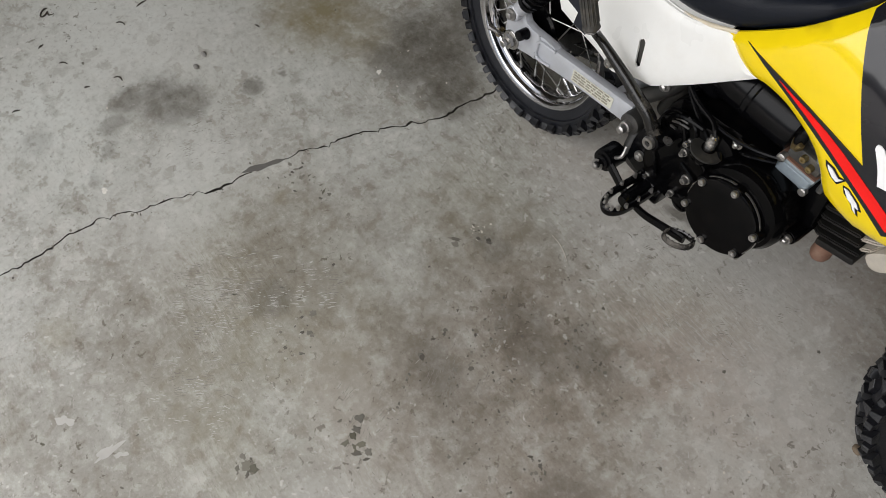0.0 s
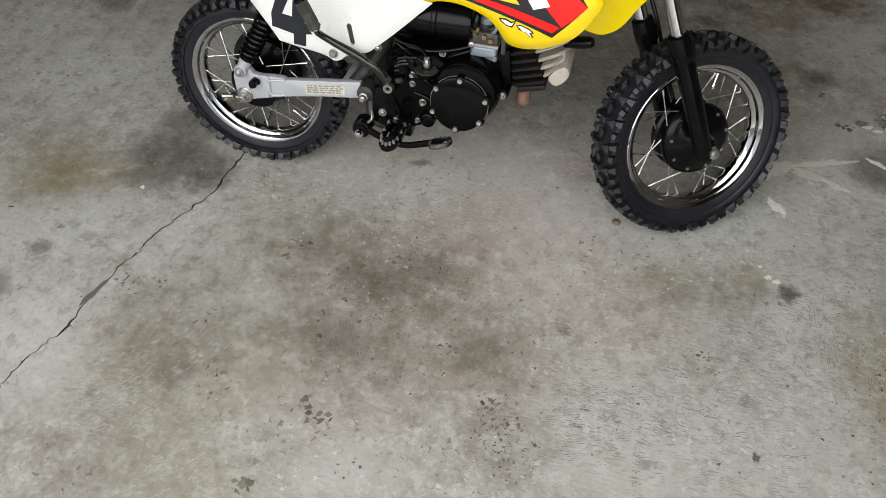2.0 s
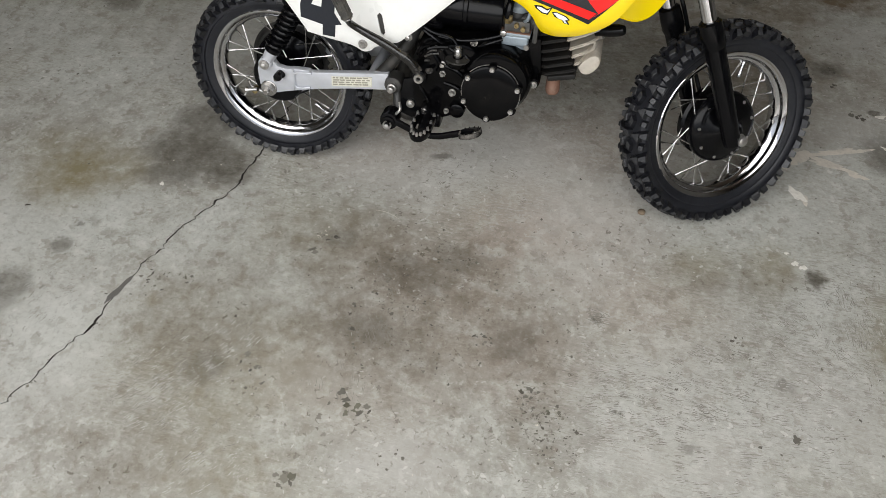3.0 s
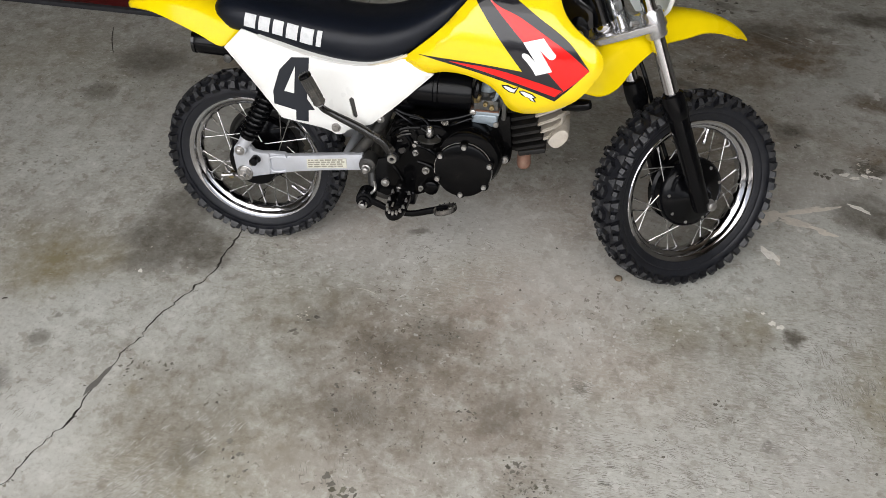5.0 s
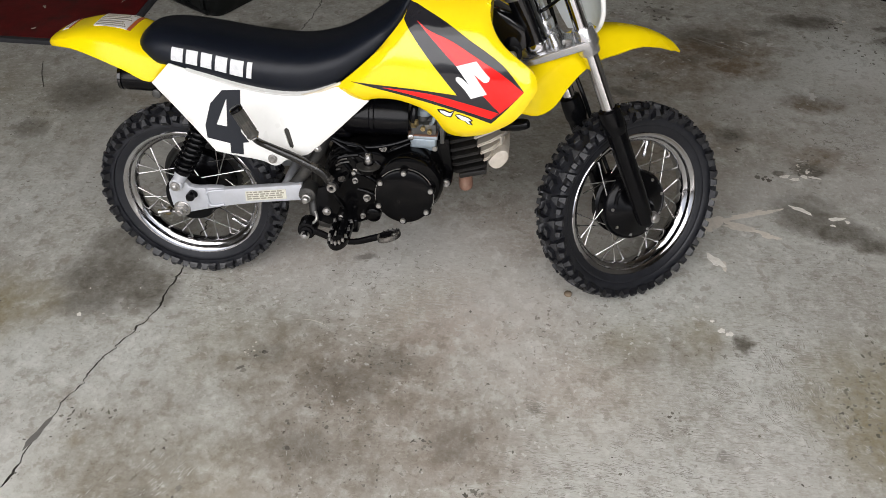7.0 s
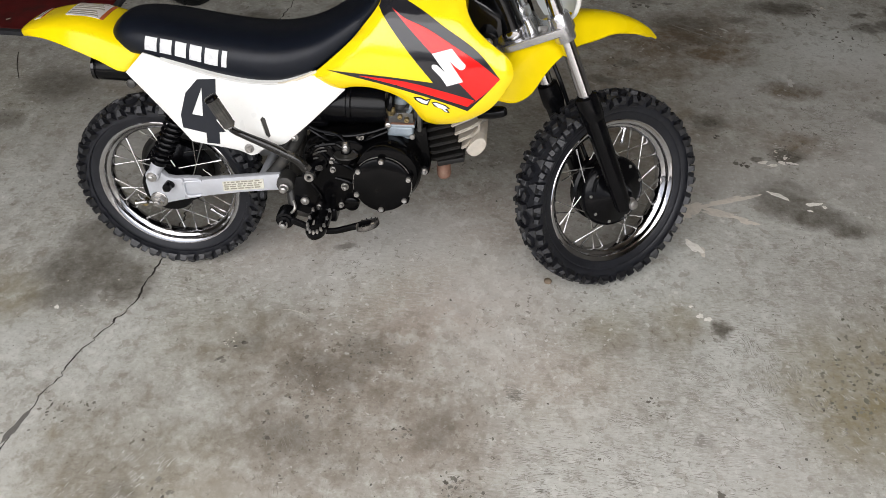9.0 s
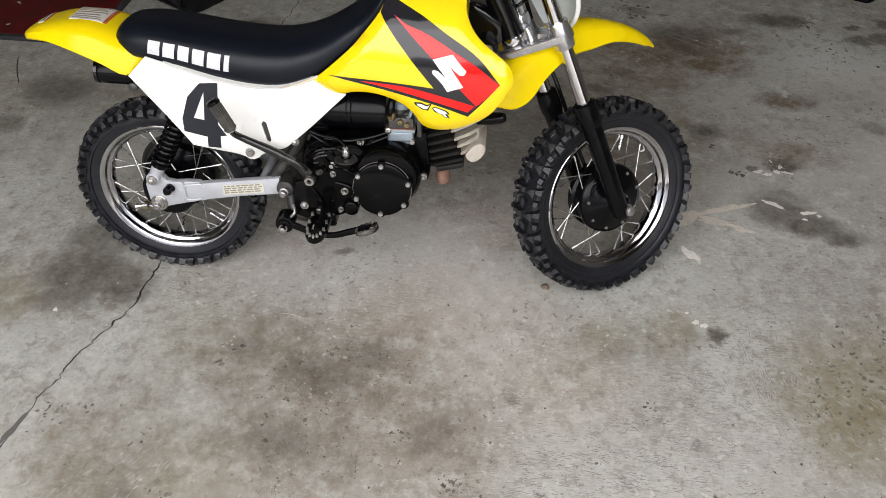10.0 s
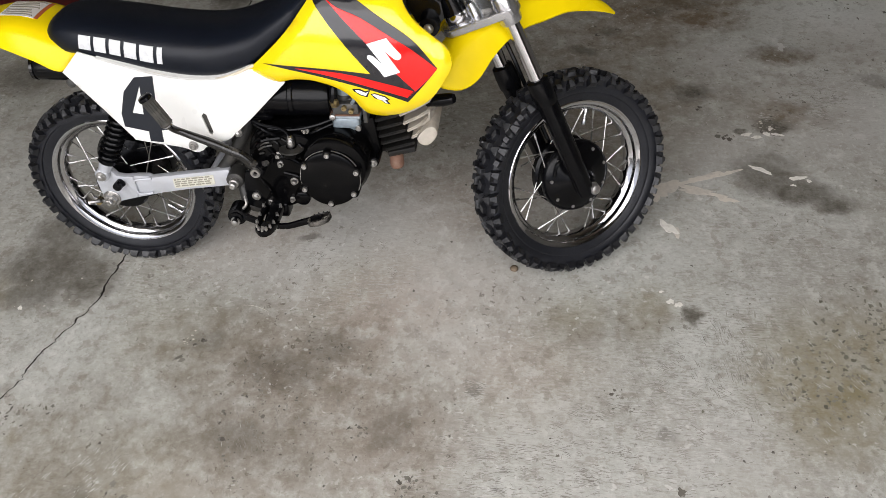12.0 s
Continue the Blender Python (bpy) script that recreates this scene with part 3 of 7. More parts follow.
def tube(pts, r, seg=10, n=5, bend=True, squash=1.0):
    """A round bar along pts; r is a radius or one radius for each point."""
    rr = list(r) if isinstance(r, (list, tuple)) else [r] * len(pts)
    path = curve_through([(*p, q) for p, q in zip(pts, rr)], n) if bend and len(pts) > 2 else [np.array((*p, q), float) for p, q in zip(pts, rr)]
    bm = bmesh.new()
    rings, side = [], None
    for i, p in enumerate(path):
        a, b = path[max(i - 1, 0)][:3], path[min(i + 1, len(path) - 1)][:3]
        d = Vector(b - a).normalized()
        if side is None:
            side = d.cross(Vector((0, 0, 1)) if abs(d.z) < 0.9 else Vector((0, 1, 0))).normalized()
        side = (side - d * side.dot(d)).normalized()
        up = d.cross(side)
        c = Vector(p[:3])
        rings.append([bm.verts.new(c + (side * math.cos(2 * math.pi * k / seg) + up * squash * math.sin(2 * math.pi * k / seg)) * p[3]) for k in range(seg)])
    for u, v in zip(rings, rings[1:]):
        for k in range(seg):
            bm.faces.new((u[k], u[(k + 1) % seg], v[(k + 1) % seg], v[k]))
    bm.faces.new(rings[0])
    bm.faces.new(rings[-1])
    return bm


def lathe(profile, centre=(0, 0, 0), axis="y", seg=32, closed=False):
    """A turned body: profile of (radius, place along the axis)."""
    bm = bmesh.new()
    rings = []
    for r, a in profile:
        ring = []
        for k in range(seg):
            c, s = r * math.cos(2 * math.pi * k / seg), r * math.sin(2 * math.pi * k / seg)
            v = {"y": (c, a, s), "x": (a, c, s), "z": (c, s, a)}[axis]
            ring.append(bm.verts.new(Vector(v) + Vector(centre)))
        rings.append(ring)
    pairs = list(zip(rings, rings[1:])) + ([(rings[-1], rings[0])] if closed else [])
    for u, v in pairs:
        for k in range(seg):
            bm.faces.new((u[k], u[(k + 1) % seg], v[(k + 1) % seg], v[k]))
    if not closed:
        bm.faces.new(rings[0])
        bm.faces.new(rings[-1])
    return bm


def loft(rings, cap=True, closed=True):
    bm = bmesh.new()
    R = [[bm.verts.new(p) for p in ring] for ring in rings]
    k = len(R[0])
    for u, v in zip(R, R[1:]):
        for i in range(k if closed else k - 1):
            bm.faces.new((u[i], u[(i + 1) % k], v[(i + 1) % k], v[i]))
    if cap and closed:
        bm.faces.new(R[0])
        bm.faces.new(R[-1])
    return bm


def block(centre, size, bevel=0.002, m=None, seg=2):
    bm = bmesh.new()
    bmesh.ops.create_cube(bm, size=1)
    bmesh.ops.scale(bm, vec=size, verts=bm.verts)
    if bevel:
        bmesh.ops.bevel(bm, geom=bm.edges[:], offset=bevel, segments=seg, affect="EDGES", profile=0.6)
    if m is not None:
        bmesh.ops.transform(bm, matrix=m, verts=bm.verts)
    bmesh.ops.translate(bm, vec=centre, verts=bm.verts)
    return bm


def prism(outline, y0, y1, bevel=0.002):
    """A plate whose outline lies in the x-z plane, between y0 and y1."""
    bm = bmesh.new()
    a = [bm.verts.new((x, y0, z)) for x, z in outline]
    b = [bm.verts.new((x, y1, z)) for x, z in outline]
    k = len(a)
    caps = [bm.faces.new(a), bm.faces.new(b)]
    for i in range(k):
        bm.faces.new((a[i], a[(i + 1) % k], b[(i + 1) % k], b[i]))
    if bevel:
        bmesh.ops.recalc_face_normals(bm, faces=bm.faces)
        edges = [e for f in caps for e in f.edges]
        bmesh.ops.bevel(bm, geom=edges, offset=bevel, segments=2, affect="EDGES", profile=0.6)
    return bm


def edge_distance(outline):
    A = np.array([(p[0], p[1]) for p in outline])
    Bq = np.roll(A, -1, 0)
    D = Bq - A
    LL = (D * D).sum(1) + 1e-12

    def dist(x, z):
        q = np.array((x, z)) - A
        s = np.clip((q * D).sum(1) / LL, 0, 1)
        return float(np.sqrt((((q - D * s[:, None]) ** 2).sum(1)).min()))

    def inside(x, z):
        cond = (A[:, 1] > z) != (Bq[:, 1] > z)
        with np.errstate(divide="ignore", invalid="ignore"):
            xi = A[:, 0] + (z - A[:, 1]) * D[:, 0] / D[:, 1]
        return bool((cond & (x < xi)).sum() % 2)

    return dist, inside


def rounded(surf, outline, radius, drop):
    """The surface with its rim turned in over the given radius."""
    dist, inside = edge_distance(outline)

    def f(x, z):
        e = 1 - min(dist(x, z) / radius, 1) if inside(x, z) else 1
        return surf(x, z) - drop * (1 - math.sqrt(max(0, 1 - e * e)))

    return f


def sheet(outline, height, h, thick, side=-1, holes=()):
    """A moulded skin over an outline in x-z, standing off the middle plane by height(x, z)."""
    dist, inside = edge_distance(outline)
    rims = [list(outline)] + [list(q) for q in holes]
    pts, edges = [], []
    for rim in rims:
        s = len(pts)
        pts += [Vector((p[0], p[1])) for p in rim]
        edges += [(s + i, s + (i + 1) % len(rim)) for i in range(len(rim))]
    tests = [edge_distance(q) for q in holes]
    xs, zs = [p.x for p in pts], [p.y for p in pts]
    row = 0
    z = min(zs) + h * 0.5
    while z < max(zs):
        x = min(xs) + (h * 0.5 if row % 2 else 0)
        while x < max(xs):
            if inside(x, z) and dist(x, z) > h * 0.55 and all(not t[1](x, z) and t[0](x, z) > h * 0.5 for t in tests):
                pts.append(Vector((x, z)))
            x += h
        z += h * 0.87
        row += 1
    V, E, F = delaunay_2d_cdt(pts, edges, [], 1, 1e-6)[:3]
    if holes:
        F = [f for f in F if all(not t[1](sum(V[i].x for i in f) / 3, sum(V[i].y for i in f) / 3) for t in tests)]
    bm = bmesh.new()
    front = [bm.verts.new((v.x, side * height(v.x, v.y), v.y)) for v in V]
    back = [bm.verts.new((v.x, side * (height(v.x, v.y) - thick), v.y)) for v in V]
    count = {}
    for f in F:
        bm.faces.new([front[i] for i in f])
        bm.faces.new([back[i] for i in reversed(f)])
        for i in range(len(f)):
            k = (f[i], f[(i + 1) % len(f)])
            count[tuple(sorted(k))] = count.get(tuple(sorted(k)), []) + [k]
    for ks in count.values():
        if len(ks) == 1:
            i, j = ks[0]
            bm.faces.new((front[j], front[i], back[i], back[j]))
    bmesh.ops.delete(bm, geom=[v for v in bm.verts if not v.link_faces], context="VERTS")
    return bm


def hexbolt(place, r=0.006, length=0.008, washer=True):
    """A hexagon head with its washer, pointing to the bike's right."""
    x, y, z = place
    head = lathe([(r * 0.55, y - length), (r, y - length * 0.8), (r, y), (r, y + 0.004)], (x, 0, z), seg=6)
    if not washer:
        return head
    return merge(head, lathe([(r * 1.55, y - 0.0012), (r * 1.6, y), (r * 1.6, y + 0.003)], (x, 0, z), seg=16))


def socket_bolt(place, r=0.0055, length=0.004):
    """A round cross-head screw with a sunk middle."""
    x, y, z = place
    return lathe([(r * 0.45, y - length * 0.4), (r * 0.5, y - length), (r * 0.85, y - length), (r, y - length * 0.6), (r, y + 0.003)], (x, 0, z), seg=14)


# ---- the garage ----
X0, X1, Y0, Y1, TOP = -2.9, 3.6, DOOR_Y, 3.4, 2.55
CRACK = [(-0.19, -1.70), (-0.197, -1.023), (-0.227, -0.929), (-0.223, -0.831), (-0.229, -0.789), (-0.221, -0.717), (-0.203, -0.684), (-0.192, -0.633),
         (-0.159, -0.554), (-0.162, -0.510), (-0.150, -0.451), (-0.140, -0.395), (-0.124, -0.343), (-0.118, -0.300), (-0.079, -0.232), (-0.058, -0.163),
         (-0.058, -0.102), (-0.050, -0.040), (-0.045, 0.120), (-0.070, 0.300), (-0.052, 0.520), (-0.078, 0.740), (-0.062, 0.930), (-0.042, 1.010), (-0.035, 1.150), (-0.010, 1.600), (0.03, 2.40)]


def cracked_floor():
    """The slab, with a ragged open crack cut into it."""
    rnd = random.Random(4)
    line = [CRACK[0]]
    for a, b in zip(CRACK, CRACK[1:]):
        d = math.dist(a, b)
        steps = max(2, int(d / 0.0065))
        for i in range(1, steps + 1):
            s = i / steps
            y = a[1] + (b[1] - a[1]) * s + rnd.uniform(-1, 1) * 0.001
            stray = 0.0065 * noise.noise((y * 48, 7.3, 1.0)) + 0.0055 * noise.noise((y * 120, 2.1, 5.0)) + rnd.uniform(-1, 1) * 0.0016
            line.append((a[0] + (b[0] - a[0]) * s + stray, y))
    left, right = [], []
    for i, (x, y) in enumerate(line):
        taper = min(1, i / 6, (len(line) - 1 - i) / 6)
        w = 1.05 * (0.00060 + 0.0028 * max(0, noise.noise((x * 30, y * 17, 3))) + 0.0010 * rnd.random() ** 2) * max(taper, 0.05)
        left.append((x - w, y))
        right.append((x + w, y))
    rim = left + right[::-1]
    outer = [(X0 - 0.2, Y0 - 0.2), (X1 + 0.2, Y0 - 0.2), (X1 + 0.2, Y1 + 0.2), (X0 - 0.2, Y1 + 0.2)]
    dist, inside = edge_distance(rim)
    pts = [Vector(p) for p in outer + rim]
    n = len(rim)
    edges = [(i, (i + 1) % 4) for i in range(4)] + [(4 + i, 4 + (i + 1) % n) for i in range(n)]
    V, E, F = delaunay_2d_cdt(pts, edges, [], 1, 1e-7)[:3]
    bm = bmesh.new()
    verts = [bm.verts.new((v.x, v.y, 0)) for v in V]
    for f in F:
        cx, cy = sum(V[i].x for i in f) / len(f), sum(V[i].y for i in f) / len(f)
        if not inside(cx, cy):
            bm.faces.new([verts[i] for i in f])
    low = [bm.verts.new((x, y, -0.009)) for x, y in rim]
    top = [bm.verts.new((x, y, 0)) for x, y in rim]
    for i in range(n):
        bm.faces.new((top[i], top[(i + 1) % n], low[(i + 1) % n], low[i]))
    k = len(left)
    for i in range(k - 1):
        bm.faces.new((low[i], low[i + 1], low[n - 2 - i], low[n - 1 - i]))
    bmesh.ops.remove_doubles(bm, verts=bm.verts, dist=1e-6)
    return bm


floor_bm = cracked_floor()
me = bpy.data.meshes.new("floor")
floor_bm.normal_update()
for f in floor_bm.faces:
    if abs(f.normal.z) > 0.5 and f.normal.z < 0:
        f.normal_flip()
floor_bm.to_mesh(me)
floor_bm.free()
me.materials.append(CONCRETE)
me.materials.append(CRACK_DIRT)
for p in me.polygons:
    p.material_index = 1 if min(me.vertices[i].co.z for i in p.vertices) < -0.001 else 0
tagged(new("floor", me), "stained grey garage concrete floor with a long crack", "floor", kind="structure")

T = 0.2
for name, c, s in (
    ("wall_west", (X0 - T / 2, (Y0 + Y1) / 2, TOP / 2), (T, Y1 - Y0, TOP)),
    ("wall_east", (X1 + T / 2, (Y0 + Y1) / 2, TOP / 2), (T, Y1 - Y0, TOP)),
    ("wall_north", ((X0 + X1) / 2, Y1 + T / 2, TOP / 2), (X1 - X0 + 2 * T, T, TOP)),
):
    solid(name, block(c, s, 0), PLASTER, "plain plastered garage wall", "wall", kind="structure", smooth=False)
a, b = DOOR_X - DOOR_W / 2, DOOR_X + DOOR_W / 2
south = merge(
    block(((X0 - T + a) / 2, Y0 - T / 2, TOP / 2), (a - X0 + T, T, TOP), 0),
    block(((X1 + T + b) / 2, Y0 - T / 2, TOP / 2), (X1 + T - b, T, TOP), 0),
    block((DOOR_X, Y0 - T / 2, (TOP + DOOR_H) / 2), (DOOR_W, T, TOP - DOOR_H), 0),
)
solid("wall_south", south, PLASTER, "plastered garage wall with a wide open doorway", "wall", kind="structure", smooth=False)
solid("ceiling", block(((X0 + X1) / 2, (Y0 + Y1) / 2, TOP + 0.06), (X1 - X0 + 2 * T, Y1 - Y0 + 2 * T, 0.12), 0), TIMBER, "plain boarded garage ceiling", "ceiling", kind="structure", smooth=False)
solid("ground", block((0, 0, -0.09), (600, 600, 0.1), 0), DRIVEWAY, "plain pale concrete driveway ground outside the garage", "ground", kind="structure", smooth=False)

# ---- the motorcycle ----
WHEELBASE, AXLE = 0.8536, 0.184
bike = thing("dirt_bike", "small yellow, white and black child's dirt bike on its side stand", "motorcycle", pose(0.003, -0.0378, 0, 0, 0, 2.24) @ pose(0, 0, 0, -8.64, 0, 0))
PIVOT, RAKE, STEER = Vector((0.7903, 0, 0.185)), 24.34, 32.47
STEERED = Matrix.Translation(PIVOT) @ Matrix.Rotation(radians(STEER), 4, Vector((-math.sin(radians(RAKE)), 0, math.cos(radians(RAKE))))) @ Matrix.Translation(-PIVOT)
RIM_R = 0.137


def tyre_carcass(CROWN):
    """The tyre's body with its moulded side walls; the tread blocks are pieces of their own."""
    half = 0.031
    right = [(RIM_R - 0.004, 0.020), (RIM_R + 0.003, 0.0245), (RIM_R + 0.010, 0.0262), (RIM_R + 0.012, 0.0272), (RIM_R + 0.014, 0.0270), (CROWN - 0.022, half - 0.0005), (CROWN - 0.012, half), (CROWN - 0.005, 0.027), (CROWN - 0.001, 0.017)]
    return lathe([(r, -y) for r, y in right] + [(CROWN, 0)] + right[::-1], seg=72, closed=True)


def tread_block(outline, h):
    """One tapered rubber block: flared foot, leaning flanks, a small chamfer and a scuffed dusty face."""
    bm = bmesh.new()
    k = len(outline)
    rows = [[bm.verts.new((x, y * f, z * f)) for y, z in outline] for x, f in ((-0.002, 1.36), (h * 0.25, 1.12), (h - 0.0008, 0.94), (h, 0.84))]
    for u, v in zip(rows, rows[1:]):
        for i in range(k):
            bm.faces.new((u[i], u[(i + 1) % k], v[(i + 1) % k], v[i]))
    bm.faces.new(rows[-1])
    me = finish(bm, "tread_block", TREAD, False)
    me.materials.append(TREAD_TOP)
    me.polygons[len(me.polygons) - 1].material_index = 1
    return me


def box_outline(w, l, skew=0.0):
    return [(-w / 2, -l / 2 - skew), (w / 2, -l / 2 + skew), (w / 2, l / 2 + skew), (-w / 2, l / 2 - skew)]


BLOCKS = {
    "centre": tread_block(box_outline(0.0185, 0.0115), 0.0125),
    "inner": tread_block(box_outline(0.0125, 0.0150, 0.0025), 0.0125),
    "inner_mirrored": tread_block(box_outline(0.0125, 0.0150, -0.0025), 0.0125),
    "wedge": tread_block([(-0.0105, -0.0015), (-0.0105, 0.0015), (0.0075, 0.0105), (0.0085, -0.0105)], 0.0120),
    "wedge_mirrored": tread_block([(0.0105, -0.0015), (0.0105, 0.0015), (-0.0085, 0.0105), (-0.0075, -0.0105)], 0.0120),
    "side_knob": tread_block(box_outline(0.0110, 0.0115), 0.0095),
    "side_tooth": tread_block([(-0.0085, -0.0040), (-0.0085, 0.0040), (0.0075, 0.0075), (0.0075, -0.0075)], 0.0095),
    "side_tooth_mirrored": tread_block([(0.0085, -0.0040), (0.0085, 0.0040), (-0.0075, 0.0075), (-0.0075, -0.0075)], 0.0095),
}


def tread(tyre, at, seed, CROWN):
    """Rows of blocks round the tyre: paired and single blocks down the middle, wedges beside them, knobs on the shoulders."""
    rnd = random.Random(seed)

    def knob(kind, theta, y, tilt, turn=0.0):
        r0 = CROWN - 0.0035 - max(0, abs(y) - 0.010) * 0.24
        o = new("tread_block", BLOCKS[kind])
        o.parent = tyre
        o.matrix_basis = at @ Matrix.Rotation(theta, 4, "Y") @ Matrix.Translation((r0, y, 0)) @ Matrix.Rotation(tilt, 4, "Z") @ Matrix.Rotation(turn + rnd.uniform(-0.07, 0.07), 4, "X") @ Matrix.Scale(rnd.uniform(0.84, 0.96), 4)

    n = 26
    for i in range(n):
        a, p = 2 * math.pi * i / n, 2 * math.pi / n
        knob("centre", a, 0.0, 0)
        for side, tail in ((-1, "_mirrored"), (1, "")):
            knob("inner" + tail, a + 0.5 * p, side * 0.0088, side * 0.12, side * 0.30)
            knob("wedge" + tail, a + (0.02 if side > 0 else -0.02) * p, side * 0.0215, side * 0.42, side * 0.10)
            knob("side_tooth" + tail, a + 0.06 * p, side * 0.0315, side * 1.02)
            knob("side_knob", a + 0.53 * p, side * 0.0290, side * 0.88, side * 0.2)


RIM_PROFILE = [(0.1370, 0.0195), (0.1368, 0.0226), (0.1354, 0.0238), (0.1335, 0.0234), (0.1308, 0.0221), (0.1282, 0.0206), (0.1270, 0.0192), (0.1266, 0.0176), (0.1258, 0.0162), (0.1250, 0.0140), (0.1222, 0.0124), (0.1196, 0.0106), (0.1181, 0.0080), (0.1173, 0.0055), (0.1168, 0.0028), (0.1166, 0.0)]
RIM_PROFILE += [(r, -y) for r, y in RIM_PROFILE[-2::-1]] + [(0.1320, -0.0165), (0.1235, -0.0095), (0.1205, 0.0), (0.1235, 0.0095), (0.1320, 0.0165)]


def rim_hoop():
    """The rolled rim, with a raised dimple round each of its 28 spoke nipples."""
    bm = lathe(RIM_PROFILE, seg=224, closed=True)
    for v in bm.verts:
        r, a = math.hypot(v.co.x, v.co.z), math.degrees(math.atan2(v.co.z, v.co.x)) / 12.857
        if r < 0.1265 and abs(v.co.y) < 0.014:
            k = round(a)
            off, lean = (a - k) * 12.857 * 0.00205, v.co.y - (0.0035 if k % 2 else -0.0035)
            f = 1 - 0.0018 * math.exp(-(off * off + lean * lean) / 0.0055**2) / r
            v.co.x, v.co.z = v.co.x * f, v.co.z * f
    return bm


def wheel(place, m, hub_r, hub_half, flip, tyre_r, scale=1.0):
    """Tyre, chromed steel rim, laced spokes; the caller adds the hub."""
    at = m @ Matrix.Translation(place) @ Matrix.Diagonal((scale, scale, scale, 1))
    tyre = part("tyre", tyre_carcass(tyre_r - 0.0085), RUBBER, bike, "black knobby off-road tyre, lightly dusty", at)
    tread(tyre, at, 3 if flip else 8, tyre_r - 0.0085)
    rim = part("rim", rim_hoop(), CHROME, bike, "chromed steel wheel rim with light rust specks", at)
    for side in (-1, 1):
        for cross in (-1, 1):
            a1 = radians(12.857 * ((side > 0) + 2 * (cross > 0)))
            a0 = a1 + cross * radians(38)
            p0 = Vector((hub_r * math.cos(a0), side * hub_half * (1.0 if cross > 0 else 0.85), hub_r * math.sin(a0)))
            p1 = Vector((0.1185 * math.cos(a1), side * 0.0035, 0.1185 * math.sin(a1)))
            q = p0.lerp(p1, 0.83)
            sp = merge(tube([p0, q], 0.00105, 6, bend=False), tube([q, p1], 0.0020, 6, bend=False))
            first = part("spoke", sp, SPOKE, rim)
            first.matrix_basis = at
            for k in range(1, 7):
                repeat(first, at @ Matrix.Rotation(2 * math.pi * k / 7, 4, "Y"))
    valve = tube([(0.117, -0.002, 0), (0.110, -0.003, 0), (0.109, -0.003, 0), (0.100, -0.004, 0), (0.099, -0.004, 0), (0.090, -0.005, 0), (0.088, -0.0055, 0)], [0.0052, 0.0052, 0.0032, 0.0032, 0.0042, 0.0042, 0.0030], 10, bend=False)
    bmesh.ops.rotate(valve, verts=valve.verts, matrix=Matrix.Rotation(radians(-74 if flip else 43), 3, "Y"))
    part("valve", valve, POLISHED, rim, "metal tyre valve stem", at)
    return rim, at


# rear wheel
rim_r, at_r = wheel((0.003, 0, AXLE), Matrix.Identity(4), 0.046, 0.026, False, 0.1825)
hub = part("hub", lathe([(0.012, -0.050), (0.020, -0.046), (0.024, -0.036), (0.048, -0.032), (0.051, -0.028), (0.048, -0.022), (0.030, -0.018), (0.030, 0.014), (0.050, 0.020), (0.066, 0.026), (0.068, 0.046), (0.060, 0.052), (0.012, 0.054)], seg=40), SATIN, bike, "black painted wheel hub", at_r)
teeth = []
for i in range(58):
    r = 0.073 if i % 2 else 0.078
    teeth.append((r * math.cos(2 * math.pi * i / 58), r * math.sin(2 * math.pi * i / 58)))
part("sprocket", prism(teeth, 0.0545, 0.058, 0), FRAME, bike, "dark steel rear sprocket", at_r)
# front wheel
rim_f, at_f = wheel((WHEELBASE, 0, AXLE + 0.006), STEERED, 0.058, 0.017, True, 0.187, 1.035)
hub = part("hub", lathe([(0.010, -0.054), (0.0135, -0.053), (0.0155, -0.047), (0.022, -0.040), (0.034, -0.034), (0.046, -0.031), (0.056, -0.027), (0.063, -0.023), (0.066, -0.016), (0.066, -0.010), (0.060, -0.006), (0.060, 0.010), (0.065, 0.014), (0.065, 0.024), (0.040, 0.032), (0.012, 0.045)], seg=48), SATIN, bike, "black drum brake hub on the steered wheel", at_f)
for k in range(9):
    a = 2 * math.pi * k / 9 + 0.3
    part("hub_screw", socket_bolt((0.0545 * math.cos(a), -0.0275, 0.0545 * math.sin(a)), 0.0030, 0.002), STEEL, hub, "", at_f)
part("cast_rib", tube([(-0.050, -0.029, 0.012), (-0.044, -0.031, 0.034), (-0.020, -0.034, 0.046)], 0.0035, 8), SATIN, hub, "", at_f)

# forks, clamps and head
def fork_line(z):
    return 0.755 + 0.424 * (0.393 - z)


for side in (-1, 1):
    y = side * 0.062
    part("fork_tube", tube([(fork_line(0.37), y, 0.37), (fork_line(0.672), y, 0.672)], 0.0125, 20, bend=False), POLISHED, bike, "polished chrome upper fork tube", STEERED)
    slider = part("fork_slider", tube([(fork_line(0.172), y, 0.172), (fork_line(0.182), y, 0.182), (fork_line(0.235), y, 0.235), (fork_line(0.345), y, 0.345), (fork_line(0.366), y, 0.366)], [0.015, 0.0165, 0.0172, 0.0178, 0.018], 20, bend=False), SATIN, bike, "black lower fork slider", STEERED)
    part("dust_seal", tube([(fork_line(0.352), y, 0.352), (fork_line(0.358), y, 0.358), (fork_line(0.378), y, 0.378), (fork_line(0.394), y, 0.394), (fork_line(0.397), y, 0.397)], [0.0185, 0.0205, 0.0205, 0.0190, 0.0150], 20, bend=False), SATIN, slider, "black rubber dust seal", STEERED)
    part("axle_lug", merge(block((WHEELBASE - 0.002, side * 0.060, 0.186), (0.030, 0.018, 0.032), 0.006, Matrix.Rotation(radians(-20), 4, "Y"), 3)), SATIN, slider, "", STEERED)
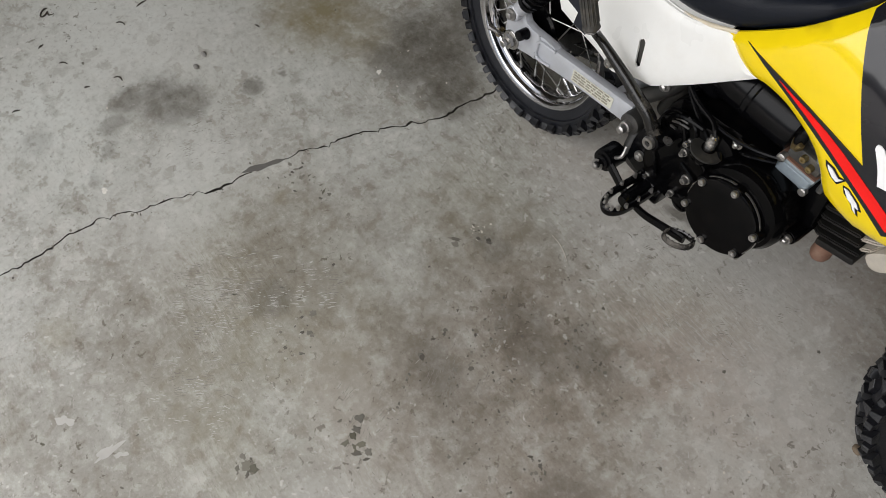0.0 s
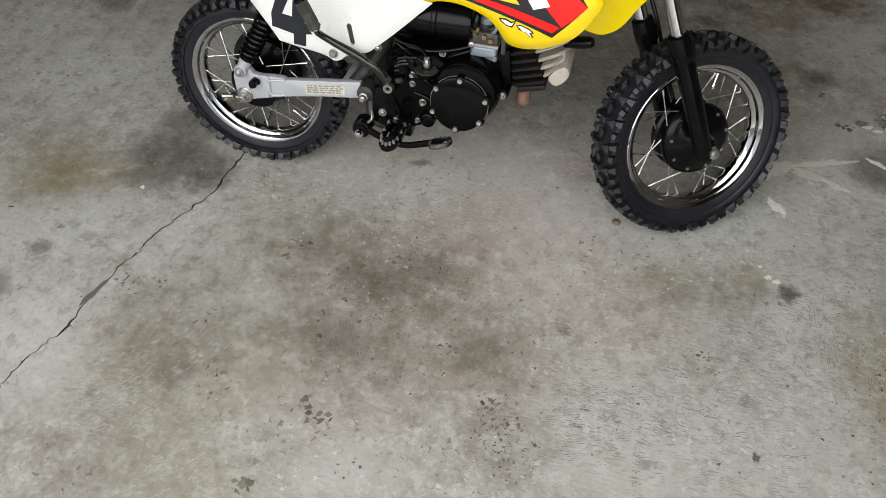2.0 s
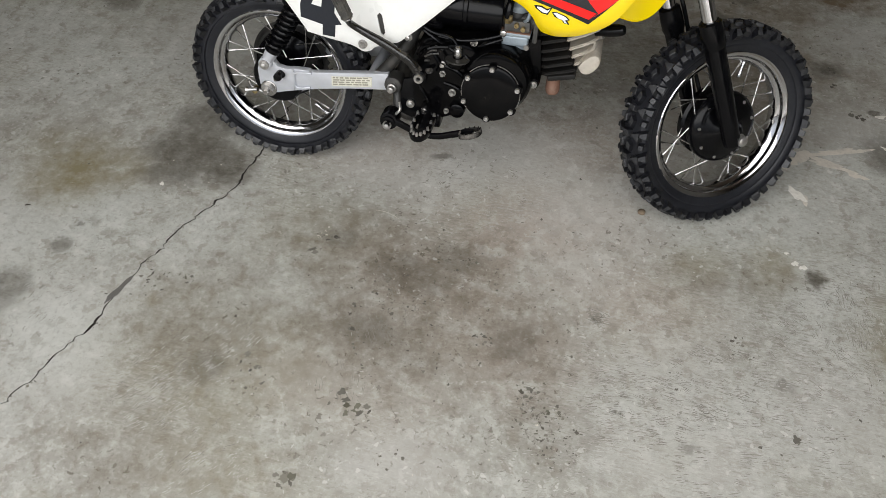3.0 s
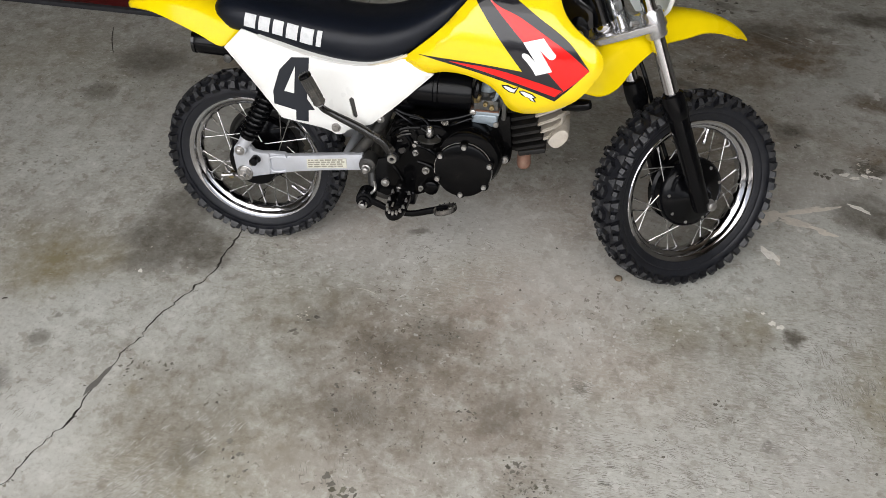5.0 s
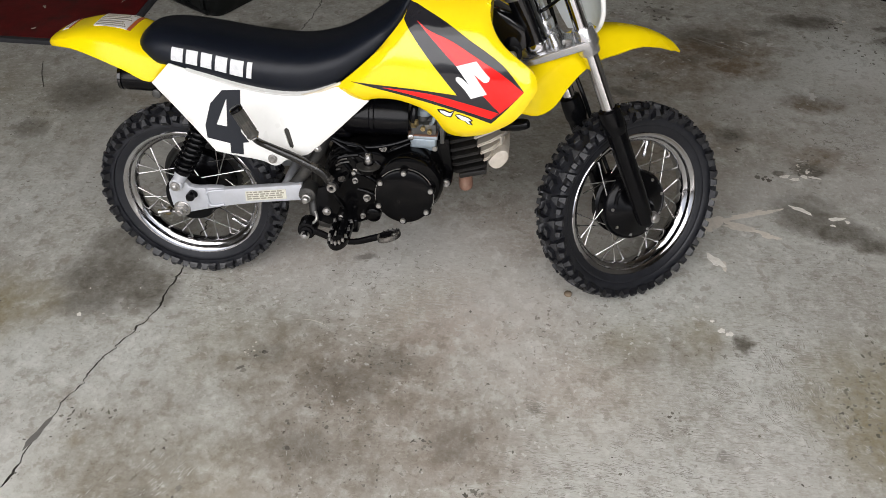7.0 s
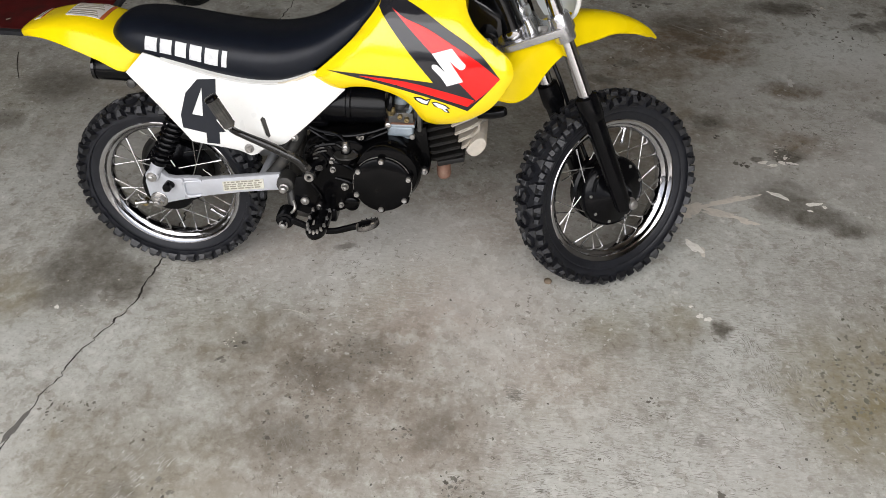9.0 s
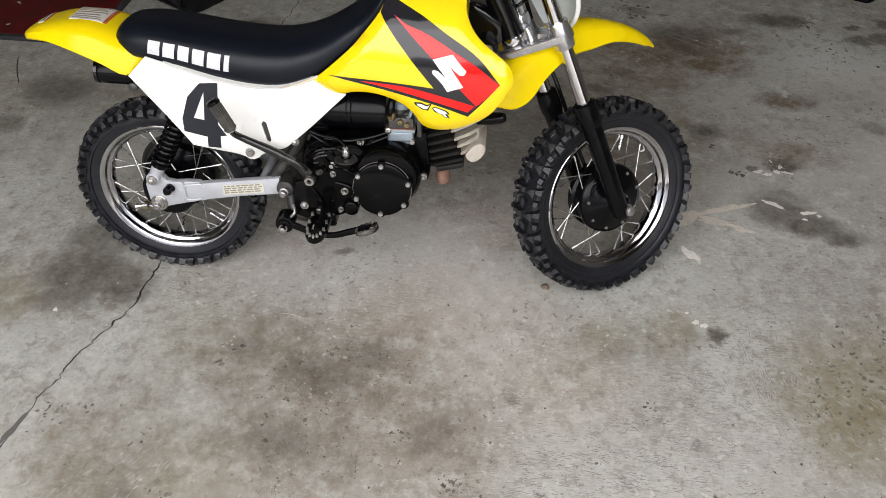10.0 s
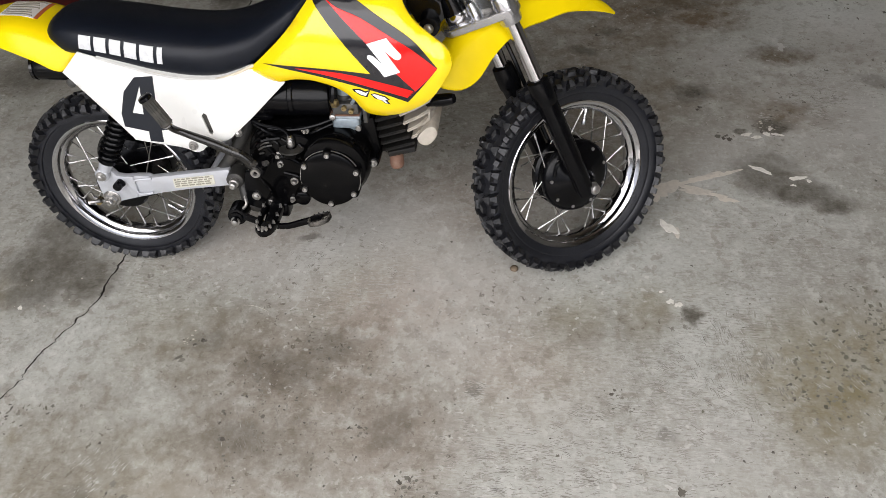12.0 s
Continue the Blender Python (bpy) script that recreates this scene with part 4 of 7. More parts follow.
part("axle", tube([(WHEELBASE + 0.004, -0.078, AXLE - 0.003), (WHEELBASE, 0.076, AXLE)], 0.006, 12, bend=False), STEEL, bike, "", STEERED)
part("axle_nut", merge(lathe([(0.004, -0.083), (0.0085, -0.081), (0.0098, -0.077), (0.0098, -0.070), (0.012, -0.069), (0.012, -0.066)], (WHEELBASE + 0.004, 0, AXLE - 0.003), seg=18)), STEEL, bike, "domed steel axle nut", STEERED)
zc, xc = 0.513, fork_line(0.513)
stem_x = 0.642
arm_pts = [(-0.062, xc + 0.022), (-0.040, xc + 0.016), (0.0, xc + 0.004), (0.040, xc + 0.016), (0.062, xc + 0.022), (0.080, xc + 0.004), (0.072, xc - 0.018), (0.030, stem_x - 0.004), (0.012, stem_x - 0.018), (-0.012, stem_x - 0.018), (-0.030, stem_x - 0.004), (-0.072, xc - 0.018), (-0.080, xc + 0.004)]
arm_pts = [(float(p[1]), float(p[0])) for p in curve_through(arm_pts, 4, True)]
clamp_bm = bmesh.new()
lo = [clamp_bm.verts.new((x + 0.004, y, zc - 0.0065 + 0.42 * (x - xc))) for x, y in arm_pts]
hi = [clamp_bm.verts.new((x - 0.004, y, zc + 0.0065 + 0.42 * (x - xc))) for x, y in arm_pts]
fa, fb = clamp_bm.faces.new(lo), clamp_bm.faces.new(hi)
for i in range(len(lo)):
    clamp_bm.faces.new((lo[i], lo[(i + 1) % len(lo)], hi[(i + 1) % len(lo)], hi[i]))
bmesh.ops.recalc_face_normals(clamp_bm, faces=clamp_bm.faces)
bmesh.ops.bevel(clamp_bm, geom=[e for f in (fa, fb) for e in f.edges], offset=0.0035, segments=3, affect="EDGES", profile=0.6)
clamp = part("lower_clamp", clamp_bm, CAST, bike, "cast aluminium lower fork clamp", STEERED, smooth=False)
for side in (-1, 1):
    y = side * 0.062
    part("clamp_collar", tube([(fork_line(z), y, z) for z in (0.494, 0.497, 0.534, 0.537)], [0.017, 0.0185, 0.0185, 0.017], 24, bend=False), CAST, clamp, "", STEERED)
    part("pinch_bolt", tube([(xc - 0.020, side * 0.046, zc), (xc - 0.034, side * 0.046, zc)], 0.0045, 6, bend=False), STEEL, clamp, "", STEERED)
part("steering_stop", tube([(0.668, -0.026, 0.504), (0.664, -0.025, 0.514), (0.6585, -0.024, 0.526)], [0.0090, 0.0078, 0.0066], 16, bend=False), CAST, clamp, "round cast steering stop", STEERED)
part("brake_hose", tube([(0.652, 0.032, 0.551), (0.668, 0.014, 0.560), (0.690, 0.006, 0.575), (0.708, -0.010, 0.598), (0.712, -0.020, 0.640)], 0.0032, 8), GLOSS, bike, "thin black hose behind the forks", STEERED)
zu = 0.655
part("upper_clamp", merge(block((fork_line(zu) - 0.012, 0, zu), (0.050, 0.160, 0.018), 0.006, Matrix.Rotation(radians(-RAKE), 4, "Y"), 3)), CAST, bike, "cast aluminium upper fork clamp", STEERED)
for side in (-1, 1):
    part("fork_cap", tube([(fork_line(0.668), side * 0.062, 0.668), (fork_line(0.678), side * 0.062, 0.678)], 0.010, 6, bend=False), STEEL, bike, "", STEERED)
head = part("head_tube", tube([(0.6095, 0, 0.592), (0.6480, 0, 0.506)], 0.0200, 24, bend=False), GLOSS, bike, "black steering head tube")
part("bearing_cup", tube([(0.6445, 0, 0.514), (0.6490, 0, 0.5035), (0.651, 0, 0.499)], [0.0225, 0.0235, 0.021], 24, bend=False), POLISHED, head, "bright steel bearing cup")
part("bearing_cup", tube([(0.6110, 0, 0.587), (0.6065, 0, 0.597), (0.6025, 0, 0.606)], [0.0225, 0.0245, 0.022], 24, bend=False), STEEL, head, "bright steel bearing cup")
part("stem_nut", tube([(0.6025, 0, 0.606), (0.5985, 0, 0.616), (0.596, 0, 0.622)], [0.019, 0.019, 0.014], 8, bend=False), STEEL, head, "plated steel stem nut")

# front mudguard: an arched sheet held under the lower clamp
CREST = [(0.578, 0.418), (0.604, 0.442), (0.640, 0.480), (0.680, 0.506), (0.725, 0.522), (0.770, 0.531), (0.810, 0.529), (0.853, 0.520), (0.888, 0.507), (0.918, 0.490), (0.943, 0.470)]
EDGE = [(0.598, 0.404), (0.626, 0.398), (0.656, 0.409), (0.684, 0.439), (0.712, 0.462), (0.744, 0.478), (0.784, 0.485), (0.825, 0.492), (0.866, 0.488), (0.905, 0.480), (0.940, 0.469)]
WIDTH = [0.036, 0.044, 0.046, 0.046, 0.046, 0.046, 0.046, 0.044, 0.039, 0.030, 0.012]


def arched_guard(crest, edge, width, thick=0.0028, k=14, power=2.4):
    data = curve_through([(*c, *e, w) for c, e, w in zip(crest, edge, width)], 4)
    outer, inner = [], []
    for cx, cz, ex, ez, w in data:
        row, row2 = [], []
        for i in range(k + 1):
            u = -1 + 2 * i / k
            arch = (1 - abs(u) ** power) ** (1 / power) if abs(u) < 1 else 0
            y = w * math.copysign(abs(u) ** 0.8, u)
            row.append((ex + (cx - ex) * arch, y, ez + (cz - ez) * arch))
            row2.append((ex + (cx - ex) * arch, y * 0.94, ez + (cz - ez) * arch - thick))
        outer.append(row)
        inner.append(row2)
    return loft([o + i[::-1] for o, i in zip(outer, inner)])


part("front_mudguard", arched_guard(CREST, EDGE, WIDTH), FENDER, bike, "glossy yellow plastic front mudguard", STEERED)

# number plate ahead of the forks, seen from behind
plate_rows = []
for z, w, x in ((0.522, 0.040, 0.742), (0.535, 0.058, 0.742), (0.560, 0.076, 0.736), (0.600, 0.088, 0.722), (0.640, 0.092, 0.708), (0.680, 0.088, 0.694)):
    plate_rows.append((z, w, x))
rings = []
for z, w, x in plate_rows:
    front_row = [(x + 0.024 * (1 - (u / 6) ** 2) - 0.006, w * u / 6, z) for u in range(-6, 7)]
    back_row = [(px - 0.0035, py * 0.97, pz) for px, py, pz in front_row]
    rings.append(front_row + back_row[::-1])
plate = part("front_number_board", loft(rings), PLATE, bike, "white plastic front number board", STEERED)
part("board_rim", tube([(p[0] - 0.004, p[1], p[2]) for p in (rings[0][0], rings[1][0], rings[2][0], rings[3][0], rings[4][0])], 0.004, 8), WHITE, plate, "", STEERED)

# ---- body work ----
def tank_half(x, z):
    w = 0.088 + 0.062 * min(max((x - 0.32) / 0.31, 0), 1)
    if z > 0.47:
        w *= max(0, 1 - min((z - 0.47) / 0.15, 1) ** 3.0) ** (1 / 2.4)
    if z > 0.44:
        w -= 0.75 * (z - 0.44) ** 2
    if z < 0.45:
        w -= 3 * (0.45 - z) ** 2
    return w


SHROUD = [(0.315, 0.450), (0.340, 0.437), (0.364, 0.432), (0.389, 0.4390), (0.419, 0.4410), (0.448, 0.436), (0.471, 0.427), (0.488, 0.412), (0.497, 0.397), (0.508, 0.386), (0.530, 0.3835), (0.559, 0.3915),
          (0.585, 0.406), (0.613, 0.428), (0.635, 0.459), (0.646, 0.479), (0.6485, 0.493), (0.644, 0.508), (0.634, 0.519), (0.617, 0.530), (0.595, 0.545), (0.580, 0.561), (0.570, 0.582), (0.570, 0.602), (0.576, 0.6195),
          (0.446, 0.6195), (0.441, 0.606), (0.438, 0.588), (0.432, 0.571), (0.410, 0.543), (0.385, 0.514), (0.346, 0.477)]
shroud_line = [tuple(map(float, p)) for p in curve_through(SHROUD, 4, True, (0, 24, 25))]
tank_skin = rounded(tank_half, shroud_line, 0.020, 0.009)


def tank_height(x, z):
    return tank_half(x, z) if z > 0.597 else tank_skin(x, z)


tank = part("tank_shroud", merge(sheet(shroud_line, tank_height, 0.0105, 0.004, -1), sheet(shroud_line, tank_height, 0.0105, 0.004, 1)), YELLOW, bike, "glossy yellow plastic tank cover with radiator-style shrouds")
for side in (-1, 1):
    def lay(name, outline, lift, material, sharp, label, holes=(), n=3, h=0.012):
        line = [tuple(map(float, p)) for p in curve_through(outline, n, True, sharp)]
        part(name, sheet(line, lambda x, z: tank_height(x, z) + lift, h, 0.0012, side, holes), material, tank, label)

    lay("band_decal", [(0.4335, 0.571), (0.4410, 0.594), (0.454, 0.592), (0.502, 0.573), (0.540, 0.553), (0.576, 0.5345), (0.600, 0.5175), (0.6280, 0.4865), (0.6035, 0.455), (0.579, 0.4255), (0.5300, 0.438), (0.442, 0.4540), (0.345, 0.4665), (0.445, 0.4680), (0.523, 0.4670), (0.486, 0.508), (0.451, 0.549)],
        0.0016, DECAL_GREY, (0, 1, 2, 7, 9, 12, 14), "dark grey graphic decal", h=0.010)
    lay("spike_decal", [(0.4560, 0.5715), (0.477, 0.5600), (0.513, 0.5490), (0.562, 0.5255), (0.594, 0.5090), (0.6275, 0.4865), (0.6035, 0.458), (0.5785, 0.4335), (0.5920, 0.4470), (0.568, 0.4690), (0.540, 0.496), (0.525, 0.5105)],
        0.0025, DECAL_RED, (0, 5, 7, 8), "bright red graphic decal", h=0.010)
    lay("stripe_decal", [(0.400, 0.4645), (0.475, 0.4640), (0.537, 0.4555), (0.589, 0.4465), (0.5785, 0.4340), (0.530, 0.4440), (0.460, 0.4570)], 0.0025, DECAL_RED, (0, 3, 4), "thin red stripe decal", h=0.010)
    lay("emblem_decal", [(0.5205, 0.5145), (0.5520, 0.5255), (0.5615, 0.5150), (0.5740, 0.5030), (0.5725, 0.4975), (0.5640, 0.4950), (0.5475, 0.5075), (0.5705, 0.4760), (0.5450, 0.4655), (0.5350, 0.4790), (0.5210, 0.4920), (0.5205, 0.4970), (0.5290, 0.4975), (0.5445, 0.4850)],
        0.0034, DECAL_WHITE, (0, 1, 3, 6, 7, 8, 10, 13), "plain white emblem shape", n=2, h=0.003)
    for black, white in (([(0.4900, 0.4385), (0.5020, 0.4400), (0.5110, 0.4365), (0.5195, 0.4400), (0.5135, 0.4265), (0.5035, 0.4275), (0.4930, 0.4340)], [(0.4945, 0.4370), (0.5010, 0.4375), (0.5120, 0.4340), (0.5165, 0.4375), (0.5120, 0.4290), (0.5050, 0.4295), (0.4970, 0.4340)]),
                         ([(0.5195, 0.4325), (0.5265, 0.4350), (0.5430, 0.4310), (0.5500, 0.4255), (0.5455, 0.4235), (0.5500, 0.4170), (0.5410, 0.4180), (0.5365, 0.4225), (0.5245, 0.4260)], [(0.5220, 0.4322), (0.5270, 0.4335), (0.5420, 0.4295), (0.5465, 0.4255), (0.5415, 0.4245), (0.5465, 0.4185), (0.5420, 0.4195), (0.5375, 0.4240), (0.5310, 0.4250)])):
        lay("badge_outline", black, 0.0008, DECAL_BLACK, range(9), "black outline of a small badge", n=2, h=0.006)
        lay("badge_decal", white, 0.0016, DECAL_WHITE, range(9), "small white badge shape", n=2, h=0.006)
cap = part("fuel_cap", lathe([(0.044, 0.600), (0.044, 0.6205), (0.040, 0.6225), (0.031, 0.6230), (0.031, 0.638), (0.027, 0.644), (0.012, 0.646)], (0.496, 0, 0), "z", 28), SATIN, bike, "black ribbed fuel cap")
for k in range(10):
    a = 2 * math.pi * k / 10
    part("cap_rib", block((0.496 + 0.0315 * math.cos(a), 0.0315 * math.sin(a), 0.6310), (0.012, 0.011, 0.014), 0.003, Matrix.Rotation(a, 4, "Z")), SATIN, cap)


# seat: swept cushion
def seat_ring(x, top, bottom, half, k=30):
    ring = []
    mid, hh = (top + bottom) / 2, (top - bottom) / 2
    for i in range(k):
        a = 2 * math.pi * i / k
        c, s = math.cos(a), math.sin(a)
        e = 2.8 if s > 0 else 5.5
        y = half * math.copysign(abs(c) ** (2 / e), c) * (1 - 0.16 * max(0, s))
        ring.append((x, y, mid + hh * math.copysign(abs(s) ** (2 / e), s)))
    return ring


SEAT = [(-0.034, 0.490, 0.478, 0.022), (-0.031, 0.502, 0.474, 0.038), (-0.022, 0.514, 0.470, 0.052), (-0.004, 0.522, 0.466, 0.062), (0.030, 0.524, 0.464, 0.069), (0.090, 0.518, 0.453, 0.073), (0.150, 0.509, 0.438, 0.075), (0.210, 0.503, 0.428, 0.076),
        (0.255, 0.503, 0.429, 0.077), (0.290, 0.509, 0.439, 0.078), (0.325, 0.521, 0.455, 0.078), (0.360, 0.540, 0.484, 0.078), (0.395, 0.563, 0.515, 0.077), (0.425, 0.590, 0.552, 0.074), (0.437, 0.603, 0.572, 0.066), (0.444, 0.612, 0.588, 0.056), (0.447, 0.615, 0.598, 0.044)]
seat = part("seat", loft([seat_ring(*map(float, p)) for p in curve_through(SEAT, 4)]), VINYL, bike, "long black vinyl seat cushion")
seam = [(x, -h - 0.001, b + 0.0025) for x, t, b, h in SEAT[4:11]]
part("seat_piping", tube(seam, 0.0026, 8), PIPING, seat, "thin cream edge trim")
part("seat_piping", tube([(x, -y, z) for x, y, z in seam], 0.0026, 8), PIPING, seat, "thin cream edge trim")
# the maker's name on the seat's flank, as plain white blocks
def seat_flank(x):
    for a, b in zip(SEAT, SEAT[1:]):
        if a[0] <= x <= b[0]:
            s = (x - a[0]) / (b[0] - a[0])
            return [p + (q - p) * s for p, q in zip(a, b)]


def on_seat(x, f):
    """A point on the cushion's right flank at the height share f."""
    _, top, bottom, half = seat_flank(x)
    s = max(-1, min(1, 2 * f - 1))
    e = 2.8 if s > 0 else 5.5
    c = (1 - abs(s) ** e) ** (1 / e)
    return half * c * (1 - 0.16 * max(0, math.copysign(abs(s) ** 1.4, s))), bottom + (top - bottom) * f


for x0, w in ((0.0370, 0.0200), (0.0625, 0.0195), (0.0880, 0.0180), (0.1120, 0.0195), (0.1370, 0.0220), (0.1650, 0.0085)):
    for side in (-1, 1):
        front, back = [], []
        for f in (0.31, 0.435, 0.56, 0.685):
            for u in (0, 0.5, 1):
                x = x0 + w * u + (f - 0.45) * 0.012
                y, z = on_seat(x, f)
                front.append((x, side * (y + 0.0012), z))
                back.append((x, side * (y - 0.0015), z))
        bm = bmesh.new()
        A, Bk = [bm.verts.new(p) for p in front], [bm.verts.new(p) for p in back]
        for r in range(3):
            for c in range(2):
                i = r * 3 + c
                bm.faces.new((A[i], A[i + 1], A[i + 4], A[i + 3]))
        rim_i = [0, 1, 2, 5, 8, 11, 10, 9, 6, 3]
        for p, q in zip(rim_i, rim_i[1:] + rim_i[:1]):
            bm.faces.new((A[p], A[q], Bk[q], Bk[p]))
        part("print_block", bm, PRINT, seat, "white printed block")

# white side panels with the racing number
def panel_half(x, z):
    return 0.100 - 0.15 * max(0, z - 0.33)


PANEL = [(-0.003, 0.4430), (0.0305, 0.4765), (0.060, 0.4680), (0.106, 0.4550), (0.146, 0.4440), (0.189, 0.4360), (0.230, 0.4330), (0.263, 0.4350), (0.289, 0.4430), (0.315, 0.4530), (0.340, 0.4500), (0.371, 0.4270), (0.344, 0.4015), (0.309, 0.3685), (0.275, 0.3390),
         (0.260, 0.3275), (0.246, 0.3235), (0.220, 0.3135), (0.211, 0.3060), (0.198, 0.3020), (0.185, 0.3080), (0.168, 0.3130), (0.130, 0.3190), (0.096, 0.3255), (0.089, 0.3355), (0.0465, 0.3865)]
panel_line = [tuple(map(float, p)) for p in curve_through(PANEL, 4, True, (0, 1, 11, 23))]
slot = [(0.2225, 0.3720), (0.2270, 0.3770), (0.2315, 0.3740), (0.2385, 0.3440), (0.2350, 0.3390), (0.2305, 0.3420)]
panel_skin = rounded(panel_half, panel_line, 0.010, 0.005)
FOUR = [(0.1205, 0.4375), (0.1525, 0.4395), (0.1465, 0.3665), (0.1600, 0.3480), (0.1490, 0.3465), (0.1480, 0.3250), (0.1255, 0.3265), (0.1260, 0.3445), (0.0860, 0.3530), (0.0850, 0.3755), (0.0980, 0.4140)]
FOUR_HOLE = [(0.1270, 0.4240), (0.1050, 0.3770), (0.1235, 0.3740)]
for side in (-1, 1):
    panel = part("side_panel", sheet(panel_line, panel_skin, 0.0105, 0.003, side, (slot,)), WHITE, bike, "white plastic side panel, scuffed near the edges")
    ledge = [(x, side * (panel_half(x, z) - 0.002), z - 0.0015, side * 0.056, z + 0.006) for x, z in PANEL[2:10]]
    part("panel_ledge", loft([[(x, ya, za), (x, yb, zb), (x, yb, zb - 0.004), (x, ya, za - 0.005)] for x, ya, za, yb, zb in (tuple(map(float, q)) for q in curve_through(ledge, 4))]), WHITE, panel)
    part("slot_lining", prism([(x, z) for x, z in slot], side * 0.090, side * 0.092, 0), GRIP, panel, "dusty grey lining in the slot")
    part("racing_number", sheet([tuple(map(float, p)) for p in curve_through(FOUR, 2, True, range(11))], lambda x, z: panel_half(x, z) + 0.0010, 0.012, 0.0012, side, (FOUR_HOLE,)), NUMBER, panel, "black number four decal")
    part("panel_screw", merge(socket_bolt((0.1985, -0.1045, 0.3185), 0.0062, 0.003), lathe([(0.0085, -0.1010), (0.0085, -0.098)], (0.1985, 0, 0.3185), seg=16)) if side < 0 else lathe([(0.006, 0.103), (0.006, 0.098)], (0.1985, 0, 0.3185), seg=14), STEEL, panel, "plated panel screw")

# rear mudguard
RCREST = [(-0.206, 0.480), (-0.198, 0.492), (-0.180, 0.503), (-0.150, 0.513), (-0.110, 0.520), (-0.060, 0.518), (-0.010, 0.500), (0.040, 0.484)]
REDGE = [(-0.204, 0.479), (-0.194, 0.484), (-0.172, 0.489), (-0.140, 0.4890), (-0.100, 0.479), (-0.050, 0.4600), (-0.010, 0.4430), (0.016, 0.4560)]
RWIDTH = [0.010, 0.030, 0.046, 0.057, 0.066, 0.072, 0.075, 0.056]
guard = part("rear_mudguard", arched_guard(RCREST, REDGE, RWIDTH, 0.003, 16, 2.6), GUARD, bike, "glossy yellow plastic rear mudguard with warning labels")


def on_guard(x, u):
    """A point on the rear mudguard's top, u from -1 (right rim) to 1."""
    rows = [(*c, *e, w) for c, e, w in zip(RCREST, REDGE, RWIDTH)]
    for a, b in zip(rows, rows[1:]):
        if a[0] <= x <= b[0]:
            s = (x - a[0]) / (b[0] - a[0])
            cx, cz, ex, ez, w = [p + (q - p) * s for p, q in zip(a, b)]
            arch = (1 - abs(u) ** 2.6) ** (1 / 2.6)
            return Vector((x, w * math.copysign(abs(u) ** 0.8, u), ez + (cz - ez) * arch))


def guard_patch(x0, x1, u0, u1, lift, nx=6, nu=6, slant=0.0):
    bm = bmesh.new()
    g = [[bm.verts.new(on_guard(x0 + (x1 - x0) * i / nx + slant * j / nu, u0 + (u1 - u0) * j / nu) + Vector((0, 0, lift))) for j in range(nu + 1)] for i in range(nx + 1)]
    lowv = [[bm.verts.new(v.co - Vector((0, 0, 0.0015))) for v in row] for row in g]
    for i in range(nx):
        for j in range(nu):
            bm.faces.new((g[i][j], g[i + 1][j], g[i + 1][j + 1], g[i][j + 1]))
    ring = [(i, 0) for i in range(nx)] + [(nx, j) for j in range(nu)] + [(i, nu) for i in range(nx, 0, -1)] + [(0, j) for j in range(nu, 0, -1)]
    for (i, j), (k, l) in zip(ring, ring[1:] + ring[:1]):
        bm.faces.new((g[i][j], g[k][l], lowv[k][l], lowv[i][j]))
    return bm


label = part("warning_label", guard_patch(-0.110, -0.052, -0.30, 0.45, 0.0016), LABEL, guard, "silver warning label with grey print")
part("label_edge", guard_patch(-0.0515, -0.046, -0.30, 0.45, 0.0016, 1), ORANGE, guard, "orange label stripe")
for k in range(7):
    part("print_bar", guard_patch(-0.107, -0.056 - 0.004 * (k % 3), -0.25 + 0.092 * k, -0.215 + 0.092 * k, 0.0024, 5, 1), INK, label)
label = part("small_label", guard_patch(-0.172, -0.160, -0.28, 0.45, 0.0016, 2), LABEL, guard, "small silver label")
part("label_edge", guard_patch(-0.1595, -0.1570, -0.28, 0.45, 0.0016, 1), ORANGE, guard, "orange label stripe")
part("print_bar", guard_patch(-0.168, -0.164, -0.2, 0.3, 0.0024, 1, 5), INK, label)

# ---- engine and running gear ----
CASE = [(0.283, 0.290), (0.292, 0.318), (0.312, 0.336), (0.361, 0.343), (0.398, 0.348), (0.440, 0.342), (0.470, 0.300), (0.462, 0.240), (0.420, 0.212), (0.385, 0.205), (0.363, 0.190), (0.335, 0.178), (0.300, 0.178), (0.284, 0.200), (0.276, 0.240)]
case = part("crankcase", prism([tuple(map(float, p)) for p in curve_through(CASE, 3, True)], -0.078, 0.070, 0.006), BLACK, bike, "black painted engine crankcase, oily and dusty")
drum = part("clutch_housing", lathe([(0.046, -0.110), (0.054, -0.108), (0.0595, -0.100), (0.061, -0.088), (0.061, -0.020)], (0.4385, 0, 0.2815), seg=48), BLACK, bike, "black round clutch housing")
on_case = pose(0.4325, -0.1253, 0.2685, -5.2, 0, 0) @ Matrix.Translation((-0.4335, 0.1195, -0.2685))
cover = part("clutch_cover", lathe([(0.020, -0.1192), (0.046, -0.1190), (0.0500, -0.1175), (0.0515, -0.1140), (0.0515, -0.090)], (0.4335, 0, 0.2685), seg=56), BLACK, bike, "flat round black clutch cover with six screws", on_case)
part("cover_gasket", lathe([(0.0521, -0.1135), (0.0524, -0.1120), (0.0521, -0.1105)], (0.4335, 0, 0.2685), seg=56), STEEL, cover, "bare worn metal edge", on_case)
